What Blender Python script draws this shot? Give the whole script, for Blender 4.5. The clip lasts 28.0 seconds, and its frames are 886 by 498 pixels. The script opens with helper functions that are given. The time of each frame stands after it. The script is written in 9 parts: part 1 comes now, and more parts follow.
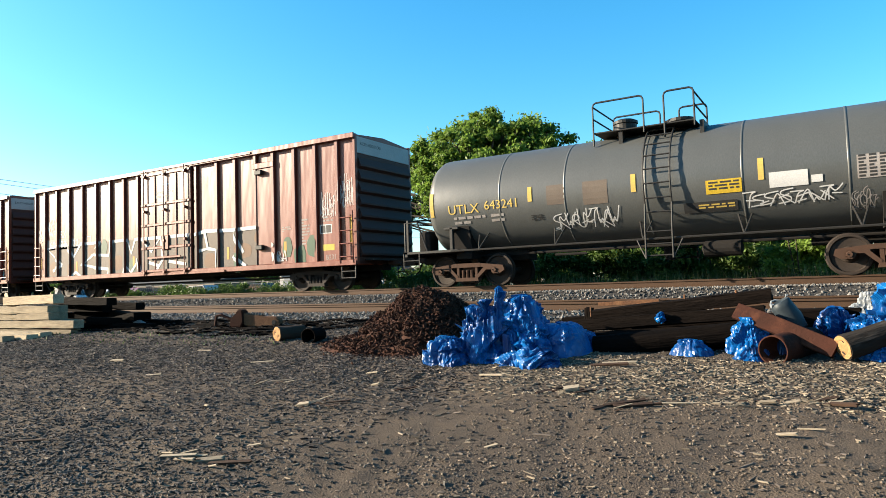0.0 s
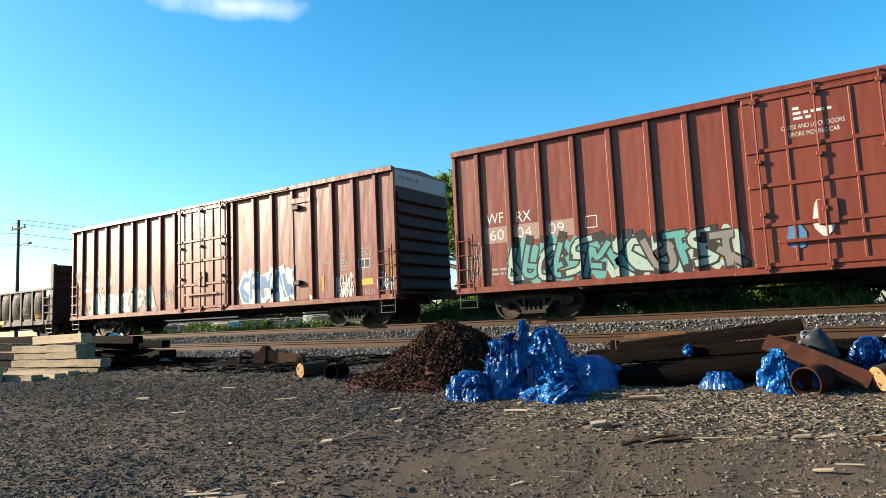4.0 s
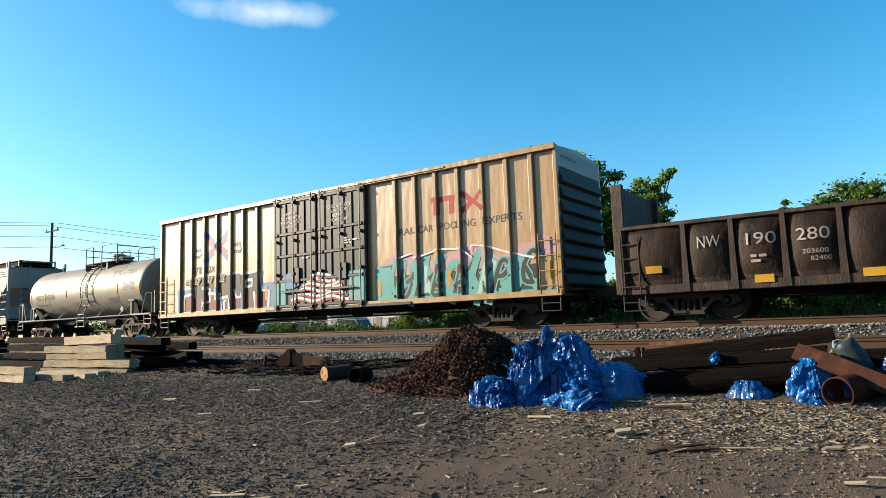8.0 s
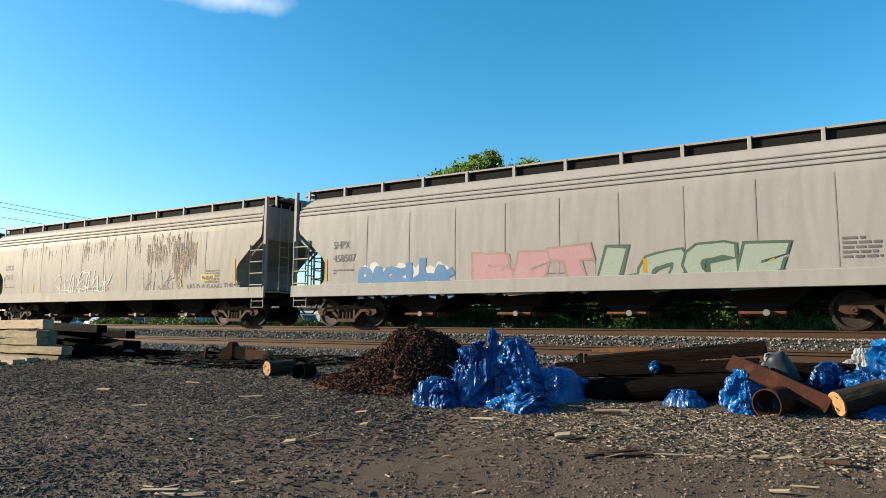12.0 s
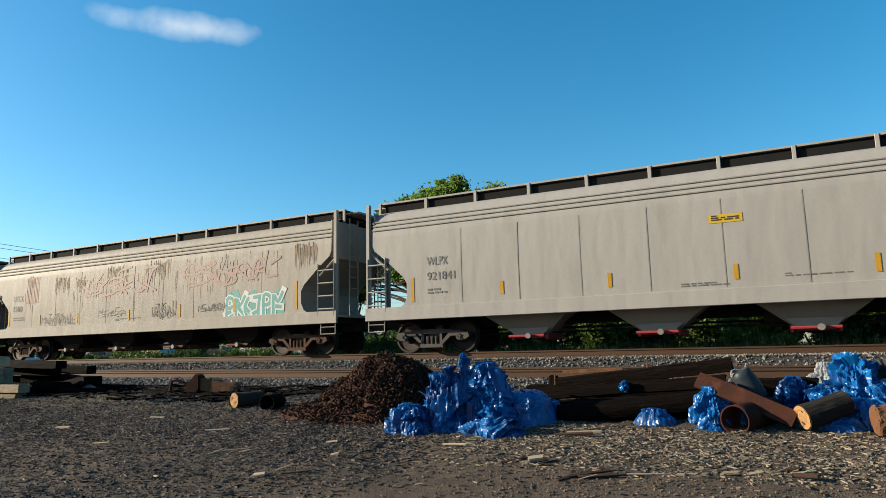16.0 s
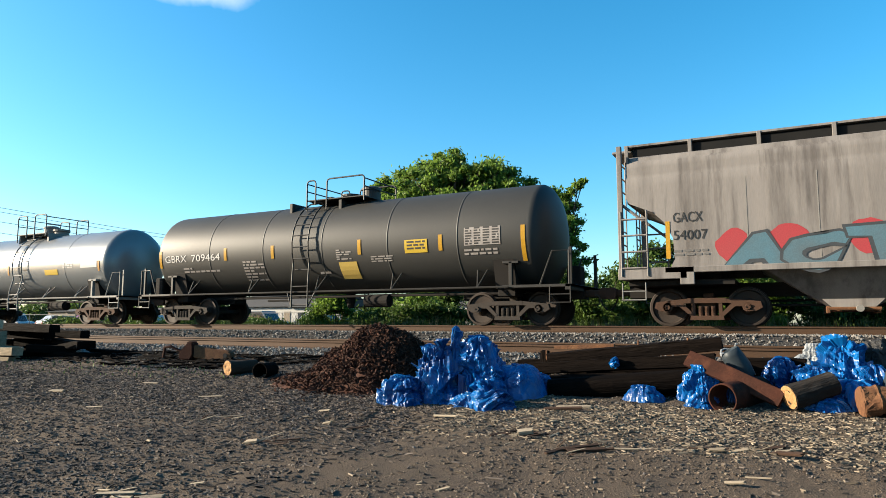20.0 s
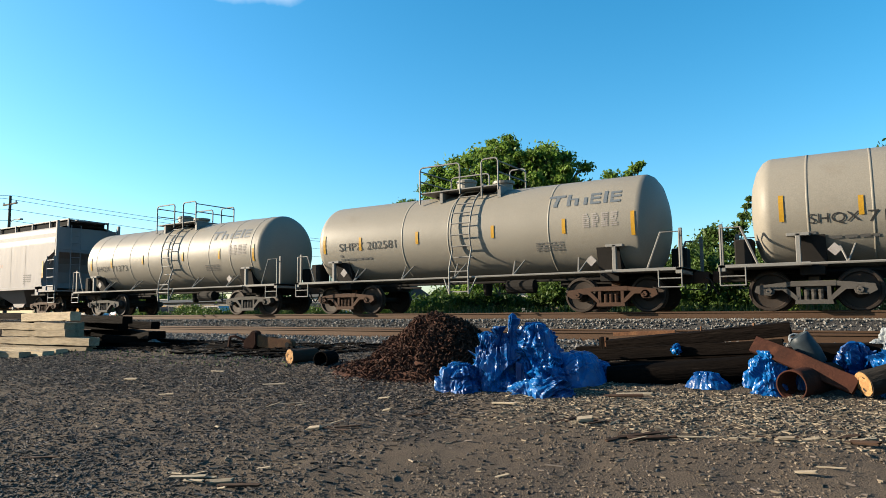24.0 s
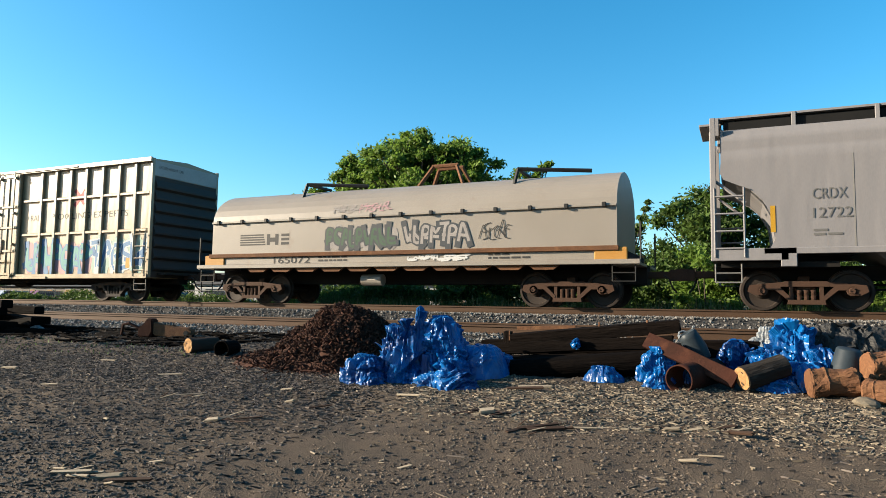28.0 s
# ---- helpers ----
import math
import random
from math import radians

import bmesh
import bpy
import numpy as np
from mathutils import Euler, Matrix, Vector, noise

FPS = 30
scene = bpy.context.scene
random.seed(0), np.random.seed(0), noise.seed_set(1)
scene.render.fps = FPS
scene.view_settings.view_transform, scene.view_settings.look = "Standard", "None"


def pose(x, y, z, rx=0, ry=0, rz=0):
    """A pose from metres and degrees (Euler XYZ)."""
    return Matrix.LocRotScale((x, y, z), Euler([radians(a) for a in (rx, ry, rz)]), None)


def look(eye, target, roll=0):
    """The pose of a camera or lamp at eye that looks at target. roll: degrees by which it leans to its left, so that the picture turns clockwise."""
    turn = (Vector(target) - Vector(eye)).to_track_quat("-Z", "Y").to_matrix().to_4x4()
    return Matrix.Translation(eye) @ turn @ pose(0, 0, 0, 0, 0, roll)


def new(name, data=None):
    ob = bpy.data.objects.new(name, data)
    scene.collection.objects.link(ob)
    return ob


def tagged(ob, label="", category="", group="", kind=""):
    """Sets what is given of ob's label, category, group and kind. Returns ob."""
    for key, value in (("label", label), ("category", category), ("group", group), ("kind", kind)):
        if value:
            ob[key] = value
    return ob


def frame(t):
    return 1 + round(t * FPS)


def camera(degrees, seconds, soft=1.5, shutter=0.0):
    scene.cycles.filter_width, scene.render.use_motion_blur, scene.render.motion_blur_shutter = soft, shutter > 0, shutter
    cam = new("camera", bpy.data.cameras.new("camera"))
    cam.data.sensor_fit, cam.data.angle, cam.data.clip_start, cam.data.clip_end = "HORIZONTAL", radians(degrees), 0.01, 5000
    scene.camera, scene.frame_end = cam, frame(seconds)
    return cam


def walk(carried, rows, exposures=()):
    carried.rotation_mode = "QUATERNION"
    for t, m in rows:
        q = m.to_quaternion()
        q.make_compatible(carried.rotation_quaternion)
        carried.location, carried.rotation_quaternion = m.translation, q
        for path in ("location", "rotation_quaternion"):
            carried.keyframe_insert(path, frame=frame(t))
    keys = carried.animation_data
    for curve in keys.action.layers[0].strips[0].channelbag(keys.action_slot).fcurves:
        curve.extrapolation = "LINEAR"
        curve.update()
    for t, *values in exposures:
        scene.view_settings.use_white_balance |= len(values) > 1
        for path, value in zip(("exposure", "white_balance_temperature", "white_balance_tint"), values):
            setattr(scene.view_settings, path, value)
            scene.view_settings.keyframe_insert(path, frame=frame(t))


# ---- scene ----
cam = camera(67.5, 28.0, soft=0.4)
EYE = 1.5
PATH = [
    (0.0, 30.96, 3.02, 1.84),
    (0.5, 30.85, 3.17, 1.24),
    (1.0, 31.10, 4.48, 1.36),
    (1.5, 31.34, 5.13, 0.87),
    (2.0, 31.23, 5.71, 1.41),
    (2.5, 32.95, 5.61, 1.50),
    (3.0, 32.48, 5.87, 1.49),
    (3.5, 32.58, 6.34, 2.18),
    (4.0, 32.92, 6.05, 2.54),
    (4.5, 32.58, 6.61, 2.26),
    (6.5, 32.49, 5.87, 1.76),
    (7.0, 34.08, 6.33, 1.43),
    (7.5, 33.88, 5.80, 1.72),
    (8.0, 34.95, 6.55, 1.94),
    (8.5, 31.95, 5.60, 3.11),
    (9.0, 31.42, 6.34, 1.72),
    (9.5, 29.88, 6.40, 1.37),
    (10.0, 29.32, 6.87, 0.49),
    (10.5, 30.00, 6.46, 0.28),
    (11.0, 30.66, 5.69, 0.24),
    (11.5, 30.88, 6.19, -0.33),
    (13.5, 28.72, 6.92, 0.55),
    (14.0, 29.11, 6.62, 1.06),
    (14.5, 29.15, 7.00, 1.08),
    (15.0, 29.35, 7.27, 0.70),
    (15.5, 27.91, 8.54, 1.57),
    (16.0, 27.89, 8.59, 1.25),
    (16.5, 31.04, 7.39, 0.65),
    (17.0, 30.91, 7.51, 0.58),
    (17.5, 31.22, 7.11, 0.21),
    (18.0, 31.38, 7.02, 0.38),
    (18.5, 30.81, 7.28, 0.33),
    (19.0, 29.52, 7.40, 0.16),
    (19.5, 27.52, 6.29, -0.50),
    (20.0, 27.30, 6.29, -0.06),
    (20.5, 29.49, 5.29, -0.64),
    (22.5, 30.21, 6.05, -0.13),
    (23.0, 31.44, 5.61, -0.29),
    (23.5, 32.30, 4.96, -0.04),
    (24.0, 32.15, 5.27, 0.56),
    (24.5, 31.51, 6.07, 0.70),
    (25.0, 32.22, 5.88, 0.82),
    (25.5, 32.51, 5.28, 0.42),
    (26.0, 33.50, 5.18, 0.64),
    (26.5, 35.08, 5.18, -0.09),
    (27.0, 38.09, 2.84, -0.15),
    (27.5, 33.17, 3.93, -1.07),
    (28.0, 24.25, 4.60, -0.74),
]
walk(cam, [(t, pose(0, 0, EYE, 90 + pitch, roll, yaw)) for t, yaw, pitch, roll in PATH],
     exposures=((0.0, 2.06), (3.0, 1.91), (6.5, 1.71), (8.0, 1.66), (11.0, 1.63), (14.0, 1.41), (16.0, 1.33), (18.0, 1.45), (20.0, 1.85), (23.0, 1.71), (26.0, 1.66), (27.0, 1.56), (28.0, 1.73)))

# ---- light ----
SUN_AZ = Vector((-0.91, -0.41, 0)).normalized()
SUN_EL = 18.0
sun_dir = SUN_AZ * math.cos(radians(SUN_EL)) + Vector((0, 0, math.sin(radians(SUN_EL))))
world = bpy.data.worlds.new("sky")
scene.world = world
world.use_nodes = True
wn, wl = world.node_tree.nodes, world.node_tree.links
wn.clear()
w_out = wn.new("ShaderNodeOutputWorld")
w_bg = wn.new("ShaderNodeBackground")
w_sky = wn.new("ShaderNodeTexSky")
w_sky.sky_type = "NISHITA"
w_sky.sun_disc = False
w_sky.sun_elevation = radians(SUN_EL)
w_sky.sun_rotation = math.atan2(SUN_AZ.x, SUN_AZ.y) % (2 * math.pi)
w_sky.air_density, w_sky.dust_density, w_sky.ozone_density = 1.0, 0.8, 3.5
w_bg.inputs["Strength"].default_value = 0.08
w_hue = wn.new("ShaderNodeHueSaturation")
w_hue.inputs["Saturation"].default_value = 1.3
w_hue.inputs["Hue"].default_value = 0.485
wl.new(w_sky.outputs["Color"], w_hue.inputs["Color"])
# one wisp of white cloud, high over the tracks
w_tc = wn.new("ShaderNodeTexCoord")
w_map = wn.new("ShaderNodeMapping")
w_map.inputs["Location"].default_value = (0.69, -0.583, -0.436)
w_map.inputs["Scale"].default_value = (1, 1, 1)
wl.new(w_tc.outputs["Generated"], w_map.inputs["Vector"])
w_sq = wn.new("ShaderNodeMapping")
w_sq.inputs["Scale"].default_value = (4.6, 12.0, 30.0)
w_turn = wn.new("ShaderNodeMapping")
w_turn.inputs["Rotation"].default_value = (0, 0, radians(-51.7))
wl.new(w_map.outputs["Vector"], w_turn.inputs["Vector"])
wl.new(w_turn.outputs["Vector"], w_sq.inputs["Vector"])
w_len = wn.new("ShaderNodeVectorMath")
w_len.operation = "LENGTH"
wl.new(w_sq.outputs["Vector"], w_len.inputs[0])
w_noise = wn.new("ShaderNodeTexNoise")
w_noise.inputs["Scale"].default_value, w_noise.inputs["Detail"].default_value = 14.0, 9.0
wl.new(w_tc.outputs["Generated"], w_noise.inputs["Vector"])
w_fall = wn.new("ShaderNodeMapRange")
w_fall.inputs["From Min"].default_value, w_fall.inputs["From Max"].default_value = 1.0, 0.0
wl.new(w_len.outputs["Value"], w_fall.inputs["Value"])
w_mul = wn.new("ShaderNodeMath")
w_mul.operation = "MULTIPLY"
wl.new(w_fall.outputs["Result"], w_mul.inputs[0])
wl.new(w_noise.outputs["Fac"], w_mul.inputs[1])
w_cl = wn.new("ShaderNodeMapRange")
w_cl.inputs["From Min"].default_value, w_cl.inputs["From Max"].default_value = 0.22, 0.72
wl.new(w_mul.outputs[0], w_cl.inputs["Value"])
w_mix = wn.new("ShaderNodeMix")
w_mix.data_type = "RGBA"
wl.new(w_cl.outputs["Result"], w_mix.inputs["Factor"])
wl.new(w_hue.outputs["Color"], w_mix.inputs[6])
w_mix.inputs[7].default_value = (4.6, 5.0, 5.2, 1.0)
wl.new(w_mix.outputs[2], w_bg.inputs["Color"])
wl.new(w_bg.outputs["Background"], w_out.inputs["Surface"])
sun = new("sun", bpy.data.lights.new("sun", "SUN"))
sun.data.energy, sun.data.angle, sun.data.color = 5.0, radians(0.6), (1.0, 0.86, 0.66)
sun.matrix_world = look(sun_dir * 60, (0, 0, 0))
scene.view_settings.exposure = 0.8


# ---- helpers of this scene ----
def rgb(r, g, b):
    return (r, g, b, 1.0)


def material(name, base, alt=None, rough=0.7, metal=0.0, scale=4.0, stretch=(1, 1, 1), fine=40.0, bump=0.15, dist=0.01, mix=0.5, per_object=0.0, low=0.35, high=0.65, third=None, third_scale=1.5, third_low=0.55, third_high=0.7, spec=0.2, thin=0.0, grain=0.35, island=None, wavy=0.0):
    """A procedural surface: a base colour broken by large stains (alt), a third colour in patches, fine grain and relief."""
    m = bpy.data.materials.new(name)
    m.use_nodes = True
    n, l = m.node_tree.nodes, m.node_tree.links
    b = n["Principled BSDF"]
    tc = n.new("ShaderNodeTexCoord")
    mp = n.new("ShaderNodeMapping")
    mp.inputs["Scale"].default_value = stretch
    l.new(tc.outputs["Object"], mp.inputs["Vector"])

    def noise_tex(sc, detail=5.0):
        t = n.new("ShaderNodeTexNoise")
        t.inputs["Scale"].default_value, t.inputs["Detail"].default_value, t.inputs["Roughness"].default_value = sc, detail, 0.62
        l.new(mp.outputs["Vector"], t.inputs["Vector"])
        return t.outputs["Fac"]

    def ramp(fac, lo, hi):
        r = n.new("ShaderNodeMapRange")
        r.inputs["From Min"].default_value, r.inputs["From Max"].default_value = lo, hi
        l.new(fac, r.inputs["Value"])
        return r.outputs["Result"]

    def blend(fac, a, c, kind="MIX"):
        x = n.new("ShaderNodeMix")
        x.data_type, x.blend_type = "RGBA", kind
        for sock, v in ((x.inputs["Factor"], fac), (x.inputs[6], a), (x.inputs[7], c)):
            if isinstance(v, (float, int)):
                sock.default_value = v
            elif isinstance(v, tuple):
                sock.default_value = v
            else:
                l.new(v, sock)
        return x.outputs[2]

    def scaled(v, k):
        s = n.new("ShaderNodeMath")
        s.operation = "MULTIPLY"
        l.new(v, s.inputs[0])
        s.inputs[1].default_value = k
        return s.outputs[0]

    col = rgb(*base)
    if alt:
        col = blend(scaled(ramp(noise_tex(scale), low, high), mix), col, rgb(*alt))
    if third:
        col = blend(ramp(noise_tex(third_scale, 8.0), third_low, third_high), col, rgb(*third))
    f = noise_tex(fine, 3.0)
    col = blend(grain, col, blend(ramp(f, 0.3, 0.7), rgb(*(0.6 * v for v in base)), rgb(*(min(1.0, 1.3 * v) for v in base))))
    if island:
        ge, im, hs = n.new("ShaderNodeNewGeometry"), n.new("ShaderNodeMapRange"), n.new("ShaderNodeHueSaturation")
        im.inputs["To Min"].default_value, im.inputs["To Max"].default_value = island
        l.new(ge.outputs["Random Per Island"], im.inputs["Value"])
        l.new(im.outputs["Result"], hs.inputs["Value"])
        l.new(col, hs.inputs["Color"])
        col = hs.outputs["Color"]
    if per_object:
        oi = n.new("ShaderNodeObjectInfo")
        hv = n.new("ShaderNodeHueSaturation")
        mr = n.new("ShaderNodeMapRange")
        mr.inputs["To Min"].default_value, mr.inputs["To Max"].default_value = 1 - per_object, 1 + per_object
        l.new(oi.outputs["Random"], mr.inputs["Value"])
        l.new(mr.outputs["Result"], hv.inputs["Value"])
        l.new(col, hv.inputs["Color"])
        col = hv.outputs["Color"]
    if isinstance(col, tuple):
        b.inputs["Base Color"].default_value = col
    else:
        l.new(col, b.inputs["Base Color"])
    b.inputs["Roughness"].default_value, b.inputs["Metallic"].default_value = rough, metal
    b.inputs["Specular IOR Level"].default_value = spec
    if bump:
        bp = n.new("ShaderNodeBump")
        bp.inputs["Strength"].default_value, bp.inputs["Distance"].default_value = bump, dist
        l.new(f, bp.inputs["Height"])
        if wavy:                                             # buckled sheet metal
            wb = n.new("ShaderNodeBump")
            wb.inputs["Strength"].default_value, wb.inputs["Distance"].default_value = wavy, 0.06
            l.new(noise_tex(1.7, 2.0), wb.inputs["Height"])
            l.new(wb.outputs["Normal"], bp.inputs["Normal"])
        l.new(bp.outputs["Normal"], b.inputs["Normal"])
    if thin:
        tr, mx = n.new("ShaderNodeBsdfTranslucent"), n.new("ShaderNodeMixShader")
        if isinstance(col, tuple):
            tr.inputs["Color"].default_value = col
        else:
            l.new(col, tr.inputs["Color"])
        mx.inputs["Fac"].default_value = thin
        l.new(b.outputs["BSDF"], mx.inputs[1])
        l.new(tr.outputs["BSDF"], mx.inputs[2])
        l.new(mx.outputs["Shader"], n["Material Output"].inputs["Surface"])
    return m


def mesh_of(name, bm, mat, smooth=False):
    me = bpy.data.meshes.new(name)
    bmesh.ops.recalc_face_normals(bm, faces=bm.faces[:])
    if smooth:
        for f in bm.faces:
            f.smooth = True
    bm.to_mesh(me)
    bm.free()
    me.materials.append(mat)
    return me


def part(name, bm, mat, parent=None, label="", at=None, smooth=False):
    """One mesh object from a bmesh or from mesh data, under a thing or a part."""
    me = bm if isinstance(bm, bpy.types.Mesh) else mesh_of(name, bm, mat, smooth)
    ob = new(name, me)
    if parent:
        ob.parent = parent
    if at is not None:
        ob.matrix_basis = at
    if label:
        ob["label"] = label
    return ob


def thing(name, label, category, at=None, group="", kind=""):
    e = new(name)
    if at is not None:
        e.matrix_basis = at
    return tagged(e, label, category, group, kind)


def box(bm, x0, x1, y0, y1, z0, z1, bevel=0.0):
    v = [bm.verts.new(p) for p in ((x0, y0, z0), (x1, y0, z0), (x1, y1, z0), (x0, y1, z0), (x0, y0, z1), (x1, y0, z1), (x1, y1, z1), (x0, y1, z1))]
    fs = [bm.faces.new([v[i] for i in q]) for q in ((0, 3, 2, 1), (4, 5, 6, 7), (0, 1, 5, 4), (1, 2, 6, 5), (2, 3, 7, 6), (3, 0, 4, 7))]
    if bevel:
        es = list({e for f in fs for e in f.edges})
        bmesh.ops.bevel(bm, geom=es, offset=bevel, segments=1, affect="EDGES")
    return bm


def boxes(*specs, bevel=0.0):
    bm = bmesh.new()
    for s in specs:
        box(bm, *s, bevel=bevel)
    return bm


def rod(bm, a, b, r, n=8, r2=None, caps=True):
    a, b = Vector(a), Vector(b)
    d = (b - a).normalized()
    u = d.orthogonal().normalized()
    w = d.cross(u)
    r2 = r if r2 is None else r2
    ra = [bm.verts.new(a + (u * math.cos(k * math.tau / n) + w * math.sin(k * math.tau / n)) * r) for k in range(n)]
    rb = [bm.verts.new(b + (u * math.cos(k * math.tau / n) + w * math.sin(k * math.tau / n)) * r2) for k in range(n)]
    for k in range(n):
        bm.faces.new((ra[k], ra[(k + 1) % n], rb[(k + 1) % n], rb[k]))
    if caps:
        bm.faces.new(ra[::-1])
        bm.faces.new(rb)
    return bm


def rods(pairs, r, n=6):
    bm = bmesh.new()
    for a, b in pairs:
        rod(bm, a, b, r, n)
    return bm


def polyline(points, r, n=6):
    """A bent round bar through the points, in one piece."""
    bm, ps, prev = bmesh.new(), [Vector(p) for p in points], None
    u = (ps[1] - ps[0]).orthogonal().normalized()
    for i, p in enumerate(ps):
        d = (ps[min(i + 1, len(ps) - 1)] - ps[max(i - 1, 0)]).normalized()
        u = (u - d * u.dot(d)).normalized()
        w = d.cross(u)
        ring = [bm.verts.new(p + (u * math.cos(k * math.tau / n) + w * math.sin(k * math.tau / n)) * r) for k in range(n)]
        if prev:
            for k in range(n):
                bm.faces.new((prev[k], prev[(k + 1) % n], ring[(k + 1) % n], ring[k]))
        else:
            bm.faces.new(ring[::-1])
        prev = ring
    bm.faces.new(prev)
    return bm


def prism(bm, pts, y0, y1):
    """A polygon in x and z, extruded along y."""
    a = [bm.verts.new((x, y0, z)) for x, z in pts]
    b = [bm.verts.new((x, y1, z)) for x, z in pts]
    bm.faces.new(a)
    bm.faces.new(b[::-1])
    k = len(pts)
    for i in range(k):
        bm.faces.new((a[i], b[i], b[(i + 1) % k], a[(i + 1) % k]))
    return bm


def lathe(bm, profile, axis_y=False, n=24, centre=(0, 0, 0), along="x"):
    """Rings (position along the axis, radius) turned round an axis; closed where the radius is nought."""
    rings = []
    for p, r in profile:
        ring = []
        for k in range(n):
            a = k * math.tau / n
            c, s = r * math.cos(a), r * math.sin(a)
            q = {"x": (p, c, s), "y": (c, p, s), "z": (c, s, p)}[along]
            ring.append(bm.verts.new(Vector(q) + Vector(centre)))
        rings.append(ring)
    for a, b in zip(rings, rings[1:]):
        for k in range(n):
            bm.faces.new((a[k], a[(k + 1) % n], b[(k + 1) % n], b[k]))
    bm.faces.new(rings[0][::-1])
    bm.faces.new(rings[-1])
    return bm


# ---- materials ----
M = {}
M["dirt"] = material("trampled_dirt", (0.07656, 0.05916, 0.04437), (0.1261, 0.0957, 0.06699), rough=0.95, scale=0.4, fine=70.0, bump=1.0, dist=0.02, mix=0.95, low=0.4, high=0.6, third=(0.03654, 0.03219, 0.02958), third_scale=0.8, third_low=0.47, third_high=0.6, spec=0.08, grain=0.6)
M["ballast"] = material("ballast_stone", (0.0435, 0.04089, 0.03828), (0.01914, 0.01827, 0.0174), rough=0.95, scale=14.0, fine=26.0, bump=1.0, dist=0.05, third=(0.0957, 0.09135, 0.087), third_scale=18.0, spec=0.1)
M["stones"] = material("loose_stone", (0.1305, 0.1209, 0.1096), (0.0696, 0.06264, 0.05568), rough=0.9, scale=7.0, fine=60.0, bump=0.3, island=(0.2, 1.6))
M["chips"] = material("wood_chips", (0.1436, 0.1166, 0.08526), (0.087, 0.0696, 0.04959), rough=0.85, scale=3.0, fine=50.0, island=(0.3, 1.6))
M["pebbles"] = material("dark_pebbles", (0.04524, 0.04089, 0.03741), (0.02958, 0.02697, 0.02436), rough=0.9, scale=9.0, fine=50.0, island=(0.2, 2.7), spec=0.1)
M["clods"] = material("brown_clods", (0.0957, 0.07482, 0.05568), (0.06525, 0.05046, 0.03828), rough=0.95, scale=9.0, fine=50.0, island=(0.4, 1.7))
M["bark_chips"] = material("dark_bark_chips", (0.03654, 0.03045, 0.0261), (0.02262, 0.01827, 0.01566), rough=0.9, scale=6.0, fine=50.0, island=(0.2, 3.2))
M["pipe_rust"] = material("dark_red_rust", (0.03654, 0.01262, 0.00783), (0.0174, 0.00783, 0.00522), rough=0.85, scale=5.0, fine=40.0, bump=0.5, mix=0.9, third=(0.0609, 0.02349, 0.01305), third_scale=7.0, spec=0.1)
M["rail"] = material("rusty_rail", (0.05408, 0.03011, 0.01696), (0.03069, 0.01696, 0.01053), rough=0.7, metal=0.2, scale=1.2, fine=70.0, bump=0.2)
M["tie"] = material("creosoted_tie", (0.02088, 0.0167, 0.01392), (0.03828, 0.03132, 0.02506), rough=0.95, scale=2.0, stretch=(1, 0.15, 1), fine=30.0, bump=0.5, spec=0.1)
M["red"] = material("boxcar_red_paint", (0.1305, 0.02871, 0.01479), (0.09744, 0.02349, 0.01305), rough=0.4, scale=0.8, stretch=(1, 1, 0.25), fine=50.0, bump=0.08, mix=0.6, third=(0.07395, 0.02958, 0.0174), third_scale=1.8, third_low=0.6, third_high=0.8, spec=0.32, wavy=0.5)
M["yellow"] = material("boxcar_yellow_paint", (0.2208, 0.1275, 0.04056), (0.1867, 0.1062, 0.03605), rough=0.33, scale=0.7, stretch=(1, 1, 0.25), fine=50.0, bump=0.08, third=(0.1403, 0.08048, 0.03412), third_scale=1.4, third_low=0.62, third_high=0.85, spec=0.8, wavy=0.5)
M["yellow_faded"] = material("boxcar_faded_yellow_paint", (0.2349, 0.1783, 0.1087), (0.174, 0.1261, 0.07395), rough=0.36, scale=0.7, stretch=(1, 1, 0.25), fine=50.0, bump=0.08, third=(0.1403, 0.08048, 0.03412), third_scale=1.4, third_low=0.62, third_high=0.85, spec=0.5, wavy=0.5)
# Set below real black paint, to offset the glancing gloss by colour.
M["blackdoor"] = material("overdark_black_paint", (0.004346, 0.004346, 0.004923), (0.00869, 0.008114, 0.007533), rough=0.55, scale=1.0, fine=50.0, bump=0.08, spec=0.3)
M["white_band"] = material("aluminium_white_paint", (0.3024, 0.3024, 0.2928), (0.2049, 0.2004, 0.1901), rough=0.6, scale=1.2, fine=40.0, bump=0.05)
M["hopper"] = material("hopper_grey_paint", (0.229, 0.221, 0.206), (0.196, 0.188, 0.174), rough=0.58, scale=0.6, stretch=(1, 1, 0.3), fine=40.0, bump=0.04, third=(0.145, 0.131, 0.114), third_scale=1.2, third_low=0.62, third_high=0.85, spec=0.12, grain=0.12, wavy=0.4)
M["hopper_tan"] = material("hopper_tan_paint", (0.23, 0.215, 0.187), (0.193, 0.177, 0.152), rough=0.6, scale=0.6, stretch=(1, 1, 0.35), fine=40.0, bump=0.04, third=(0.165, 0.115, 0.074), third_scale=0.9, third_low=0.6, third_high=0.8, spec=0.1, grain=0.14, wavy=0.4)
M["hopper_dirty"] = material("hopper_sooty_paint", (0.16, 0.146, 0.135), (0.06, 0.053, 0.049), rough=0.75, scale=1.3, stretch=(1.5, 1, 0.16), fine=40.0, bump=0.06, mix=0.9, low=0.44, high=0.68, third=(0.045, 0.039, 0.036), third_scale=2.6, third_low=0.54, third_high=0.76, grain=0.2, wavy=0.3)
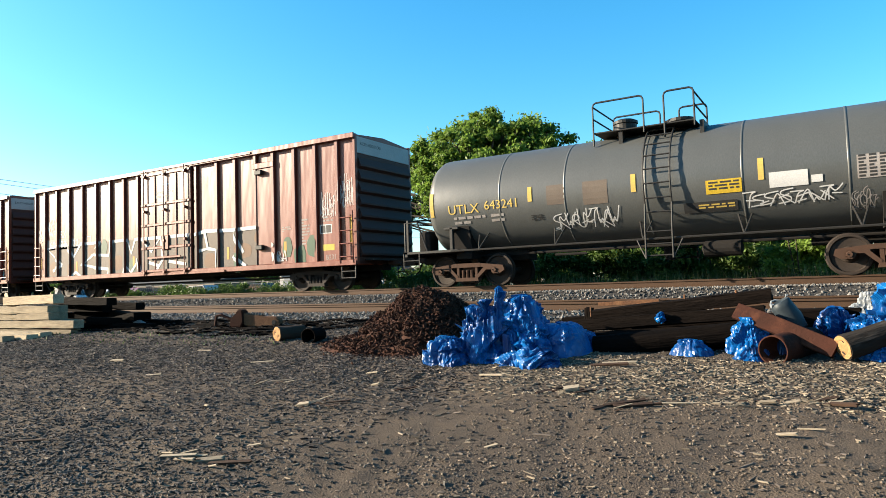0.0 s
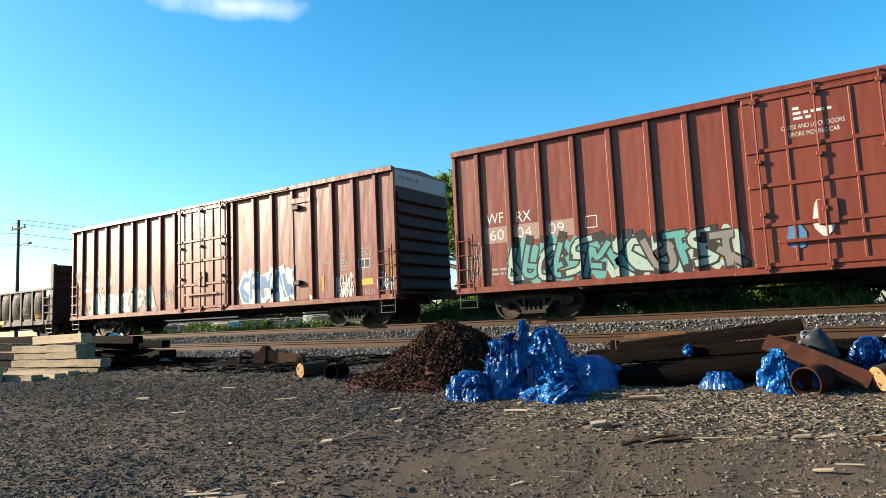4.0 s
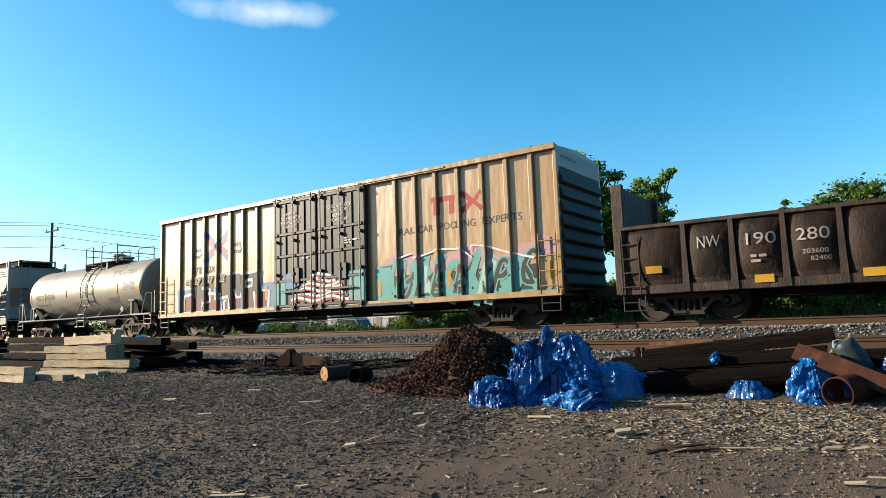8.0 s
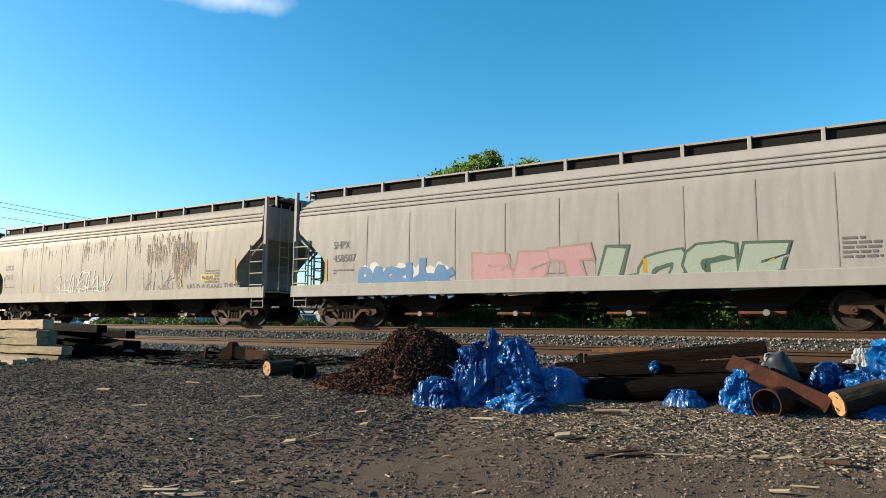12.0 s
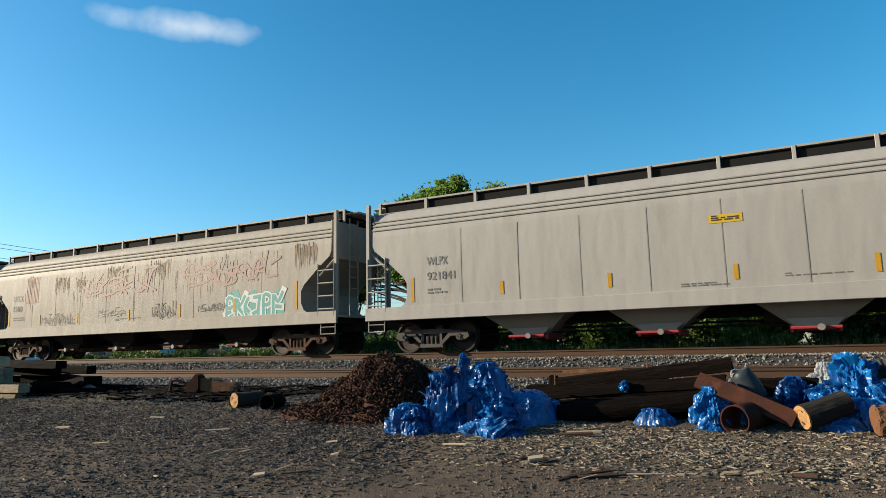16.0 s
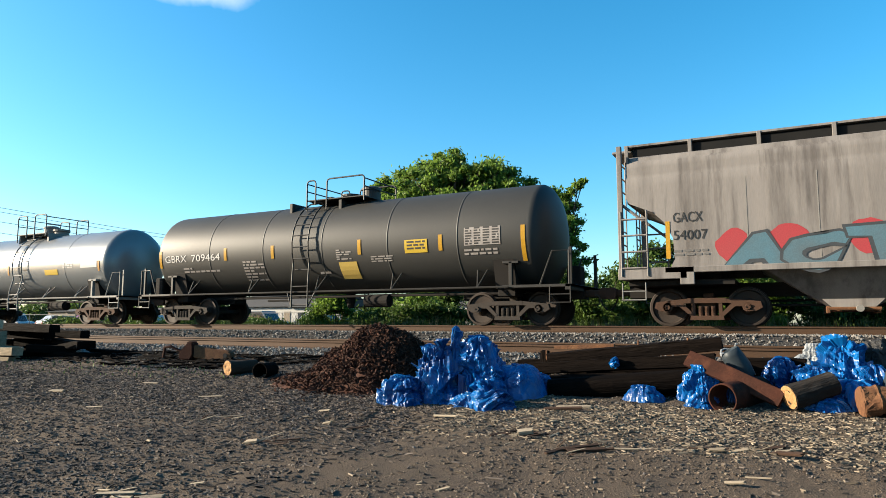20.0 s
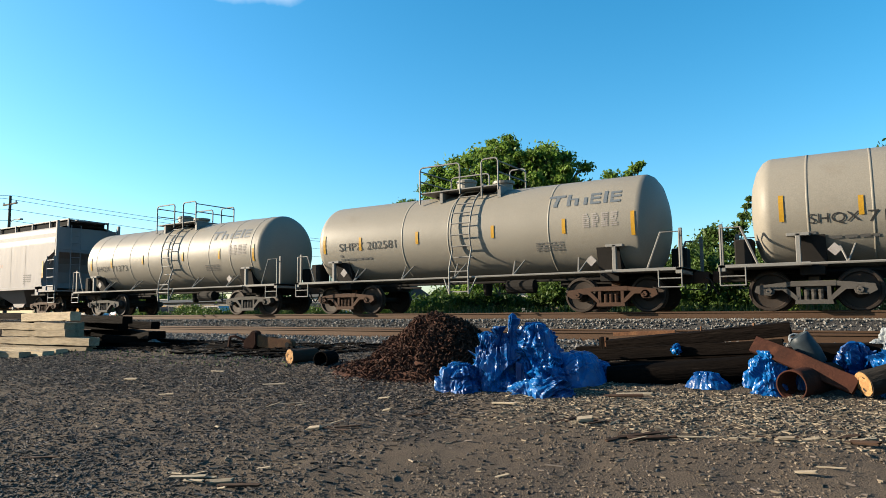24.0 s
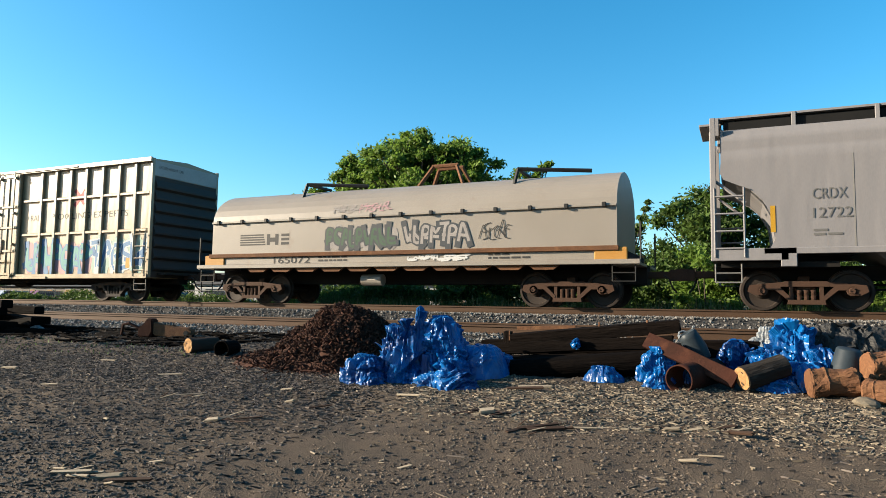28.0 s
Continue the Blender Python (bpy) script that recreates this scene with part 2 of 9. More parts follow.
M["hopper_blue"] = material("hopper_light_grey_paint", (0.163, 0.154, 0.154), (0.138, 0.13, 0.13), rough=0.55, scale=0.6, stretch=(1, 1, 0.3), fine=40.0, bump=0.04, spec=0.12, grain=0.12, wavy=0.35)
M["tank_black"] = material("tank_black_paint", (0.02262, 0.02262, 0.02088), (0.0348, 0.03393, 0.03132), rough=0.55, scale=0.7, fine=40.0, bump=0.05, spec=0.25)
M["tank_grey"] = material("tank_weathered_grey_paint", (0.05742, 0.06003, 0.05742), (0.04176, 0.04263, 0.04089), rough=0.42, scale=0.6, stretch=(1, 1, 0.4), fine=40.0, bump=0.05, spec=0.45, wavy=0.12)
M["tank_tan"] = material("tank_tan_paint", (0.1744, 0.159, 0.132), (0.1442, 0.132, 0.1081), rough=0.5, scale=0.7, fine=40.0, bump=0.05, third=(0.132, 0.1108, 0.08498), third_scale=1.1, third_low=0.6, third_high=0.8, spec=0.18, wavy=0.12)
M["tank_silver"] = material("tank_silver_grey_paint", (0.1653, 0.174, 0.1783), (0.1305, 0.1375, 0.1392), rough=0.33, metal=0.3, scale=0.7, fine=40.0, bump=0.03, spec=0.4, wavy=0.12)
M["coil"] = material("coil_cover_tan_paint", (0.1926, 0.1696, 0.1425), (0.1558, 0.1287, 0.1008), rough=0.45, scale=0.8, fine=40.0, bump=0.06, third=(0.1237, 0.07787, 0.04589), third_scale=1.3, third_low=0.62, third_high=0.8, spec=0.3, wavy=0.12)
M["gondola"] = material("gondola_black_rust", (0.0174, 0.01175, 0.009135), (0.05394, 0.02958, 0.01914), rough=0.6, scale=2.2, stretch=(1, 1, 0.4), fine=30.0, bump=0.6, dist=0.02, mix=0.95, low=0.42, high=0.6, third=(0.1044, 0.08265, 0.06786), third_scale=5.0, third_low=0.6, third_high=0.72, spec=0.2, wavy=0.4)
M["under"] = material("underframe_grime", (0.008144, 0.007082, 0.006374), (0.01416, 0.01133, 0.009205), rough=0.9, scale=2.0, fine=40.0, bump=0.2)
M["truck_rust"] = material("truck_rust_brown", (0.04661, 0.02354, 0.01413), (0.02354, 0.01553, 0.01176), rough=0.85, scale=2.5, fine=50.0, bump=0.25)
M["truck_grey"] = material("truck_dusty_grey", (0.05517, 0.05024, 0.04531), (0.02907, 0.0261, 0.02265), rough=0.85, scale=2.5, fine=50.0, bump=0.25)
M["truck_black"] = material("truck_grimy_black", (0.02318, 0.01912, 0.01623), (0.03825, 0.02897, 0.02318), rough=0.85, scale=2.5, fine=50.0, bump=0.25)
M["wheel"] = material("wheel_steel", (0.02781, 0.02086, 0.01669), (0.01669, 0.01252, 0.01056), rough=0.7, metal=0.3, scale=3.0, fine=40.0, bump=0.15)
M["steel_grey"] = material("grey_painted_steel", (0.1442, 0.1384, 0.1275), (0.1062, 0.09979, 0.09144), rough=0.6, scale=2.0, fine=40.0, bump=0.05)
M["steel_black"] = material("black_painted_steel", (0.01481, 0.01416, 0.01288), (0.02575, 0.02318, 0.02125), rough=0.55, scale=2.0, fine=40.0, bump=0.05)
M["strip"] = material("reflector_yellow", (0.3187, 0.1738, 0.01416), (0.2414, 0.1307, 0.01416), rough=0.4, scale=4.0, fine=40.0, bump=0.0)
M["white"] = material("white_marking", (0.3993, 0.3934, 0.3824), (0.3054, 0.2995, 0.2833), rough=0.6, scale=3.0, fine=40.0, bump=0.0)
M["pale"] = material("faded_white_marking", (0.2221, 0.2028, 0.188), (0.1545, 0.1352, 0.1255), rough=0.7, scale=4.0, fine=40.0, bump=0.0, mix=0.9)
M["ink"] = material("black_marking", (0.01931, 0.01931, 0.01931), (0.03863, 0.03541, 0.03219), rough=0.6, scale=3.0, fine=40.0, bump=0.0)
M["greyink"] = material("faded_grey_marking", (0.08952, 0.08498, 0.08048), (0.1146, 0.1108, 0.1017), rough=0.7, scale=4.0, fine=40.0, bump=0.0)
M["slate"] = material("slate_blue_marking", (0.07211, 0.08498, 0.09788), (0.09335, 0.1017, 0.1062), rough=0.6, scale=3.0, fine=40.0, bump=0.0)
M["gold"] = material("yellow_marking", (0.3863, 0.2704, 0.06438), (0.3219, 0.2189, 0.06438), rough=0.6, scale=3.0, fine=40.0, bump=0.0)
M["sp_teal"] = material("teal_spray", (0.06309, 0.2028, 0.1931), (0.1062, 0.2414, 0.2221), rough=0.6, scale=1.6, fine=40.0, bump=0.0)
M["sp_mint"] = material("mint_spray", (0.2176, 0.2994, 0.2511), (0.2659, 0.3187, 0.2801), rough=0.6, scale=1.6, fine=40.0, bump=0.0)
M["sp_blue"] = material("blue_spray", (0.04829, 0.1255, 0.2414), (0.09657, 0.1738, 0.2659), rough=0.6, scale=1.6, fine=40.0, bump=0.0)
M["sp_red"] = material("red_spray", (0.2414, 0.02897, 0.03412), (0.1931, 0.04378, 0.04378), rough=0.6, scale=1.6, fine=40.0, bump=0.0)
M["sp_pink"] = material("pink_spray", (0.2897, 0.1738, 0.1835), (0.2511, 0.1352, 0.1449), rough=0.6, scale=1.6, fine=40.0, bump=0.0)
M["sp_fadedred"] = material("faded_red_spray", (0.215, 0.145, 0.122), (0.215, 0.168, 0.142), rough=0.65, scale=2.5, fine=40.0, bump=0.0, mix=0.9)
M["sp_orange"] = material("orange_spray", (0.2994, 0.1449, 0.02897), (0.3187, 0.2176, 0.09657), rough=0.6, scale=1.6, fine=40.0, bump=0.0)
M["sp_purple"] = material("purple_spray", (0.1449, 0.09657, 0.159), (0.1159, 0.06309, 0.1062), rough=0.6, scale=1.6, fine=40.0, bump=0.0)
M["sp_drab"] = material("drab_spray", (0.08048, 0.06309, 0.05022), (0.1062, 0.08369, 0.06438), rough=0.65, scale=1.2, fine=40.0, bump=0.0, mix=0.9, third=(0.0676, 0.04507, 0.03541), third_scale=1.0)
M["sp_green"] = material("dark_green_spray", (0.02897, 0.06116, 0.03541), (0.04829, 0.08048, 0.04829), rough=0.6, scale=1.6, fine=40.0, bump=0.0)
M["sp_brown"] = material("brown_spray", (0.1255, 0.07211, 0.04378), (0.1642, 0.1159, 0.07211), rough=0.7, scale=1.6, fine=40.0, bump=0.0)
M["sp_maroon"] = material("maroon_spray", (0.08691, 0.01416, 0.01931), (0.121, 0.02897, 0.02897), rough=0.6, scale=1.6, fine=40.0, bump=0.0)
M["stain"] = material("rust_bleed", (0.185, 0.135, 0.092), (0.2, 0.162, 0.125), rough=0.8, scale=3.0, fine=40.0, bump=0.05, mix=0.9)
M["decal_yellow"] = material("yellow_notice_sheet", (0.3618, 0.2414, 0.01931), (0.2994, 0.2028, 0.02446), rough=0.5, scale=4.0, fine=40.0, bump=0.0)
M["tarp"] = material("blue_tarpaulin", (0.0008, 0.03, 0.12), (0.002, 0.085, 0.26), rough=0.3, scale=2.6, fine=60.0, bump=0.15, dist=0.01, mix=0.95, low=0.42, high=0.6, spec=0.28, grain=0.15)
M["tarp_grey"] = material("silver_tarpaulin", (0.174, 0.187, 0.1958), (0.1131, 0.1261, 0.1392), rough=0.4, scale=5.0, fine=60.0, bump=0.3, dist=0.02)
M["tarp_black"] = material("black_plastic_sheet", (0.01931, 0.01931, 0.01931), (0.03863, 0.03541, 0.03219), rough=0.6, scale=5.0, fine=60.0, bump=0.3, dist=0.02)
M["timber_pale"] = material("weathered_pale_timber", (0.2697, 0.2175, 0.1479), (0.1566, 0.1175, 0.07656), rough=0.9, scale=3.0, stretch=(0.12, 1, 1), fine=40.0, bump=0.8, per_object=0.35, third=(0.087, 0.06438, 0.0435), third_scale=3.0, third_low=0.52, third_high=0.66, grain=0.5, spec=0.1)
# Darker than creosote itself: the shade over the pile is put into the colour.
M["timber_dark"] = material("shaded_creosoted_timber", (0.0034, 0.0024, 0.002), (0.008, 0.0055, 0.0042), rough=0.9, scale=7.0, stretch=(0.1, 1, 1), fine=34.0, bump=1.0, dist=0.02, mix=0.9, low=0.45, high=0.66, per_object=0.3, third=(0.024, 0.018, 0.014), third_scale=11.0, third_low=0.62, third_high=0.72, spec=0.04, grain=0.5)
M["log_bark"] = material("grey_log_bark", (0.02436, 0.02088, 0.01827), (0.01044, 0.0087, 0.00696), rough=0.9, scale=6.0, stretch=(0.25, 1, 1), fine=30.0, bump=0.8, dist=0.02, mix=0.9, third=(0.0609, 0.05394, 0.04785), third_scale=8.0, spec=0.05)
M["log_end"] = material("cut_log_end", (0.261, 0.1479, 0.0609), (0.174, 0.087, 0.0348), rough=0.85, scale=12.0, fine=40.0, bump=0.6, mix=0.9, third=(0.0522, 0.03045, 0.01566), third_scale=14.0, third_low=0.58, third_high=0.68)
M["bark"] = material("brown_bark", (0.03675, 0.02004, 0.01225), (0.0167, 0.01058, 0.007795), rough=0.9, scale=5.0, stretch=(0.3, 1, 1), fine=30.0, bump=0.6)
M["scrap"] = material("rusty_scrap_iron", (0.1131, 0.05046, 0.02262), (0.0522, 0.02436, 0.01392), rough=0.85, scale=4.0, fine=40.0, bump=0.5, mix=0.9, third=(0.174, 0.087, 0.03915), third_scale=6.0, per_object=0.15, grain=0.5)
M["heap"] = material("rusted_iron_heap", (0.03654, 0.01566, 0.00957), (0.01914, 0.009135, 0.006525), rough=0.85, scale=3.0, fine=40.0, bump=0.4, island=(0.25, 1.9), spec=0.12)
M["leaf"] = material("green_leaves", (0.1305, 0.2044, 0.03132), (0.07395, 0.1305, 0.02262), rough=0.5, scale=0.8, fine=8.0, bump=0.0, mix=0.9, thin=0.5, island=(0.6, 1.35))
M["leaf_dark"] = material("dark_green_leaves", (0.0609, 0.1027, 0.01914), (0.0348, 0.0609, 0.01392), rough=0.55, scale=0.6, fine=8.0, bump=0.0, thin=0.35, island=(0.6, 1.35))
M["leaf_dry"] = material("dry_grass", (0.261, 0.2088, 0.1044), (0.174, 0.1566, 0.0609), rough=0.8, scale=0.6, fine=8.0, bump=0.0)
M["grass"] = material("weed_leaves", (0.05655, 0.09048, 0.01979), (0.03393, 0.05655, 0.01414), rough=0.7, scale=1.0, fine=10.0, bump=0.0)
M["trunk"] = material("tree_bark", (0.05742, 0.04611, 0.0348), (0.0348, 0.02871, 0.02262), rough=0.9, scale=4.0, fine=20.0, bump=0.5)
M["house_wall"] = material("pale_house_siding", (0.3024, 0.2981, 0.2833), (0.2537, 0.2493, 0.2345), rough=0.8, scale=0.8, fine=20.0, bump=0.1)
M["tan_wall"] = material("tan_building_wall", (0.17, 0.1403, 0.1062), (0.1403, 0.1146, 0.08498), rough=0.85, scale=0.8, fine=20.0, bump=0.1)
M["roof"] = material("grey_shingle_roof", (0.05086, 0.04893, 0.047), (0.03412, 0.03219, 0.0309), rough=0.9, scale=2.0, fine=20.0, bump=0.2)
M["glass"] = material("dark_window_glass", (0.0261, 0.03045, 0.0348), None, rough=0.08, scale=2.0, bump=0.0, spec=0.8)
M["pole"] = material("grey_wooden_pole", (0.06824, 0.05537, 0.04249), (0.047, 0.03798, 0.02961), rough=0.9, scale=2.0, stretch=(1, 1, 0.2), fine=30.0, bump=0.4)
M["wire"] = material("black_cable", (0.01931, 0.01931, 0.01931), None, rough=0.6, bump=0.0)
M["car_white"] = material("white_car_paint", (0.3416, 0.3416, 0.3416), (0.3024, 0.3024, 0.3024), rough=0.25, scale=1.0, bump=0.0, spec=0.6)
M["car_silver"] = material("silver_car_paint", (0.1783, 0.1958, 0.2125), (0.1616, 0.1783, 0.1958), rough=0.3, metal=0.4, scale=1.0, bump=0.0)
M["car_red"] = material("red_car_paint", (0.1487, 0.02125, 0.02125), (0.1275, 0.01674, 0.01674), rough=0.25, scale=1.0, bump=0.0, spec=0.6)
M["car_dark"] = material("dark_car_paint", (0.02125, 0.02575, 0.03798), (0.01674, 0.02125, 0.02961), rough=0.25, scale=1.0, bump=0.0, spec=0.6)
M["rubber"] = material("tyre_rubber", (0.01288, 0.01288, 0.01288), (0.01931, 0.01931, 0.01931), rough=0.85, scale=2.0, bump=0.1)
M["asphalt"] = material("street_asphalt", (0.02575, 0.02575, 0.02575), (0.01931, 0.01931, 0.01931), rough=0.9, scale=0.8, fine=30.0, bump=0.3)
M["sp_pale_pink"] = material("pale_pink_spray", (0.2175, 0.1783, 0.174), (0.2349, 0.2044, 0.1914), rough=0.6, scale=1.6, fine=40.0, bump=0.0)
M["sp_pale_mint"] = material("pale_mint_spray", (0.2001, 0.2393, 0.1958), (0.2262, 0.2523, 0.2175), rough=0.6, scale=1.6, fine=40.0, bump=0.0)
M["sp_drabgreen"] = material("drab_green_spray", (0.0435, 0.07395, 0.0522), (0.0783, 0.1044, 0.0783), rough=0.6, scale=1.6, fine=40.0, bump=0.0)
M["sp_straw"] = material("straw_yellow_spray", (0.27, 0.175, 0.06), (0.22, 0.105, 0.03), rough=0.6, scale=1.2, fine=40.0, bump=0.0, mix=0.9)
M["sp_slate"] = material("slate_spray", (0.06, 0.09, 0.105), (0.05, 0.125, 0.165), rough=0.6, scale=1.2, fine=40.0, bump=0.0, mix=0.9)
M["sp_char"] = material("charcoal_spray", (0.03045, 0.0348, 0.03915), (0.0522, 0.05394, 0.05655), rough=0.6, scale=1.6, fine=40.0, bump=0.0)
M["seam"] = material("sheet_seam", (0.165, 0.155, 0.14), (0.14, 0.13, 0.116), rough=0.7, scale=2.0, fine=40.0, bump=0.0)
M["splinter"] = material("grey_splintered_wood", (0.174, 0.1436, 0.1044), (0.0957, 0.07656, 0.05655), rough=0.9, scale=8.0, stretch=(0.2, 1, 1), fine=60.0, bump=0.6, per_object=0.35, grain=0.5)
# Boxcar end colours, darkened for the shade the ends lie in.
M["end_dark"] = material("shaded_end_paint", (0.02958, 0.02523, 0.02262), (0.0435, 0.03567, 0.02958), rough=0.6, scale=1.2, stretch=(1, 1, 0.4), fine=40.0, bump=0.1)
M["end_red"] = material("shaded_red_end_paint", (0.03654, 0.01479, 0.01131), (0.0522, 0.02001, 0.01392), rough=0.6, scale=1.2, stretch=(1, 1, 0.4), fine=40.0, bump=0.1)
M["lid"] = material("grey_blue_plastic", (0.01914, 0.0261, 0.03132), (0.01218, 0.01566, 0.01914), rough=0.5, scale=3.0, fine=40.0, bump=0.1)
M["emblem_blue"] = material("emblem_blue_paint", (0.0174, 0.0522, 0.1914), (0.0261, 0.0696, 0.2088), rough=0.5, scale=2.0, fine=40.0, bump=0.0)
M["emblem_red"] = material("emblem_red_paint", (0.2958, 0.0261, 0.0261), (0.2436, 0.03045, 0.0261), rough=0.5, scale=2.0, fine=40.0, bump=0.0)
# Near black to carry the shade below the hopper roof walks.
M["roof_trough"] = material("shade_roof_trough", (0.01044, 0.01044, 0.01044), (0.0174, 0.01653, 0.01566), rough=0.9, scale=3.0, fine=40.0, bump=0.1, spec=0.05)


# ---- ground and tracks ----
RAIL = 1.406      # top of the rails under the train
YC = 17.99        # middle of that track
RAIL2, YC2 = 1.06, 13.35
PROFILE = ((-600, 0.0), (0.0, 0.0), (8.0, 0.68), (11.0, 0.83), (11.7, 0.88), (14.95, 0.88), (15.75, 1.2), (20.3, 1.2), (22.3, 0.75), (27.0, 0.6), (1500, 0.6))


def level(y):
    for (a, za), (b, zb) in zip(PROFILE, PROFILE[1:]):
        if a <= y <= b:
            return za + (zb - za) * (y - a) / (b - a)
    return 0.6


def ground_z(x, y):
    z = level(y)
    if y < 12:
        fade = min(1.0, max(0.0, 12 - y))
        z += 0.05 * (noise.noise((x * 0.35, y * 0.35, 3.1)) + 0.5 * noise.noise((x * 1.1, y * 1.1, 7.7)) + 0.35 * noise.noise((x * 2.6, y * 2.6, 1.7))) * fade
        if -14 < x < 6 and y > 0:                            # wheel-churned crust, broken by smooth dusty patches
            worn = min(1.0, max(0.25, 0.7 + 1.3 * noise.noise((x * 0.4, y * 0.8, 12.0))))
            z += fade * worn * (0.018 * noise.noise((x * 5.5, y * 5.5, 0)) + 0.011 * noise.noise((x * 13, y * 13, 4.4)))
    return z


def soft_lines(bands, far_steps):
    """Grid lines: each band (from, to, step) in turn, then wider and wider to the horizon."""
    core = [a + (b - a) * i / round((b - a) / s) for a, b, s in bands for i in range(round((b - a) / s))] + [bands[-1][1]]
    return [bands[0][0] - d for d in far_steps][::-1] + core + [core[-1] + d for d in far_steps]


def build_ground():
    xs = soft_lines(((-34, -10, 0.16), (-10, 1.8, 0.042), (1.8, 9, 0.16)), (2, 6, 15, 40, 100, 300, 900))
    ys = soft_lines(((-2, 1.9, 0.15), (1.9, 7.4, 0.042), (7.4, 24, 0.13)), (2, 6, 15, 40, 100, 300, 900))
    verts = [(x, y, ground_z(x, y)) for y in ys for x in xs]
    n = len(xs)
    faces, mats = [], []
    for j in range(len(ys) - 1):
        ym = (ys[j] + ys[j + 1]) / 2
        for i in range(n - 1):
            faces.append((j * n + i, j * n + i + 1, (j + 1) * n + i + 1, (j + 1) * n + i))
            mats.append(1 if 10.6 < ym < 22.4 else 0)
    me = bpy.data.meshes.new("ground")
    me.from_pydata(verts, [], faces)
    me.materials.append(M["dirt"])
    me.materials.append(M["ballast"])
    me.polygons.foreach_set("material_index", mats)
    me.polygons.foreach_set("use_smooth", [True] * len(faces))
    tagged(new("ground", me), "trampled dark dirt yard rising to grey railway ballast", "ground", kind="structure")


build_ground()


def scatter(name, label, category, spots, mat, shape="stone"):
    """Many loose pieces as one mesh: spots are (x, y, z, length, width, height, turn, tilt)."""
    rng = np.random.default_rng(len(spots))
    if shape == "stone":
        base = np.array([(1, 0, 0), (-1, 0, 0), (0, 1, 0), (0, -1, 0), (0, 0, 1), (0, 0, -1)], float) * 0.5
        tris = np.array([(0, 2, 4), (2, 1, 4), (1, 3, 4), (3, 0, 4), (2, 0, 5), (1, 2, 5), (3, 1, 5), (0, 3, 5)])
    else:
        base = np.array([(-1, -1, -1), (1, -0.8, -1), (0.9, 1, -1), (-0.8, 0.7, -1), (-1, -1, 1), (1, -0.8, 1), (0.9, 1, 1), (-0.8, 0.7, 1)], float) * 0.5
        tris = np.array([(0, 2, 1), (0, 3, 2), (4, 5, 6), (4, 6, 7), (0, 1, 5), (0, 5, 4), (1, 2, 6), (1, 6, 5), (2, 3, 7), (2, 7, 6), (3, 0, 4), (3, 4, 7)])
    s = np.array(spots)
    k = len(base)
    v = np.repeat(base[None], len(s), 0) * s[:, None, 3:6]
    v *= rng.uniform(0.7, 1.3, v.shape)
    ct, st = np.cos(s[:, 7])[:, None], np.sin(s[:, 7])[:, None]
    x, z = v[..., 0] * ct - v[..., 2] * st, v[..., 0] * st + v[..., 2] * ct
    c, d = np.cos(s[:, 6])[:, None], np.sin(s[:, 6])[:, None]
    v = np.stack([x * c - v[..., 1] * d, x * d + v[..., 1] * c, z], -1) + s[:, None, :3]
    f = (tris[None] + (np.arange(len(s)) * k)[:, None, None]).reshape(-1, 3)
    me = bpy.data.meshes.new(name)
    me.from_pydata(v.reshape(-1, 3).tolist(), [], f.tolist())
    me.materials.append(mat)
    return tagged(new(name, me), label, category, kind="stuff")


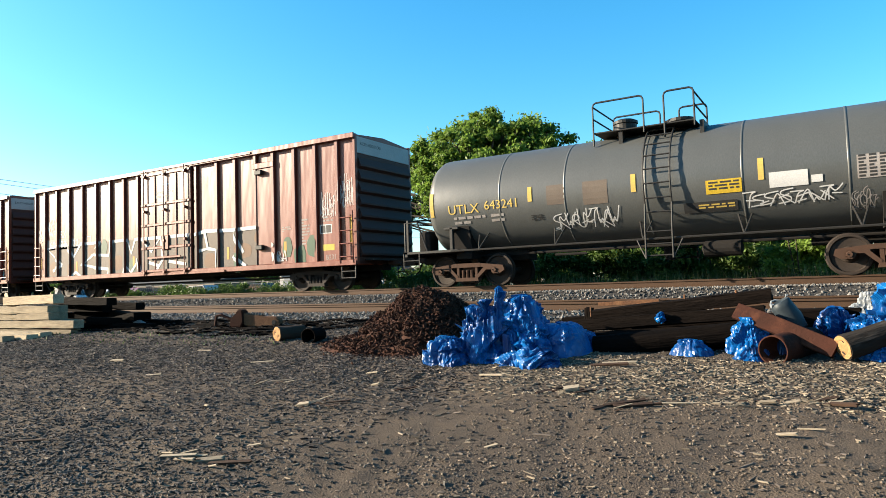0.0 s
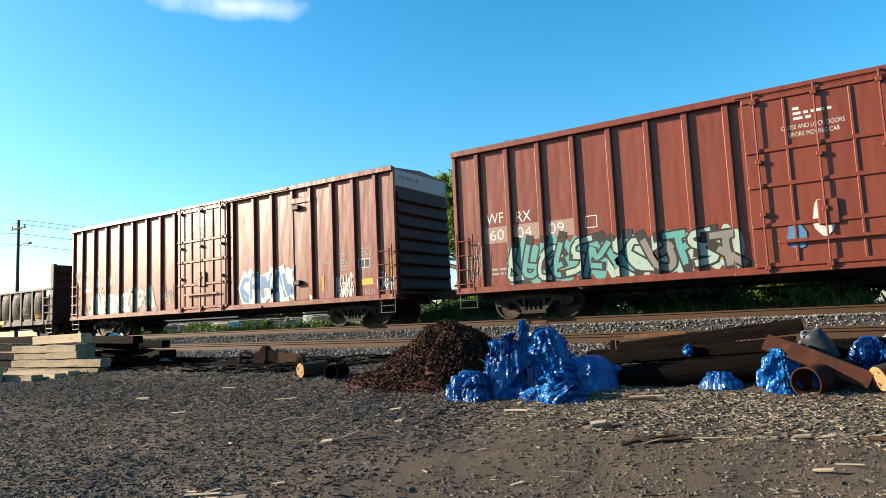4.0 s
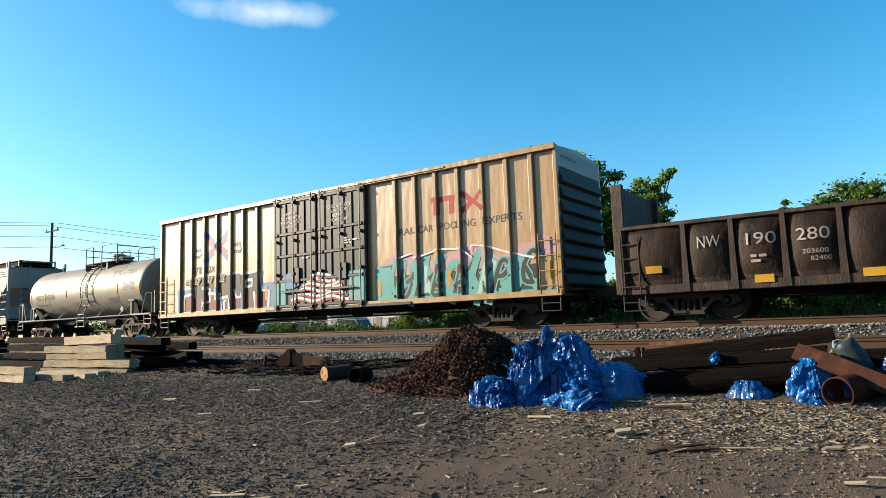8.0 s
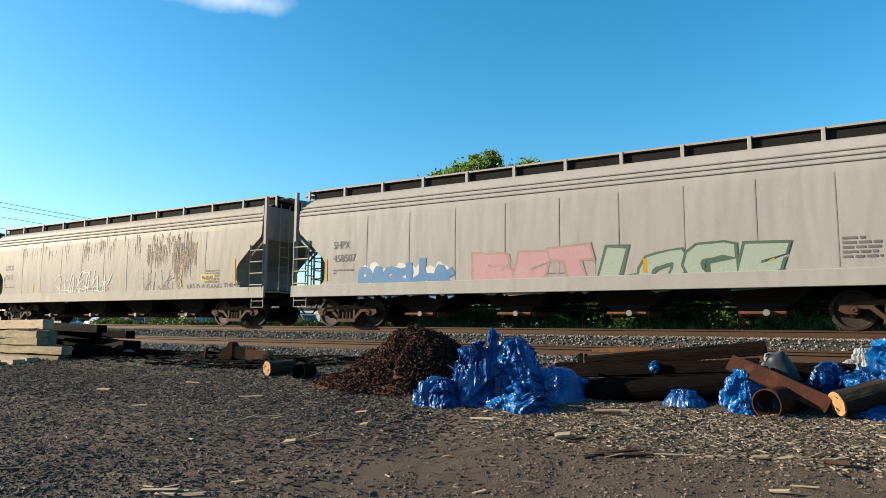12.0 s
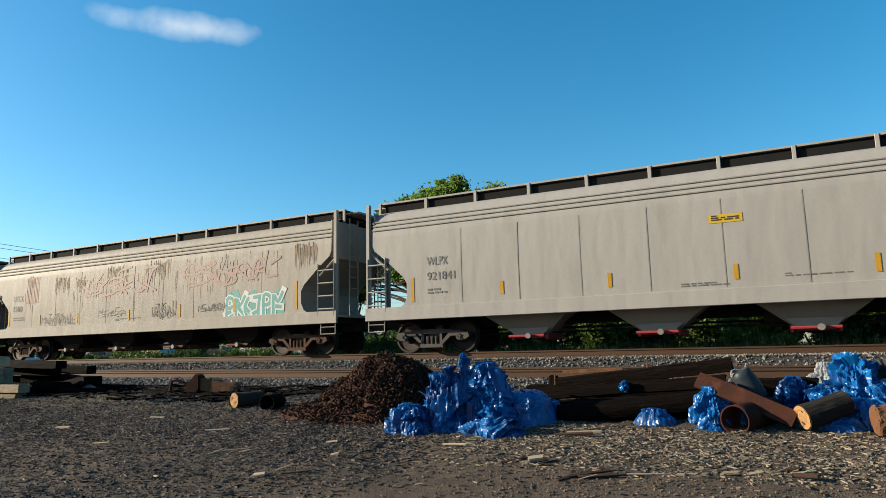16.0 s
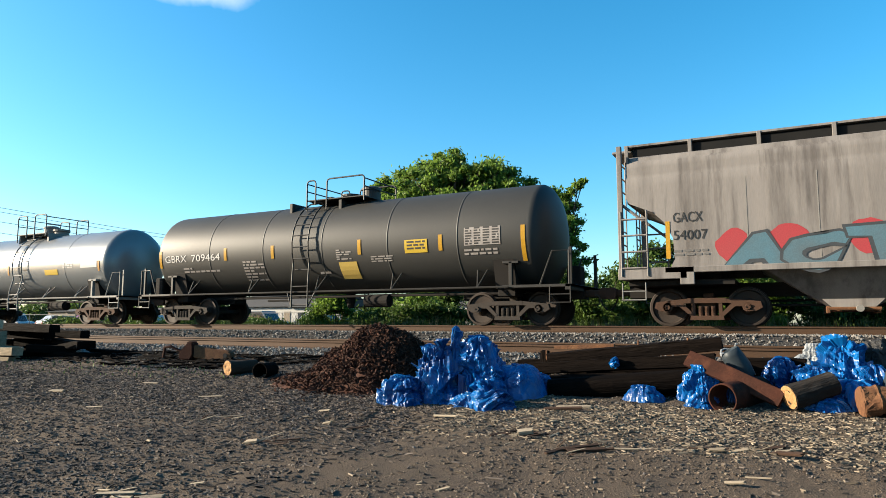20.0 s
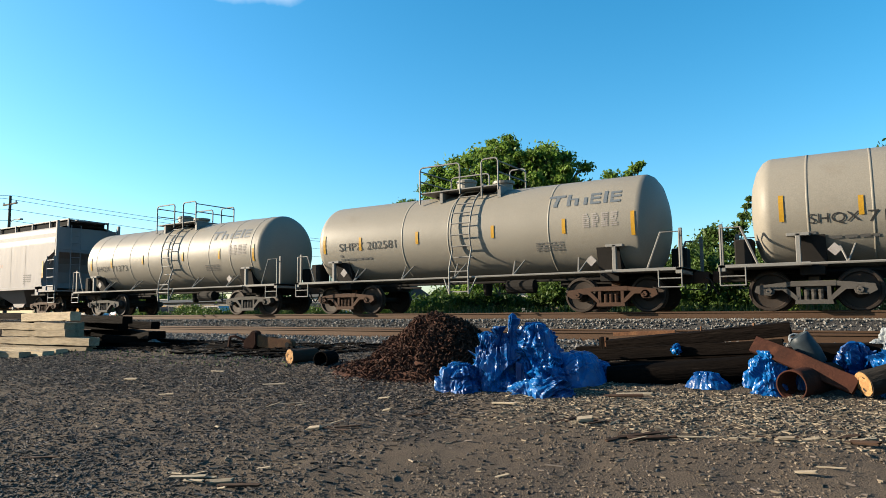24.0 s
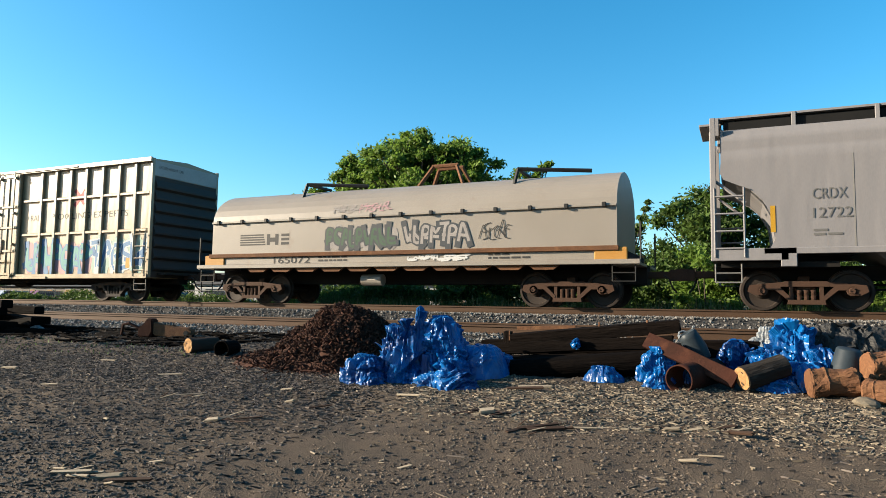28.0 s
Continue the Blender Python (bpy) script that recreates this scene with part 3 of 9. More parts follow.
def ground_litter():
    r = random.Random(5)
    stones, chips, dark_chips, pebbles, brown = [], [], [], [], []
    for _ in range(26000):                                   # ballast between and beside the rails
        x, y = r.uniform(-40, 8), r.choice((r.uniform(10.2, 12.4), r.uniform(14.2, 17.0), r.uniform(14.2, 17.0)))
        s = r.uniform(0.04, 0.09)
        stones.append((x, y, level(y) + 0.018, s, s * r.uniform(0.7, 1.2), s * r.uniform(0.6, 1.0), r.uniform(0, 6.3), r.uniform(-0.5, 0.5)))
    for _ in range(160000):
        y = 1.9 + 8.9 * r.random() ** 1.25
        x = r.uniform(-2.1 * y - 3.5, 0.12 * y + 1.2) if r.random() < 0.88 else r.uniform(-3.6 * y - 3, -2.0 * y - 3)
        patch = noise.noise((x * 0.45, y * 0.9, 2.0)) + 0.5 * noise.noise((x * 1.6, y * 3.0, 5.0))
        if patch < r.uniform(-0.55, 0.3):
            continue
        s = 0.006 + 0.019 * r.random() ** 3.2 + (0.012 if y > 7.8 else 0)
        spot = (x, y, ground_z(x, y) + s * 0.2, s * 1.5, s, s * 0.8, r.uniform(0, 6.3), r.uniform(-0.4, 0.4))
        (brown if x > -4.4 + 1.6 * patch + 0.25 * (y - 5) and y < 7.5 else pebbles).append(spot)
    for _ in range(74000):
        y = r.gauss(6.55, 0.6) if r.random() < 0.5 else 1.9 + 8.0 * r.random() ** 1.1
        x = r.uniform(-2.1 * y - 3, 0.12 * y + 1.0) if r.random() < 0.88 else r.uniform(-3.6 * y - 3, -2.0 * y - 3)
        l = 0.016 + 0.05 * r.random() ** 2 * (2.6 if r.random() < 0.05 else 1)
        spot = (x, y, ground_z(x, y) + 0.006, l, r.uniform(0.006, 0.015), r.uniform(0.005, 0.012), r.gauss(0.1, 0.7), r.uniform(-0.3, 0.3))
        if y < 7.4 and r.random() < (0.6 if x > -3.2 and 5.5 < y else 0.05 if x < -4 else 0.06):
            chips.append(spot)
        elif x < -3.4 + 0.5 * noise.noise((x, y, 8.0)) or r.random() < 0.16:
            dark_chips.append(spot)
    for _ in range(9000):                                    # the rest of the yard round the camera, thinner
        x, y = r.uniform(-26, 14), r.uniform(-9, 9)
        s = 0.007 + 0.03 * r.random() ** 2.6
        pebbles.append((x, y, ground_z(x, y) + 0.004, s * 1.5, s, s * 0.9, r.uniform(0, 6.3), r.uniform(-0.4, 0.4)))
    scatter("ballast_stones", "loose grey crushed stone ballast between the rails", "ballast", stones, M["stones"])
    scatter("pebbles", "small dark cinders and pebbles strewn over the dirt", "pebbles", pebbles, M["pebbles"])
    scatter("clods", "small brown clods and gravel strewn over the dirt", "gravel", brown, M["clods"])
    scatter("wood_chips", "pale splinters of wood strewn over the dirt", "wood chips", chips, M["chips"], "chip")
    scatter("bark_chips", "dark splinters of bark strewn over the dirt", "bark chips", dark_chips, M["bark_chips"], "chip")


ground_litter()


def build_track(yc, top, label):
    t = thing("railway_track", label, "track", pose(0, yc, 0), kind="structure")
    sec = ((-0.075, -0.18), (0.075, -0.18), (0.075, -0.165), (0.012, -0.14), (0.012, -0.045), (0.036, -0.035), (0.036, -0.004), (0.028, 0.0), (-0.028, 0.0), (-0.036, -0.004), (-0.036, -0.035), (-0.012, -0.045), (-0.012, -0.14), (-0.075, -0.165))
    for side in (-0.753, 0.753):
        bm = bmesh.new()
        a = [bm.verts.new((-160, side + y, top + z)) for y, z in sec]
        b = [bm.verts.new((60, side + y, top + z)) for y, z in sec]
        bm.faces.new(a), bm.faces.new(b[::-1])
        for i in range(len(sec)):
            bm.faces.new((a[i], b[i], b[(i + 1) % len(sec)], a[(i + 1) % len(sec)]))
        part("rail", bm, M["rail"], t)
    tie = mesh_of("tie", boxes((-0.115, 0.115, -1.3, 1.3, top - 0.36, top - 0.19), bevel=0.01), M["tie"])
    for i in range(95):
        ob = part("tie", tie, None, t, at=pose(-42 + 0.53 * i, random.uniform(-0.05, 0.05), 0, 0, 0, random.uniform(-1, 1)))
    return t


random.seed(3)
build_track(YC, RAIL, "rusty main line track on grey ballast")
build_track(YC2, RAIL2, "rusty siding track on grey ballast beside the yard")


# ---- rolling stock: x along the track, -y to the yard, z from the rail tops ----
TRAVEL = [(t * 1.0, 10.5 * t + 0.027 * t * t) for t in range(0, 29, 2)]
WHEEL_R = 0.457
MOVERS, WHEELS = [], []
CACHE = {}


def cached(key, make, mat, smooth=False):
    k = (key, mat.name)
    if k not in CACHE:
        CACHE[k] = mesh_of(key, make(), mat, smooth)
    return CACHE[k]


def sideframe_bm():
    bm = bmesh.new()
    for s in (-1, 1):
        q = [(x * s, z) for x, z in ((0.42, 0.66), (0.72, 0.63), (1.16, 0.58), (1.2, 0.44), (1.06, 0.36), (0.86, 0.36), (0.8, 0.47), (0.62, 0.47), (0.34, 0.22), (0.3, 0.3), (0.54, 0.54), (0.4, 0.56))]
        prism(bm, q, -0.08, 0.08)
    prism(bm, [(-0.44, 0.55), (0.44, 0.55), (0.44, 0.67), (-0.44, 0.67)], -0.085, 0.085)
    prism(bm, [(-0.38, 0.15), (0.38, 0.15), (0.36, 0.25), (-0.36, 0.25)], -0.1, 0.1)
    for x in (-0.3, 0.3):
        prism(bm, [(x - 0.04, 0.24), (x + 0.04, 0.24), (x + 0.04, 0.56), (x - 0.04, 0.56)], -0.07, 0.07)
    return bm


def spring_bm():
    bm = bmesh.new()
    pr = []
    for i in range(9):
        z = 0.25 + i * 0.026
        pr += [(z, 0.062), (z + 0.013, 0.048)]
    return lathe(bm, pr, n=8, along="z")


def wheelset_bm():
    bm = bmesh.new()
    for s in (-1, 1):
        pr = [(0.66, 0.08), (0.66, 0.15), (0.69, 0.17), (0.7, 0.36), (0.68, 0.4), (0.68, 0.487), (0.71, 0.485), (0.725, 0.46), (0.815, 0.452), (0.818, 0.4), (0.775, 0.375), (0.755, 0.19), (0.81, 0.15), (0.83, 0.13), (0.83, 0.08), (0.95, 0.075)]
        lathe(bm, [(s * p, r) for p, r in pr], n=28, along="y")
    rod(bm, (0, -0.67, 0), (0, 0.67, 0), 0.085, 10)
    return bm


def bearing_bm():
    bm = bmesh.new()
    lathe(bm, [(-0.06, 0.1), (0.08, 0.12), (0.1, 0.11), (0.1, 0.07), (0.13, 0.06), (0.13, 0.02)], n=10, along="y")
    for k in range(3):
        a = k * math.tau / 3
        rod(bm, (0.05 * math.cos(a), 0.1, 0.05 * math.sin(a)), (0.05 * math.cos(a), 0.15, 0.05 * math.sin(a)), 0.016, 6)
    return bm


def truck(car, x, mat, axle=0.89):
    t = part("truck", cached("bolster", lambda: boxes((-0.2, 0.2, -0.95, 0.95, 0.42, 0.66), (-0.12, 0.12, -0.6, 0.6, 0.66, 0.8), bevel=0.02), mat), None, car, at=pose(x, 0, 0))
    for s in (-1, 1):
        part("sideframe", cached("sideframe", sideframe_bm, mat), None, t, at=pose(0, 1.0 * s, 0))
        for k in (-0.14, 0.0, 0.14):
            part("spring", cached("spring", spring_bm, mat), None, t, at=pose(k, 1.02 * s, 0))
    for a in (-axle, axle):
        w = part("wheelset", cached("wheelset", wheelset_bm, M["wheel"]), None, t, at=pose(a, 0, WHEEL_R))
        WHEELS.append((w, a, car))
        for s in (-1, 1):
            part("bearing_cap", cached("bearing_cap", bearing_bm, mat), None, t, at=pose(a, 0.98 * s, WHEEL_R, 0, 0, 0 if s > 0 else 180))
    return t


def coupler_bm():
    bm = bmesh.new()
    box(bm, -0.5, 0.25, -0.08, 0.08, 0.78, 0.96, bevel=0.02)
    prism(bm, [(0.2, 0.72), (0.55, 0.72), (0.6, 0.8), (0.6, 0.98), (0.5, 1.02), (0.2, 1.0)], -0.15, 0.13)
    return bm


def running_gear(car, half, trucks, mat, brake=True, reach=0.35):
    for x in trucks:
        truck(car, x, mat)
    for s in (-1, 1):
        part("coupler", cached("coupler", coupler_bm, M["truck_rust"]), None, car, at=pose(s * (half + reach - 0.35), 0, 0, 0, 0, 0 if s > 0 else 180))
        part("air_hose", cached("air_hose", lambda: polyline([(0, -0.25, 0.85), (0.12, -0.25, 0.78), (0.2, -0.22, 0.55), (0.3, -0.15, 0.42)], 0.025), M["steel_black"]), None, car, at=pose(s * (half + reach - 0.3), 0, 0, 0, 0, 0 if s > 0 else 180))
    if brake:
        bm = bmesh.new()
        lathe(bm, [(-0.45, 0.05), (-0.4, 0.2), (0.4, 0.2), (0.45, 0.05)], n=14, centre=(1.1, -0.35, 0.72))
        part("air_reservoir", bm, M["under"], car)
        part("brake_rigging", rods([((trucks[0] + 1, -0.3, 0.5), (trucks[1] - 1, -0.3, 0.5)), ((trucks[0] + 1, 0.1, 0.62), (trucks[1] - 1, 0.1, 0.62))], 0.03), M["under"], car)


def ladder_bm(w, z0, z1, n, r=0.02):
    p = [((0, 0, z0), (0, 0, z1)), ((w, 0, z0), (w, 0, z1))]
    p += [((0, 0, z0 + (z1 - z0) * (k + 0.5) / n), (w, 0, z0 + (z1 - z0) * (k + 0.5) / n)) for k in range(n)]
    return rods(p, r, 5)


def stirrup_bm(w=0.55, h=0.42):
    return rods([((0, 0, 0), (0, 0, -h)), ((w, 0, 0), (w, 0, -h)), ((0, 0, -h), (w, 0, -h)), ((0, 0, -h / 2), (w, 0, -h / 2))], 0.018, 5)


# ---- markings: flat shapes in x and z, laid on a car's skin ----
FONT = {}


def glyphs(words, fat=0.0, shear=0.0):
    k = (words, fat, shear)
    if k not in FONT:
        cu = bpy.data.curves.new("lettering", "FONT")
        cu.body, cu.offset, cu.shear, cu.resolution_u = words, fat, shear, 3
        ob = bpy.data.objects.new("lettering", cu)
        scene.collection.objects.link(ob)
        me = bpy.data.meshes.new_from_object(ob.evaluated_get(bpy.context.evaluated_depsgraph_get()))
        bpy.data.objects.remove(ob)
        FONT[k] = ([tuple(v.co[:2]) for v in me.vertices], [tuple(p.vertices) for p in me.polygons])
        bpy.data.meshes.remove(me)
    return FONT[k]


def lettering(bm, words, x0, x1, z0, z1, fat=0.0, shear=0.0, wave=0.0):
    vs, fs = glyphs(words, fat, shear)
    ax, bx = min(v[0] for v in vs), max(v[0] for v in vs)
    az, bz = min(v[1] for v in vs), max(v[1] for v in vs)
    out = []
    for x, z in vs:
        u = (x - ax) / (bx - ax)
        zz = z0 + (z - az) / (bz - az) * (z1 - z0)
        if wave:
            zz += wave * math.sin(u * 9.0) * (z1 - z0)
        out.append(bm.verts.new((x0 + u * (x1 - x0), 0, zz)))
    for f in fs:
        try:
            bm.faces.new([out[i] for i in f])
        except ValueError:
            pass
    return bm


def bars(bm, x0, x1, z0, z1, rows, seed=0, gap=0.45):
    """Lines of small print as plain bars, broken into words."""
    r = random.Random(seed)
    h = (z1 - z0) / rows
    for k in range(rows):
        x = x0
        top = z1 - k * h
        while x < x1 - 0.03:
            w = min(r.uniform(0.08, 0.28), x1 - x)
            quad(bm, x, x + w, top - h * (1 - gap), top)
            x += w + 0.05
            if r.random() < 0.12:
                break
    return bm


def quad(bm, x0, x1, z0, z1, lean=0.0):
    bm.faces.new([bm.verts.new(p) for p in ((x0, 0, z0), (x1, 0, z0), (x1 + lean, 0, z1), (x0 + lean, 0, z1))])
    return bm


def blob(bm, cx, cz, rx, rz, seed=0, n=22, rough=0.25):
    pts, h = [], 0.0003 * (seed % 7)
    for k in range(n):
        a = k * math.tau / n
        q = 1 + rough * noise.noise((math.cos(a) * 1.6 + seed * 7.3, math.sin(a) * 1.6, seed))
        pts.append(bm.verts.new((cx + rx * q * math.cos(a), h, cz + rz * q * math.sin(a))))
    bm.faces.new(pts)
    return bm


def stroke(bm, pts, w, lift=0.0, rise=0.00012):
    """A ribbon along a line in x and z; it rises a little so that crossings lie over one another."""
    a = []
    for i, (x, z) in enumerate(pts):
        x0, z0 = pts[max(i - 1, 0)]
        x1, z1 = pts[min(i + 1, len(pts) - 1)]
        d = math.hypot(x1 - x0, z1 - z0) or 1
        nx, nz = -(z1 - z0) / d * w / 2, (x1 - x0) / d * w / 2
        h = lift + rise * i
        a.append((bm.verts.new((x + nx, h, z + nz)), bm.verts.new((x - nx, h, z - nz))))
    for p, q in zip(a, a[1:]):
        bm.faces.new((p[0], q[0], q[1], p[1]))
    return bm


LETTERS = (((0.1, 0), (0.15, 1), (0.6, 0.95), (0.75, 0.7), (0.5, 0.5), (0.2, 0.5)), ((0.9, 0.9), (0.4, 1), (0.1, 0.6), (0.3, 0.1), (0.9, 0.05)), ((0.1, 1), (0.4, 0), (0.55, 0.55), (0.7, 0), (1, 1)), ((0.9, 1), (0.2, 0.9), (0.15, 0.6), (0.8, 0.45), (0.75, 0.1), (0.05, 0)),
           ((0.1, 0), (0.45, 1), (0.6, 0.95), (0.95, 0)), ((0.05, 0.95), (0.95, 1), (0.5, 0.9), (0.45, 0)), ((0.1, 1), (0.2, 0.1), (0.7, 0), (0.9, 0.3), (0.85, 1)), ((0.15, 0), (0.15, 1), (0.5, 0.45), (0.9, 1)), ((0.2, 1), (0.15, 0.0), (0.95, 0.05)))
BARS = (((0.2, 0.5), (0.75, 0.45)), ((0.3, 0.35), (0.8, 0.3)), ((0.2, 0.55), (0.95, 0.0)), ((0.5, 0.5), (1.05, 0.75)), ((0.0, 0.2), (0.5, 0.35)))


def scribble(bm, x0, x1, z0, z1, seed, w=0.03, loops=6):
    """A hand-sprayed tag: quick thin letter-like strokes that run into each other."""
    r = random.Random(seed)
    loops = int(loops * 1.7)
    cw, h, w = (x1 - x0) / loops, z1 - z0, w * 0.75
    for k in range(loops):
        for j, pts in enumerate((r.choice(LETTERS), r.choice(BARS))):
            lean, up, tall = r.uniform(0.0, 0.5) * cw, r.uniform(-0.1, 0.1) * h, r.uniform(0.6, 1.1)
            pts = [(x0 + cw * (k - 0.4 + u * 1.9) + lean * v, z0 + up + v * h * tall) for u, v in pts]
            fine = []
            for (ax, az), (bx, bz) in zip(pts, pts[1:]):
                fine += [(ax + (bx - ax) * i / 4, az + (bz - az) * i / 4) for i in range(4)]
            fine.append(pts[-1])
            for _ in range(2):
                fine = [fine[0]] + [((p[0] + c[0] + d[0]) / 3, (p[1] + c[1] + d[1]) / 3) for p, c, d in zip(fine, fine[1:], fine[2:])] + [fine[-1]]
            stroke(bm, fine, w, 0.0003 * (2 * k + j), 0.00001)
    return bm


def on_skin(name, bm, mat, car, skin, lift=0.004, ribs=(), rib_w=0.0, rib_y=0.0, label=""):
    """Lays flat shapes on the skin of a car: skin(x, z) gives y. Over ribs the paint climbs onto their faces."""
    if ribs:
        for x in ribs:
            c = bm.copy()
            for cx, s in ((x - rib_w, -1), (x + rib_w, 1)):
                bmesh.ops.bisect_plane(c, geom=c.verts[:] + c.edges[:] + c.faces[:], plane_co=(cx, 0, 0), plane_no=(s, 0, 0), clear_outer=True)
            m = {}
            for v in c.verts:
                m[v] = bm.verts.new((v.co.x, rib_y - 1000 - v.co.y, v.co.z))
            for f in c.faces:
                bm.faces.new([m[v] for v in f.verts])
            c.free()
    for v in bm.verts:
        v.co.y = (v.co.y + 1000 if v.co.y < -500 else skin(v.co.x, v.co.z) - v.co.y) - lift
    me = bpy.data.meshes.new(name)
    bm.normal_update()
    for f in bm.faces:
        if f.normal.y > 0:
            f.normal_flip()
    bm.to_mesh(me)
    bm.free()
    me.materials.append(mat)
    ob = new(name, me)
    ob.parent = car
    if label:
        ob["label"] = label
    return ob


def paint(car, skin, mat, draw, name="marking", lift=0.004, label="", **kw):
    bm = bmesh.new()
    draw(bm)
    return on_skin(name, bm, M[mat], car, skin, lift, label=label, **kw)


def mover(car, x0):
    MOVERS.append((car, x0))
    return car


# ---- boxcars ----
def boxcar(x0, label, mat, half, ribs, doors, door_mat, truck_mat="truck_black", roof=None, trucks=(-7.17, 7.17), z0=0.8, z1=4.97, belts=()):
    car = mover(thing("boxcar", label, "boxcar", pose(x0, YC, RAIL), group="cars of the freight train"), x0)
    P, R = 1.49, 1.58
    bm = bmesh.new()
    a = half - 0.02
    prof = [(-P, z0), (P, z0), (P, z1 - 0.04), (0, z1 + 0.08), (-P, z1 - 0.04)]
    va = [bm.verts.new((-a, y, z)) for y, z in prof]
    vb = [bm.verts.new((a, y, z)) for y, z in prof]
    bm.faces.new(va), bm.faces.new(vb[::-1])
    for i in range(len(prof)):
        bm.faces.new((va[i], vb[i], vb[(i + 1) % len(prof)], va[(i + 1) % len(prof)]))
    part("body", bm, M[mat], car)
    rib = cached("rib", lambda: boxes((-0.075, 0.075, -0.05, 0.05, z0 + 0.13, z1 - 0.14), bevel=0.02), M[mat])
    for x in ribs:
        for s in (-1, 1):
            part("rib", rib, None, car, at=pose(x, s * (P + 0.045), 0))
    for s in (-1, 1):
        part("side_sill", boxes((-half, half, s * R - 0.06, s * R + 0.02 * s, z0 - 0.02, z0 + 0.15), bevel=0.01), M[mat], car)
        part("top_chord", boxes((-half, half, s * R - 0.07, s * R + 0.01, z1 - 0.16, z1), bevel=0.01), M[mat], car)
        for e in (-1, 1):
            part("corner_post", cached("corner_post", lambda: boxes((-0.06, 0.06, -0.06, 0.06, z0, z1 - 0.02), bevel=0.015), M[mat]), None, car, at=pose(e * (half - 0.05), s * (P + 0.02), 0))
            part("ladder", cached("box_ladder", lambda: ladder_bm(0.52, z0 + 0.05, 2.5, 4), M[mat]), None, car, at=pose(e * (half - 0.36) - 0.26, s * (R + 0.06), 0))
            part("stirrup_step", cached("stirrup", stirrup_bm, M["steel_black"]), None, car, at=pose(e * (half - 0.36) - 0.27, s * (R - 0.02), z0))
    for z in belts:
        for s in (-1, 1):
            for xa, xb in ((-half + 0.1, doors[0][0] - 0.1), (doors[-1][1] + 0.1, half - 0.1)):
                part("side_belt", boxes((xa, xb, s * (P + 0.04) - 0.04, s * (P + 0.04) + 0.04, z - 0.05, z + 0.05), bevel=0.015), M[mat], car)
    # corrugated ends with a pale band at the top
    for e in (-1, 1):
        n = 8
        h = (z1 - 0.95 - z0) / n
        # End colour is darkened: the shade on the ends is put into the paint.
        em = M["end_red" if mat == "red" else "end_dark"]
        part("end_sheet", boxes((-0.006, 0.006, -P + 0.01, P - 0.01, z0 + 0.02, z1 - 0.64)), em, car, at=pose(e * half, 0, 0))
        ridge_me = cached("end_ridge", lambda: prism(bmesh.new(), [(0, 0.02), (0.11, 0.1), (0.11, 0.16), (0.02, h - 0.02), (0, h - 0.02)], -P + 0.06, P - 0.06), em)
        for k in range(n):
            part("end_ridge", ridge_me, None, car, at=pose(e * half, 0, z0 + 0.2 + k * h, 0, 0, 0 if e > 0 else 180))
        note = bmesh.new()
        lettering(note, "EXCESS HEIGHT CAR", -1.3, -0.2, z1 - 0.36, z1 - 0.26)
        for v in note.verts:
            v.co = Vector((e * (half + 0.016), -e * v.co.x if e < 0 else v.co.x, v.co.z))
        part("end_notice", note, M["ink"], car, "small black stencilled warning")
        part("end_band", boxes((-0.012, 0.012, -P + 0.02, P - 0.02, z1 - 0.62, z1 - 0.1)), M["white_band"], car, "pale band along the top of the end", at=pose(e * half, 0, 0))
        part("end_platform", boxes((0, 0.35, -1.2, 1.2, 0.92, 0.97)), M["steel_black"], car, at=pose(e * half, 0, 0, 0, 0, 0 if e > 0 else 180))
    bm = bmesh.new()
    for k in range(-8, 9):
        prism(bm, [(k * 1.1 - 0.03, z1 - 0.05), (k * 1.1 + 0.03, z1 - 0.05), (k * 1.1 + 0.03, z1 + 0.09), (k * 1.1 - 0.03, z1 + 0.09)], -1.3, 1.3)
    part("roof_ribs", bm, M[roof or mat], car)
    # doors hung on rails
    for s in (-1, 1):
        x_lo, x_hi = doors[0][0], doors[-1][1]
        part("door_rail", boxes((x_lo - 0.4, x_hi + 1.8, s * (R + 0.05) - 0.05, s * (R + 0.05) + 0.05, z0 - 0.03, z0 + 0.06), bevel=0.01), M[door_mat], car)
        part("door_track", boxes((x_lo - 0.1, x_hi + 3.2, s * (R + 0.05) - 0.05, s * (R + 0.05) + 0.05, z1 - 0.12, z1 - 0.05), bevel=0.01), M[mat], car)
        for xa, xb in doors:
            d = part("door", boxes((xa + 0.03, xb - 0.03, s * (R + 0.01) - 0.05, s * (R + 0.01) + 0.05, z0 + 0.1, z1 - 0.14), bevel=0.015), M[door_mat], car)
            yf = s * (R + 0.07)
            for z in (z0 + 0.16, z0 + 1.05, z0 + 1.95, z0 + 2.75, z1 - 0.24):
                part("door_beam", boxes((xa + 0.05, xb - 0.05, yf - 0.03, yf + 0.03, z - 0.05, z + 0.05), bevel=0.015), M[door_mat], d)
            for u in (0.3, 0.72):
                x = xa + (xb - xa) * u
                part("door_stiffener", boxes((x - 0.03, x + 0.03, yf - 0.025, yf + 0.025, z0 + 0.2, z1 - 0.3), bevel=0.01), M[door_mat], d)
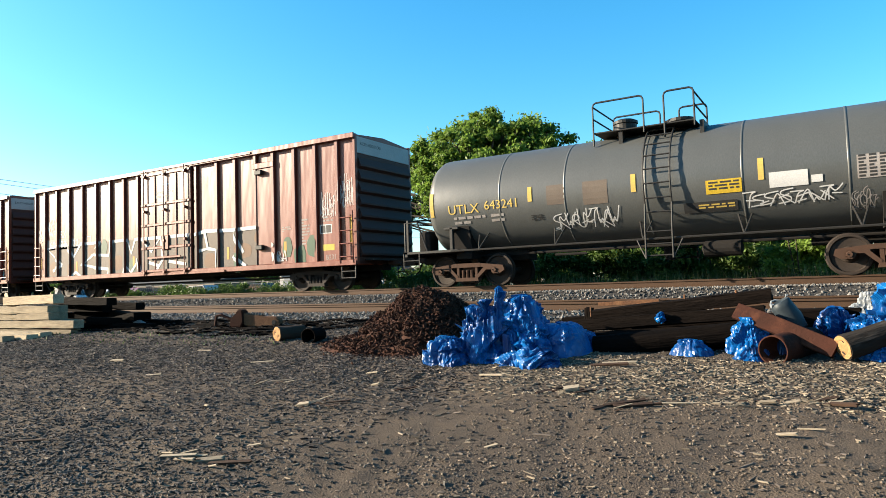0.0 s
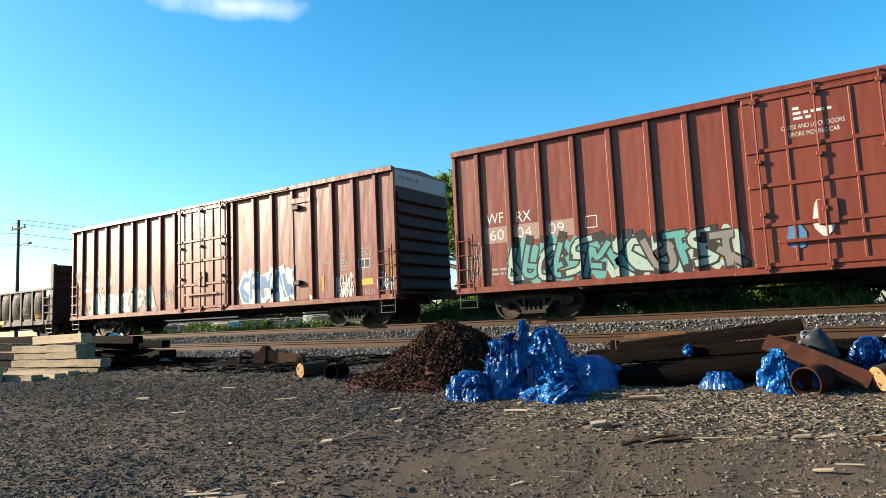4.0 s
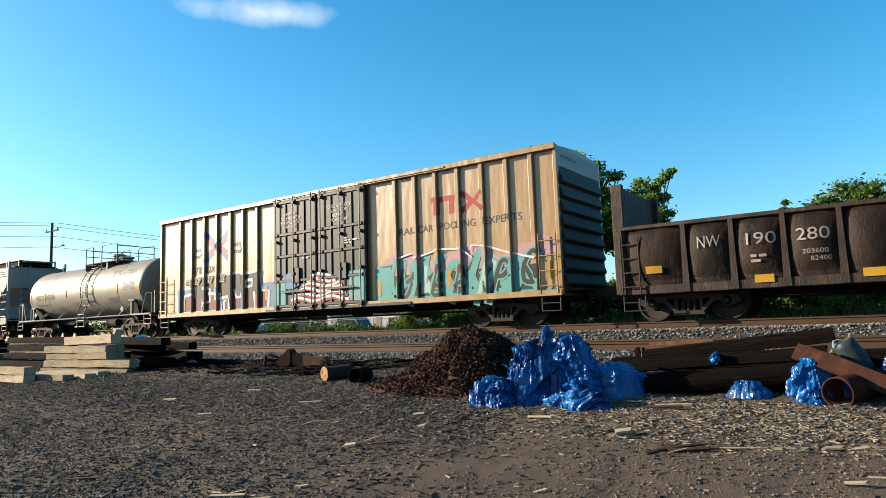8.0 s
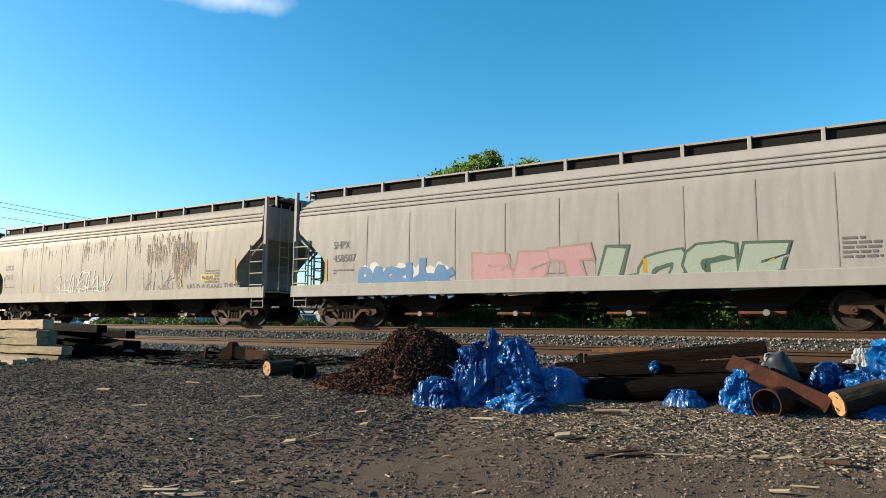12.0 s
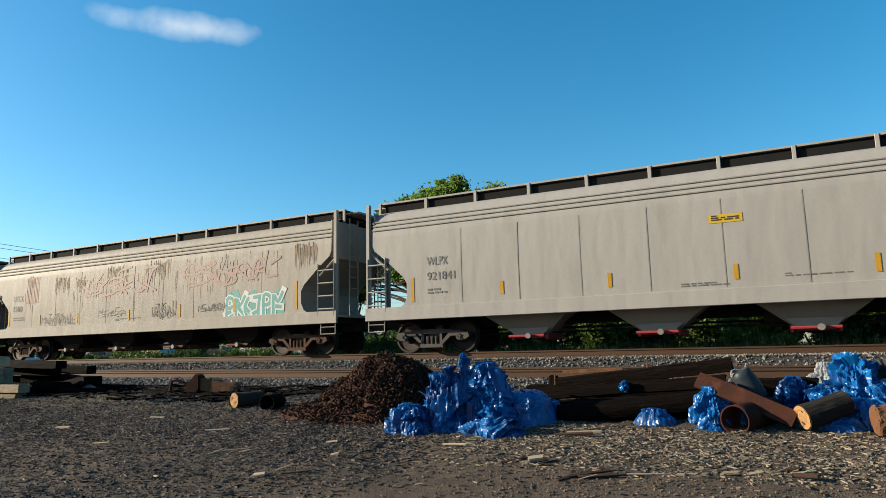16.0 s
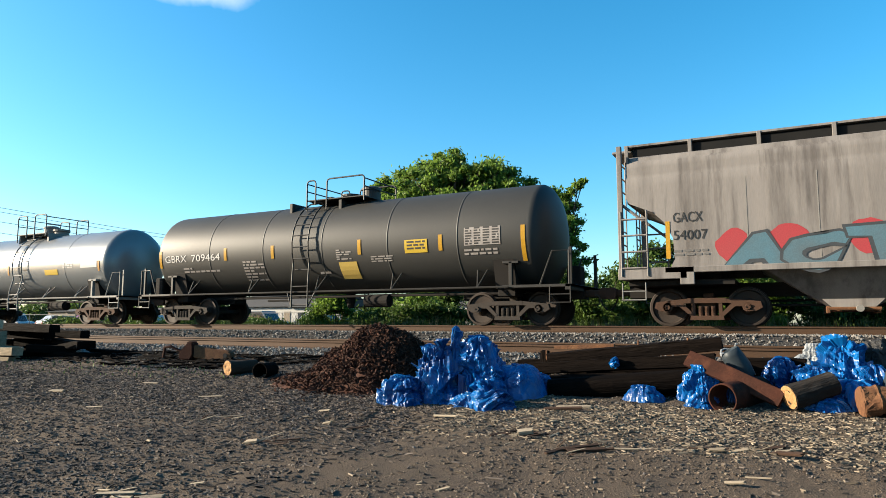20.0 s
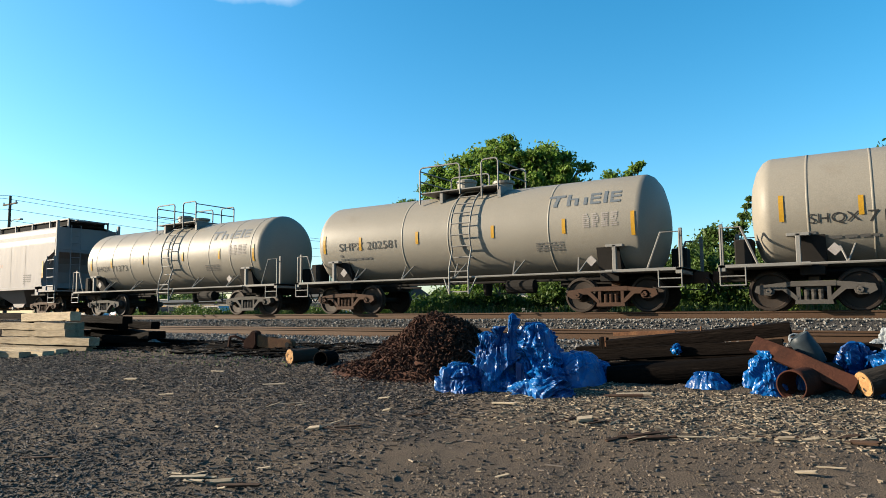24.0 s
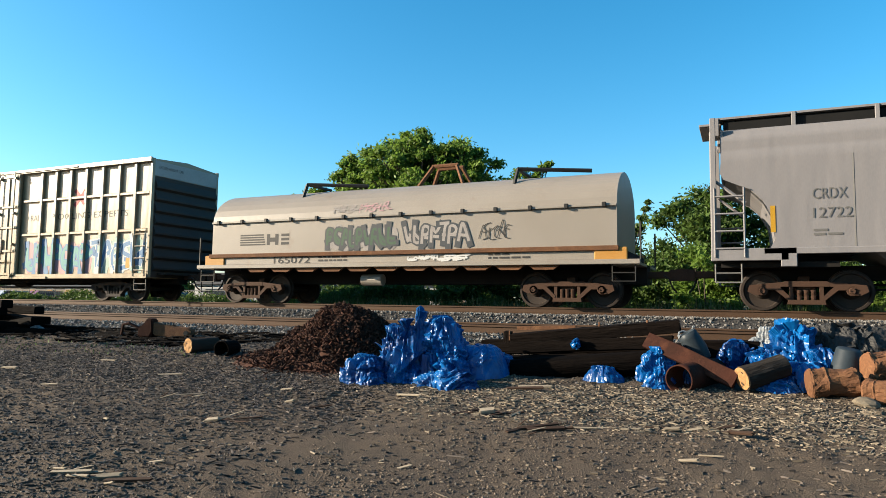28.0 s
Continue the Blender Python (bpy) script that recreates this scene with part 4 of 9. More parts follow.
            for u in (0.1, 0.5, 0.9):
                x = xa + (xb - xa) * u
                part("locking_bar", rods([((x, yf + 0.07 * s, z0 - 0.02), (x, yf + 0.07 * s, z1 - 0.06))], 0.022), M["steel_grey" if door_mat == "blackdoor" else door_mat], d)
                for z in (z0 + 0.1, z0 + 1.3, z0 + 2.5, z1 - 0.3):
                    part("bar_guide", cached("bar_guide", lambda: boxes((-0.06, 0.06, -0.05, 0.05, -0.05, 0.05), bevel=0.01), M[door_mat]), None, d, at=pose(x, yf + 0.05 * s, z))
            part("lock_lever", boxes((xa + 0.55, xb - 0.5, yf - 0.02 + 0.08 * s, yf + 0.02 + 0.08 * s, z0 + 0.62, z0 + 0.7), bevel=0.01), M[door_mat], d)
            part("lock_box", boxes((xa + (xb - xa) * 0.45, xa + (xb - xa) * 0.45 + 0.4, yf - 0.06, yf + 0.06, z0 + 0.95, z0 + 1.5), bevel=0.02), M[door_mat], d)
    part("centre_sill", boxes((-half, half, -0.22, 0.22, 0.62, z0 + 0.02), (-half + 2, half - 2, -0.9, -0.8, 0.66, z0 + 0.02)), M["under"], car)
    running_gear(car, half, trucks, M[truck_mat], reach=0.95)
    return car


def flat_skin(y):
    return lambda x, z: y


BOX_SKIN = flat_skin(-1.49)
RED_RIBS = (-8.5, -7.55, -6.58, -5.58, -4.58, -3.6, -2.67, -1.74, 1.76, 2.9, 3.85, 4.88, 5.73, 6.7, 7.63, 8.56)
YEL_RIBS = (-7.96, -7.15, -6.32, -5.52, -4.66, -3.9, -3.07, 3.64, 4.44, 5.24, 6.07, 6.92, 7.76, 8.56)


def red_boxcar(x0, numbers, label):
    car = boxcar(x0, label, "red", 9.325, RED_RIBS, ((-1.42, 1.6),), "red")
    part("plug_door_frame", boxes((4.9, 5.72, -1.56, -1.5, 0.95, 4.3), (4.8, 5.8, -1.6, -1.5, 4.3, 4.5), bevel=0.015), M["red"], car)
    for z in (1.55, 4.15):
        part("door_stop", boxes((4.98, 5.3, -1.7, -1.55, z - 0.08, z + 0.08), bevel=0.02), M["steel_black"], car)
    n = numbers
    paint(car, BOX_SKIN, "white", lambda b: (lettering(b, "WF", -8.3, -7.75, 2.72, 3.02), lettering(b, "RX", -7.35, -6.9, 2.68, 2.98)), label="white stencilled reporting letters")
    paint(car, BOX_SKIN, "white", lambda b: (lettering(b, n[0], -8.2, -7.75, 2.24, 2.54), lettering(b, n[1], -7.35, -6.9, 2.24, 2.54), lettering(b, n[2], -6.4, -5.95, 2.24, 2.54)), label="white stencilled number", lift=0.008)
    paint(car, BOX_SKIN, "sp_fadedred" if numbers[2] != "22" else "pale", lambda b: (quad(b, -8.4, -7.62, 2.16, 2.62), quad(b, -7.45, -6.66, 2.16, 2.62), quad(b, -6.48, -5.66, 2.16, 2.6)), name="patch", label="paler touched-up paint patch")
    paint(car, flat_skin(-1.64), "white", lambda b: (lettering(b, "CLOSE AND LOCK DOORS", -0.6, 0.62, 3.93, 4.03), lettering(b, "BEFORE MOVING CAR", -0.5, 0.52, 3.76, 3.86), bars(b, -0.35, 0.4, 4.08, 4.42, 3, 4)), label="white stencilled door notice")
    paint(car, BOX_SKIN, "pale", lambda b: (bars(b, 6.05, 6.5, 2.0, 2.2, 3, 1), bars(b, 6.95, 7.3, 1.5, 2.4, 9, 2), bars(b, 7.9, 8.3, 2.2, 2.5, 3, 3), bars(b, -8.2, -7.7, 1.2, 1.45, 2, 5), lettering(b, "B231", 8.0, 8.4, 1.0, 1.16)), label="faded white small print")
    paint(car, BOX_SKIN, "white", lambda b: [stroke(b, p, 0.025) for p in (((-5.35, 2.3), (-5.05, 2.3)), ((-5.35, 2.6), (-5.05, 2.6)), ((-5.35, 2.3), (-5.35, 2.6)), ((-5.05, 2.3), (-5.05, 2.6)))] + [quad(b, 7.75, 8.25, 1.85, 2.15)], label="white consolidated stencil frame")
    paint(car, BOX_SKIN, "ink", lambda b: (quad(b, 7.79, 7.98, 1.88, 2.12), quad(b, 8.02, 8.21, 1.88, 2.12)), lift=0.008, label="black stencil panels")
    for x, z, h in ((-8.9, 1.6, 0.5), (-6.1, 1.35, 0.45), (-2.1, 1.4, 0.4), (3.4, 1.45, 0.45), (6.2, 1.45, 0.5), (9.05, 1.9, 0.9)):
        paint(car, BOX_SKIN, "strip", lambda b: quad(b, x - 0.06, x + 0.06, z - h / 2, z + h / 2), name="reflector_strip", lift=0.009, label="yellow reflective strip")
    paint(car, BOX_SKIN, "decal_yellow", lambda b: quad(b, 7.85, 8.35, 1.3, 1.5), name="notice_plate", label="yellow notice plate")
    return car


# ---- covered hoppers ----
def hopper_outline(kind, half):
    """Half length of the side sheet at each height."""
    if kind == "four":
        return [(1.3, half - 1.15), (1.42, half - 1.33), (1.62, half - 1.42), (2.0, half - 1.42), (2.2, half - 1.3), (2.6, half - 0.85), (3.05, half - 0.3), (3.2, half - 0.24)]
    return [(1.33, half - 1.2), (1.6, half - 1.34), (2.1, half - 1.3), (2.5, half - 1.1), (2.75, half - 0.85), (3.0, half - 0.3), (3.15, half - 0.22)]


def hopper_skin(kind):
    def skin(x, z):
        if z > 3.62 and kind != "four":
            return -1.5 + (0.12 if z > 4.08 else 0)
        if z > 3.62:
            return -1.52 + 0.2 * ((z - 3.62) / 0.55) ** 2
        return -1.52 - (0.03 * math.sin((z - 1.3) / 2.32 * math.pi) if kind == "four" else 0)
    return skin


def hopper(x0, label, mat, half, kind="four", truck_mat="truck_rust", trucks=None, bays=4, rust=False, bays_mat="under", top=4.17, gate_mat="scrap"):
    car = mover(thing("covered_hopper_car", label, "hopper car", pose(x0, YC, RAIL), group="cars of the freight train"), x0)
    trucks = trucks or (-(half - 1.95), half - 1.95)
    skin = hopper_skin(kind)
    rows = [(z, e) for z, e in hopper_outline(kind, half)] + [(z, half - 0.24) for z in (3.4, 3.6, 3.64, 3.72, 3.76, 3.84, 3.88, 4.0, 4.1, top)]
    grooves = (3.64, 3.76, 3.88)
    roof = [(4.28, 1.0), (4.34, 0.6), (4.36, 0.0)]
    bm = bmesh.new()
    nx = 64
    prev = None
    for sgn in (-1, 1):
        last = None
        for z, e in rows:
            y = skin(0, z) + (0.02 if any(abs(z - g) < 0.01 for g in grooves) and kind == "four" else 0)
            ring = [bm.verts.new((-e + 2 * e * i / nx, -sgn * (y + (0.004 * noise.noise(((-e + 2 * e * i / nx) * 1.1, half, z * 0.25 + sgn)) if 1.4 < z < 3.6 else 0)), z)) for i in range(nx + 1)]
            if last:
                for i in range(nx):
                    bm.faces.new((last[i], last[i + 1], ring[i + 1], ring[i]))
            last = ring
        for z, y in roof:
            ring = [bm.verts.new((-(half - 0.24) + 2 * (half - 0.24) * i / nx, -sgn * -y, z)) for i in range(nx + 1)]
            for i in range(nx):
                bm.faces.new((last[i], last[i + 1], ring[i + 1], ring[i]))
            last = ring
    bmesh.ops.remove_doubles(bm, verts=bm.verts[:], dist=0.001)
    body = part("body", bm, M[mat], car, smooth=True)
    # sloping end sheets, bolsters and bays
    for e in (-1, 1):
        pts = [(x, z) for z, x in rows[:12]]
        bm = bmesh.new()
        a = [bm.verts.new((x - 0.02, skin(0, z) + 0.03, z)) for x, z in pts]
        b = [bm.verts.new((x - 0.02, -skin(0, z) - 0.03, z)) for x, z in pts]
        for i in range(len(pts) - 1):
            bm.faces.new((a[i], a[i + 1], b[i + 1], b[i]))
        part("end_slope_sheet", bm, M[mat], car, at=pose(0, 0, 0, 0, 0, 0 if e > 0 else 180))
        part("upper_end_sheet", boxes((half - 0.3, half - 0.25, -1.48, 1.48, 3.0, top + 0.02)), M[mat], car, at=pose(0, 0, 0, 0, 0, 0 if e > 0 else 180))
        part("end_platform", boxes((half - 1.5, half, -1.5, 1.5, 1.14, 1.2)), M[mat], car, at=pose(0, 0, 0, 0, 0, 0 if e > 0 else 180))
        part("roof_end_step", boxes((half - 0.25, half + 0.25, -0.8, 0.8, top + 0.3, top + 0.36), bevel=0.01), M[mat], car, at=pose(0, 0, 0, 0, 0, 0 if e > 0 else 180))
        for s in (-1, 1):
            part("end_post", boxes((half - 0.14, half - 0.02, s * 1.5 - 0.06, s * 1.5 + 0.06, 1.2, top + 0.3), bevel=0.01), M[mat], car, at=pose(0, 0, 0, 0, 0, 0 if e > 0 else 180))
            part("brace", rods([((half - 0.1, s * 1.45, 3.0), (half - 0.75, s * 1.45, 2.45))], 0.04), M[mat], car, at=pose(0, 0, 0, 0, 0, 0 if e > 0 else 180))
            part("ladder", cached("hop_ladder", lambda: ladder_bm(0.62, 1.2, 2.8, 4, 0.025), M[mat]), None, car, at=pose(e * (half - 0.41) - 0.31, s * 1.58, 0))
            part("end_ladder", cached("hop_end_ladder", lambda: ladder_bm(0.45, 1.2, 4.3, 9, 0.02), M[mat]), None, car, at=pose(e * half, s * 0.9, 0, 0, 0, 90))
            part("stirrup_step", cached("stirrup", stirrup_bm, M["steel_grey"]), None, car, at=pose(e * (half - 0.36) - 0.27, s * 1.53, 1.05))
    if kind == "four":
        for s in (-1, 1):
            part("side_sill", boxes((-half, half, s * 1.55 - 0.05, s * 1.55 + 0.03, 0.95, 1.33), bevel=0.012), M[mat], car)
    else:
        for s in (-1, 1):
            part("side_sill", boxes((-half + 1.1, half - 1.1, s * 1.52 - 0.05, s * 1.52 + 0.03, 1.26, 1.4), bevel=0.012), M[mat], car)
            for e in (-1, 1):
                part("corner_sill", boxes((-0.8, 0.8, s * 1.52 - 0.05, s * 1.52 + 0.03, 1.12, 1.4), (e * -0.8 - 0.16, e * -0.8 + 0.16, s * 1.52 - 0.05, s * 1.52 + 0.03, 0.98, 1.4), bevel=0.012), M[mat], car, at=pose(e * (half - 0.8), 0, 0))
    reach = half - 3.1
    for k in range(bays):
        c = -reach + 2 * reach * (k + 0.5) / bays
        w = reach / bays
        bm = bmesh.new()
        lo = 0.42
        q = [(c - w * 0.98, 1.36, 1.42), (c - 0.42, lo, 0.55), (c + 0.42, lo, 0.55), (c + w * 0.98, 1.36, 1.42)]
        va = [bm.verts.new((x, -y, z)) for x, z, y in q]
        vb = [bm.verts.new((x, y, z)) for x, z, y in q]
        bm.faces.new(va), bm.faces.new(vb[::-1])
        for i in range(4):
            bm.faces.new((va[i], vb[i], vb[(i + 1) % 4], va[(i + 1) % 4]))
        bay = part("hopper_bay", bm, M[bays_mat], car)
        part("outlet_gate", boxes((c - 0.46, c + 0.46, -0.66, 0.66, 0.34, 0.43), (c - 0.52, c - 0.44, -0.72, 0.72, 0.3, 0.46), (c + 0.44, c + 0.52, -0.72, 0.72, 0.3, 0.46), bevel=0.012), M[gate_mat], bay)
        part("gate_rack", rods([((c - 0.28, -1.0, 0.4), (c - 0.28, -0.6, 0.4)), ((c + 0.28, -1.0, 0.4), (c + 0.28, -0.6, 0.4)), ((c - 0.5, -0.98, 0.4), (c + 0.5, -0.98, 0.4))], 0.035), M[gate_mat], bay)
        part("gate_gusset", prism(bmesh.new(), [(c - 0.6, 0.62), (c + 0.6, 0.62), (c + 0.42, 0.44), (c - 0.42, 0.44)], -0.78, -0.74), M[bays_mat], bay)
        part("gate_capstan", lathe(bmesh.new(), [(-1.12, 0.02), (-1.12, 0.075), (-1.05, 0.08), (-1.04, 0.05), (-0.95, 0.05)], n=12, centre=(c + 0.1, 0, 0.4), along="y"), M["steel_grey"], bay)
    part("centre_sill", boxes((-half, half, -0.25, 0.25, 0.72, 1.05), (-half + 0.2, -half + 2.6, -1.3, 1.3, 0.98, 1.1), (half - 2.6, half - 0.2, -1.3, 1.3, 0.98, 1.1)), M["under"], car)
    # roof walk on posts
    for s in (-1, 1):
        part("roof_walk", boxes((-half + 0.1, half - 0.1, s * 0.72 - 0.22, s * 0.72 + 0.22, top + 0.37, top + 0.41), bevel=0.008), M["steel_black"], car)
        part("walk_fascia", boxes((-half + 0.1, half - 0.1, s * 0.96 - 0.02, s * 0.96 + 0.02, top + 0.39, top + 0.44)), M[mat], car)
        n = int(half * 2 / 1.55)
        for k in range(n + 1):
            part("walk_post", cached("walk_post", lambda: boxes((-0.045, 0.045, -0.03, 0.03, 4.17, 4.6), bevel=0.008), M[mat]), None, car, at=pose(-half + 0.16 + (2 * half - 0.32) * k / n, s * 0.97, 0))
    # Wide near-black trough: shade under the roof walks is put into its colour.
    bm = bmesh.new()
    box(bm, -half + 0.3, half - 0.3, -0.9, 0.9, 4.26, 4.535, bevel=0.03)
    part("hatch", bm, M["roof_trough"], car, "trough hatch coloured dark for the shade under the roof walks")
    if kind == "four":
        for z in (3.66, 3.79, 3.92):
            for s in (-1, 1):
                part("roof_bead", rods([((-half + 0.24, s * -skin(0, z), z), (half - 0.24, s * -skin(0, z), z))], 0.028, 6), M[mat], car)
    # vertical seams of the side sheets
    for k in range(1, 10):
        x = -(half - 1.5) + 2 * (half - 1.5) * k / 10
        paint(car, skin, "seam", lambda b: [quad(b, x - 0.012, x + 0.012, 1.36 + 0.23 * i, 1.36 + 0.23 * (i + 1)) for i in range(9)], name="seam", lift=0.006)
    running_gear(car, half, trucks, M[truck_mat], reach=0.6)
    return car, skin


# ---- tank cars ----
def tank_skin(R, zc):
    return lambda x, z: -math.sqrt(max(R * R - (z - zc) ** 2, 0.01))


def tank_car(x0, label, mat, half, R, zc, truck_mat="truck_rust", rail_mat="steel_grey", rings=(), trucks=None, dome_x=0.0, dome_mat=None, strips=(), cage=0.85, dome_dx=-0.4, man_dx=0.4, cages=((-1.15, -0.36), (0.36, 1.15))):
    car = mover(thing("tank_car", label, "tank car", pose(x0, YC, RAIL), group="cars of the freight train"), x0)
    trucks = trucks or (-(half - 1.9), half - 1.9)
    c = half - 1.1
    prof = [(-c - 0.46, 0.02), (-c - 0.45, R * 0.3), (-c - 0.4, R * 0.58), (-c - 0.3, R * 0.8), (-c - 0.16, R * 0.94), (-c - 0.03, R * 0.995), (-c + 0.05, R)]
    n_mid = 8
    mid = [(-c + 0.05 + (2 * c - 0.1) * k / n_mid, R) for k in range(1, n_mid)]
    bm = lathe(bmesh.new(), prof + mid + [(-p, r) for p, r in prof[::-1]], n=56, centre=(0, 0, zc))
    part("tank", bm, M[mat], car, smooth=True)
    skin = tank_skin(R, zc)
    for x in rings:
        part("weld_band", lathe(bmesh.new(), [(x - 0.03, R - 0.01), (x - 0.022, R + 0.007), (x + 0.022, R + 0.007), (x + 0.03, R - 0.01)], n=56, centre=(0, 0, zc)), M[mat], car, smooth=True)
    # sill, end platforms and saddles
    for e in (-1, 1):
        turn = pose(0, 0, 0, 0, 0, 0 if e > 0 else 180)
        part("end_platform", boxes((half - 1.9, half, -1.45, 1.45, 1.0, 1.08), (half - 0.16, half, -1.45, 1.45, 0.92, 1.08), bevel=0.01), M[rail_mat], car, at=turn)
        part("stub_sill", boxes((half - 3.6, half, -0.28, 0.28, 0.72, 1.02), (half - 2.15, half - 1.65, -1.1, 1.1, 0.8, 1.0), bevel=0.01), M["under"], car, at=turn)
        bm = bmesh.new()
        arc = [(math.sin(a) * (R + 0.01), zc - math.cos(a) * (R + 0.01)) for a in [radians(-62 + 124 * k / 12) for k in range(13)]]
        for xa, xb in ((half - 2.2, half - 1.6),):
            ring = [[bm.verts.new((x, y, z)) for y, z in arc] for x in (xa, xb)]
            low = [[bm.verts.new((x, y * 0.85, 1.0)) for y, z in arc] for x in (xa, xb)]
            for q in (0, 1):
                for i in range(12):
                    bm.faces.new((ring[q][i], ring[q][i + 1], low[q][i + 1], low[q][i]))
            for i in (0, 12):
                bm.faces.new((ring[0][i], ring[1][i], low[1][i], low[0][i]))
        part("saddle", bm, M["under"], car, at=turn)
        for s in (-1, 1):
            part("saddle_bracket", boxes((half - 1.72, half - 1.62, s * 1.36 - 0.06, s * 1.36 + 0.06, 1.05, 1.72), (half - 1.9, half - 1.44, s * 1.33 - 0.09, s * 1.33 + 0.09, 1.66, 1.73), bevel=0.01), M[rail_mat], car, at=turn)
            part("end_handrail", polyline([(half - 0.06, s * 1.4, 1.05), (half - 0.06, s * 1.4, 1.95), (half - 0.5, s * 1.4, 1.95), (half - 0.85, s * 1.4, 1.05)], 0.028), M[rail_mat], car, at=turn)
            part("grab_post", boxes((half - 0.1, half - 0.02, s * 1.25 - 0.03, s * 1.25 + 0.03, 1.05, 2.05), bevel=0.008), M[rail_mat], car, at=turn)
            part("stirrup_step", cached("stirrup", stirrup_bm, M[rail_mat]), None, car, at=pose(e * (half - 0.3) - 0.27, s * 1.45, 1.02))
        part("brake_box", boxes((half - 0.7, half - 0.3, 0.5, 1.0, 1.08, 1.7), bevel=0.03), M["under"], car, at=turn)
    for s in (-1, 1):
        part("side_handrail", rods([((-half + 1.7, s * 1.5, 1.03), (half - 1.7, s * 1.5, 1.03))], 0.03), M[rail_mat], car)
        for x in [-half + 2.6 + (2 * half - 5.2) * k / 4 for k in range(5)]:
            part("handrail_bracket", rods([((x, s * 1.5, 1.03), (x + 0.16, s * (R * 0.74), zc - R * 0.62)), ((x, s * 1.5, 1.03), (x - 0.16, s * (R * 0.74), zc - R * 0.62))], 0.022), M[rail_mat], car)
        # ladder up to the dome, following the tank
        for lx in (dome_x - 0.32, dome_x + 0.32):
            pts = [(lx, s * 1.58, 0.55), (lx, s * 1.58, 1.3)] + [(lx, s * math.cos(radians(a)) * (R + 0.13), zc + math.sin(radians(a)) * (R + 0.13)) for a in range(-20, 81, 12)]
            part("ladder_stile", polyline(pts, 0.026), M[rail_mat], car)
        rungs = [(1.55, 0.62), (1.58, 0.9), (1.58, 1.2)] + [(math.cos(radians(a)) * (R + 0.13), zc + math.sin(radians(a)) * (R + 0.13)) for a in range(-28, 76, 13)]
        for y, z in rungs:
            part("ladder_rung", cached("tank_rung", lambda: rods([((-0.32, 0, 0), (0.32, 0, 0))], 0.02, 5), M[rail_mat]), None, car, at=pose(dome_x, s * y, z))
        for q in (-1, 1):
            part("ladder_foot", rods([((dome_x + q * 0.32, s * 1.58, 0.55), (dome_x + q * 0.55, s * 1.5, 1.03))], 0.022), M[rail_mat], car)
    # top platform with its dome and railing
    zt = zc + R
    dm = M[dome_mat or mat]
    part("top_platform", boxes((dome_x + cages[0][0], dome_x + cages[1][1], -0.95, 0.95, zt + 0.02, zt + 0.06), bevel=0.01), M[rail_mat], car)
    for q in (-1, 1):
        part("platform_leg", boxes((dome_x + q - 0.05, dome_x + q + 0.05, -0.9, 0.9, zt - 0.32, zt + 0.02)), M[rail_mat], car)
    part("dome", lathe(bmesh.new(), [(zt - 0.1, 0.3), (zt + 0.36, 0.3), (zt + 0.38, 0.33), (zt + 0.45, 0.33), (zt + 0.5, 0.22), (zt + 0.51, 0.02)], n=20, centre=(dome_x + dome_dx, 0, 0), along="z"), dm, car, smooth=False)
    part("manway", lathe(bmesh.new(), [(zt - 0.1, 0.28), (zt + 0.2, 0.28), (zt + 0.22, 0.34), (zt + 0.3, 0.34), (zt + 0.34, 0.1), (zt + 0.35, 0.02)], n=18, centre=(dome_x + man_dx, 0, 0), along="z"), dm, car)
    part("valve", boxes((dome_x - 0.05, dome_x + 0.08, -0.12, 0.12, zt, zt + 0.3), bevel=0.02), M[rail_mat], car)
    for s in (-1, 1):
        for ca, cb in cages:
            xa, xb, zr = dome_x + ca, dome_x + cb, zt + cage
            part("railing", polyline([(xa, s * 0.95, zt - 0.3), (xa, s * 0.95, zr - 0.1), (xa + 0.03, s * 0.95, zr - 0.03), (xa + 0.1, s * 0.95, zr), (xb - 0.1, s * 0.95, zr), (xb - 0.03, s * 0.95, zr - 0.03), (xb, s * 0.95, zr - 0.1), (xb, s * 0.95, zt - 0.1)], 0.026), M[rail_mat], car)
    for ca in (cages[0][0], cages[1][1]):
        part("end_rail", rods([((dome_x + ca, -0.95, zt + cage - 0.1), (dome_x + ca, 0.95, zt + cage - 0.1)), ((dome_x + ca, -0.95, zt + cage * 0.5), (dome_x + ca, 0.95, zt + cage * 0.5))], 0.022), M[rail_mat], car)
    part("bottom_outlet", lathe(bmesh.new(), [(zc - R - 0.45, 0.1), (zc - R - 0.3, 0.14), (zc - R + 0.05, 0.16)], n=12, centre=(0.3, 0, 0), along="z"), M["under"], car)
    part("brake_pipe", rods([((-half + 1, -0.5, 0.9), (half - 1, -0.5, 0.9)), ((-2.6, -0.7, 0.8), (-1.7, -0.7, 0.8))], 0.035), M["under"], car)
    for x, z, h in strips:
        paint(car, skin, "strip", lambda b: [quad(b, x - 0.06, x + 0.06, z - h / 2 + h * i / 4, z - h / 2 + h * (i + 1) / 4) for i in range(4)], name="reflector_strip", lift=0.012, label="yellow reflective strip")
    running_gear(car, half, trucks, M[truck_mat], brake=False, reach=0.6)
    part("air_reservoir", lathe(bmesh.new(), [(1.2, 0.05), (1.25, 0.2), (2.1, 0.2), (2.15, 0.05)], n=14, centre=(0, -0.5, 0.75)), M["under"], car)
    return car, skin


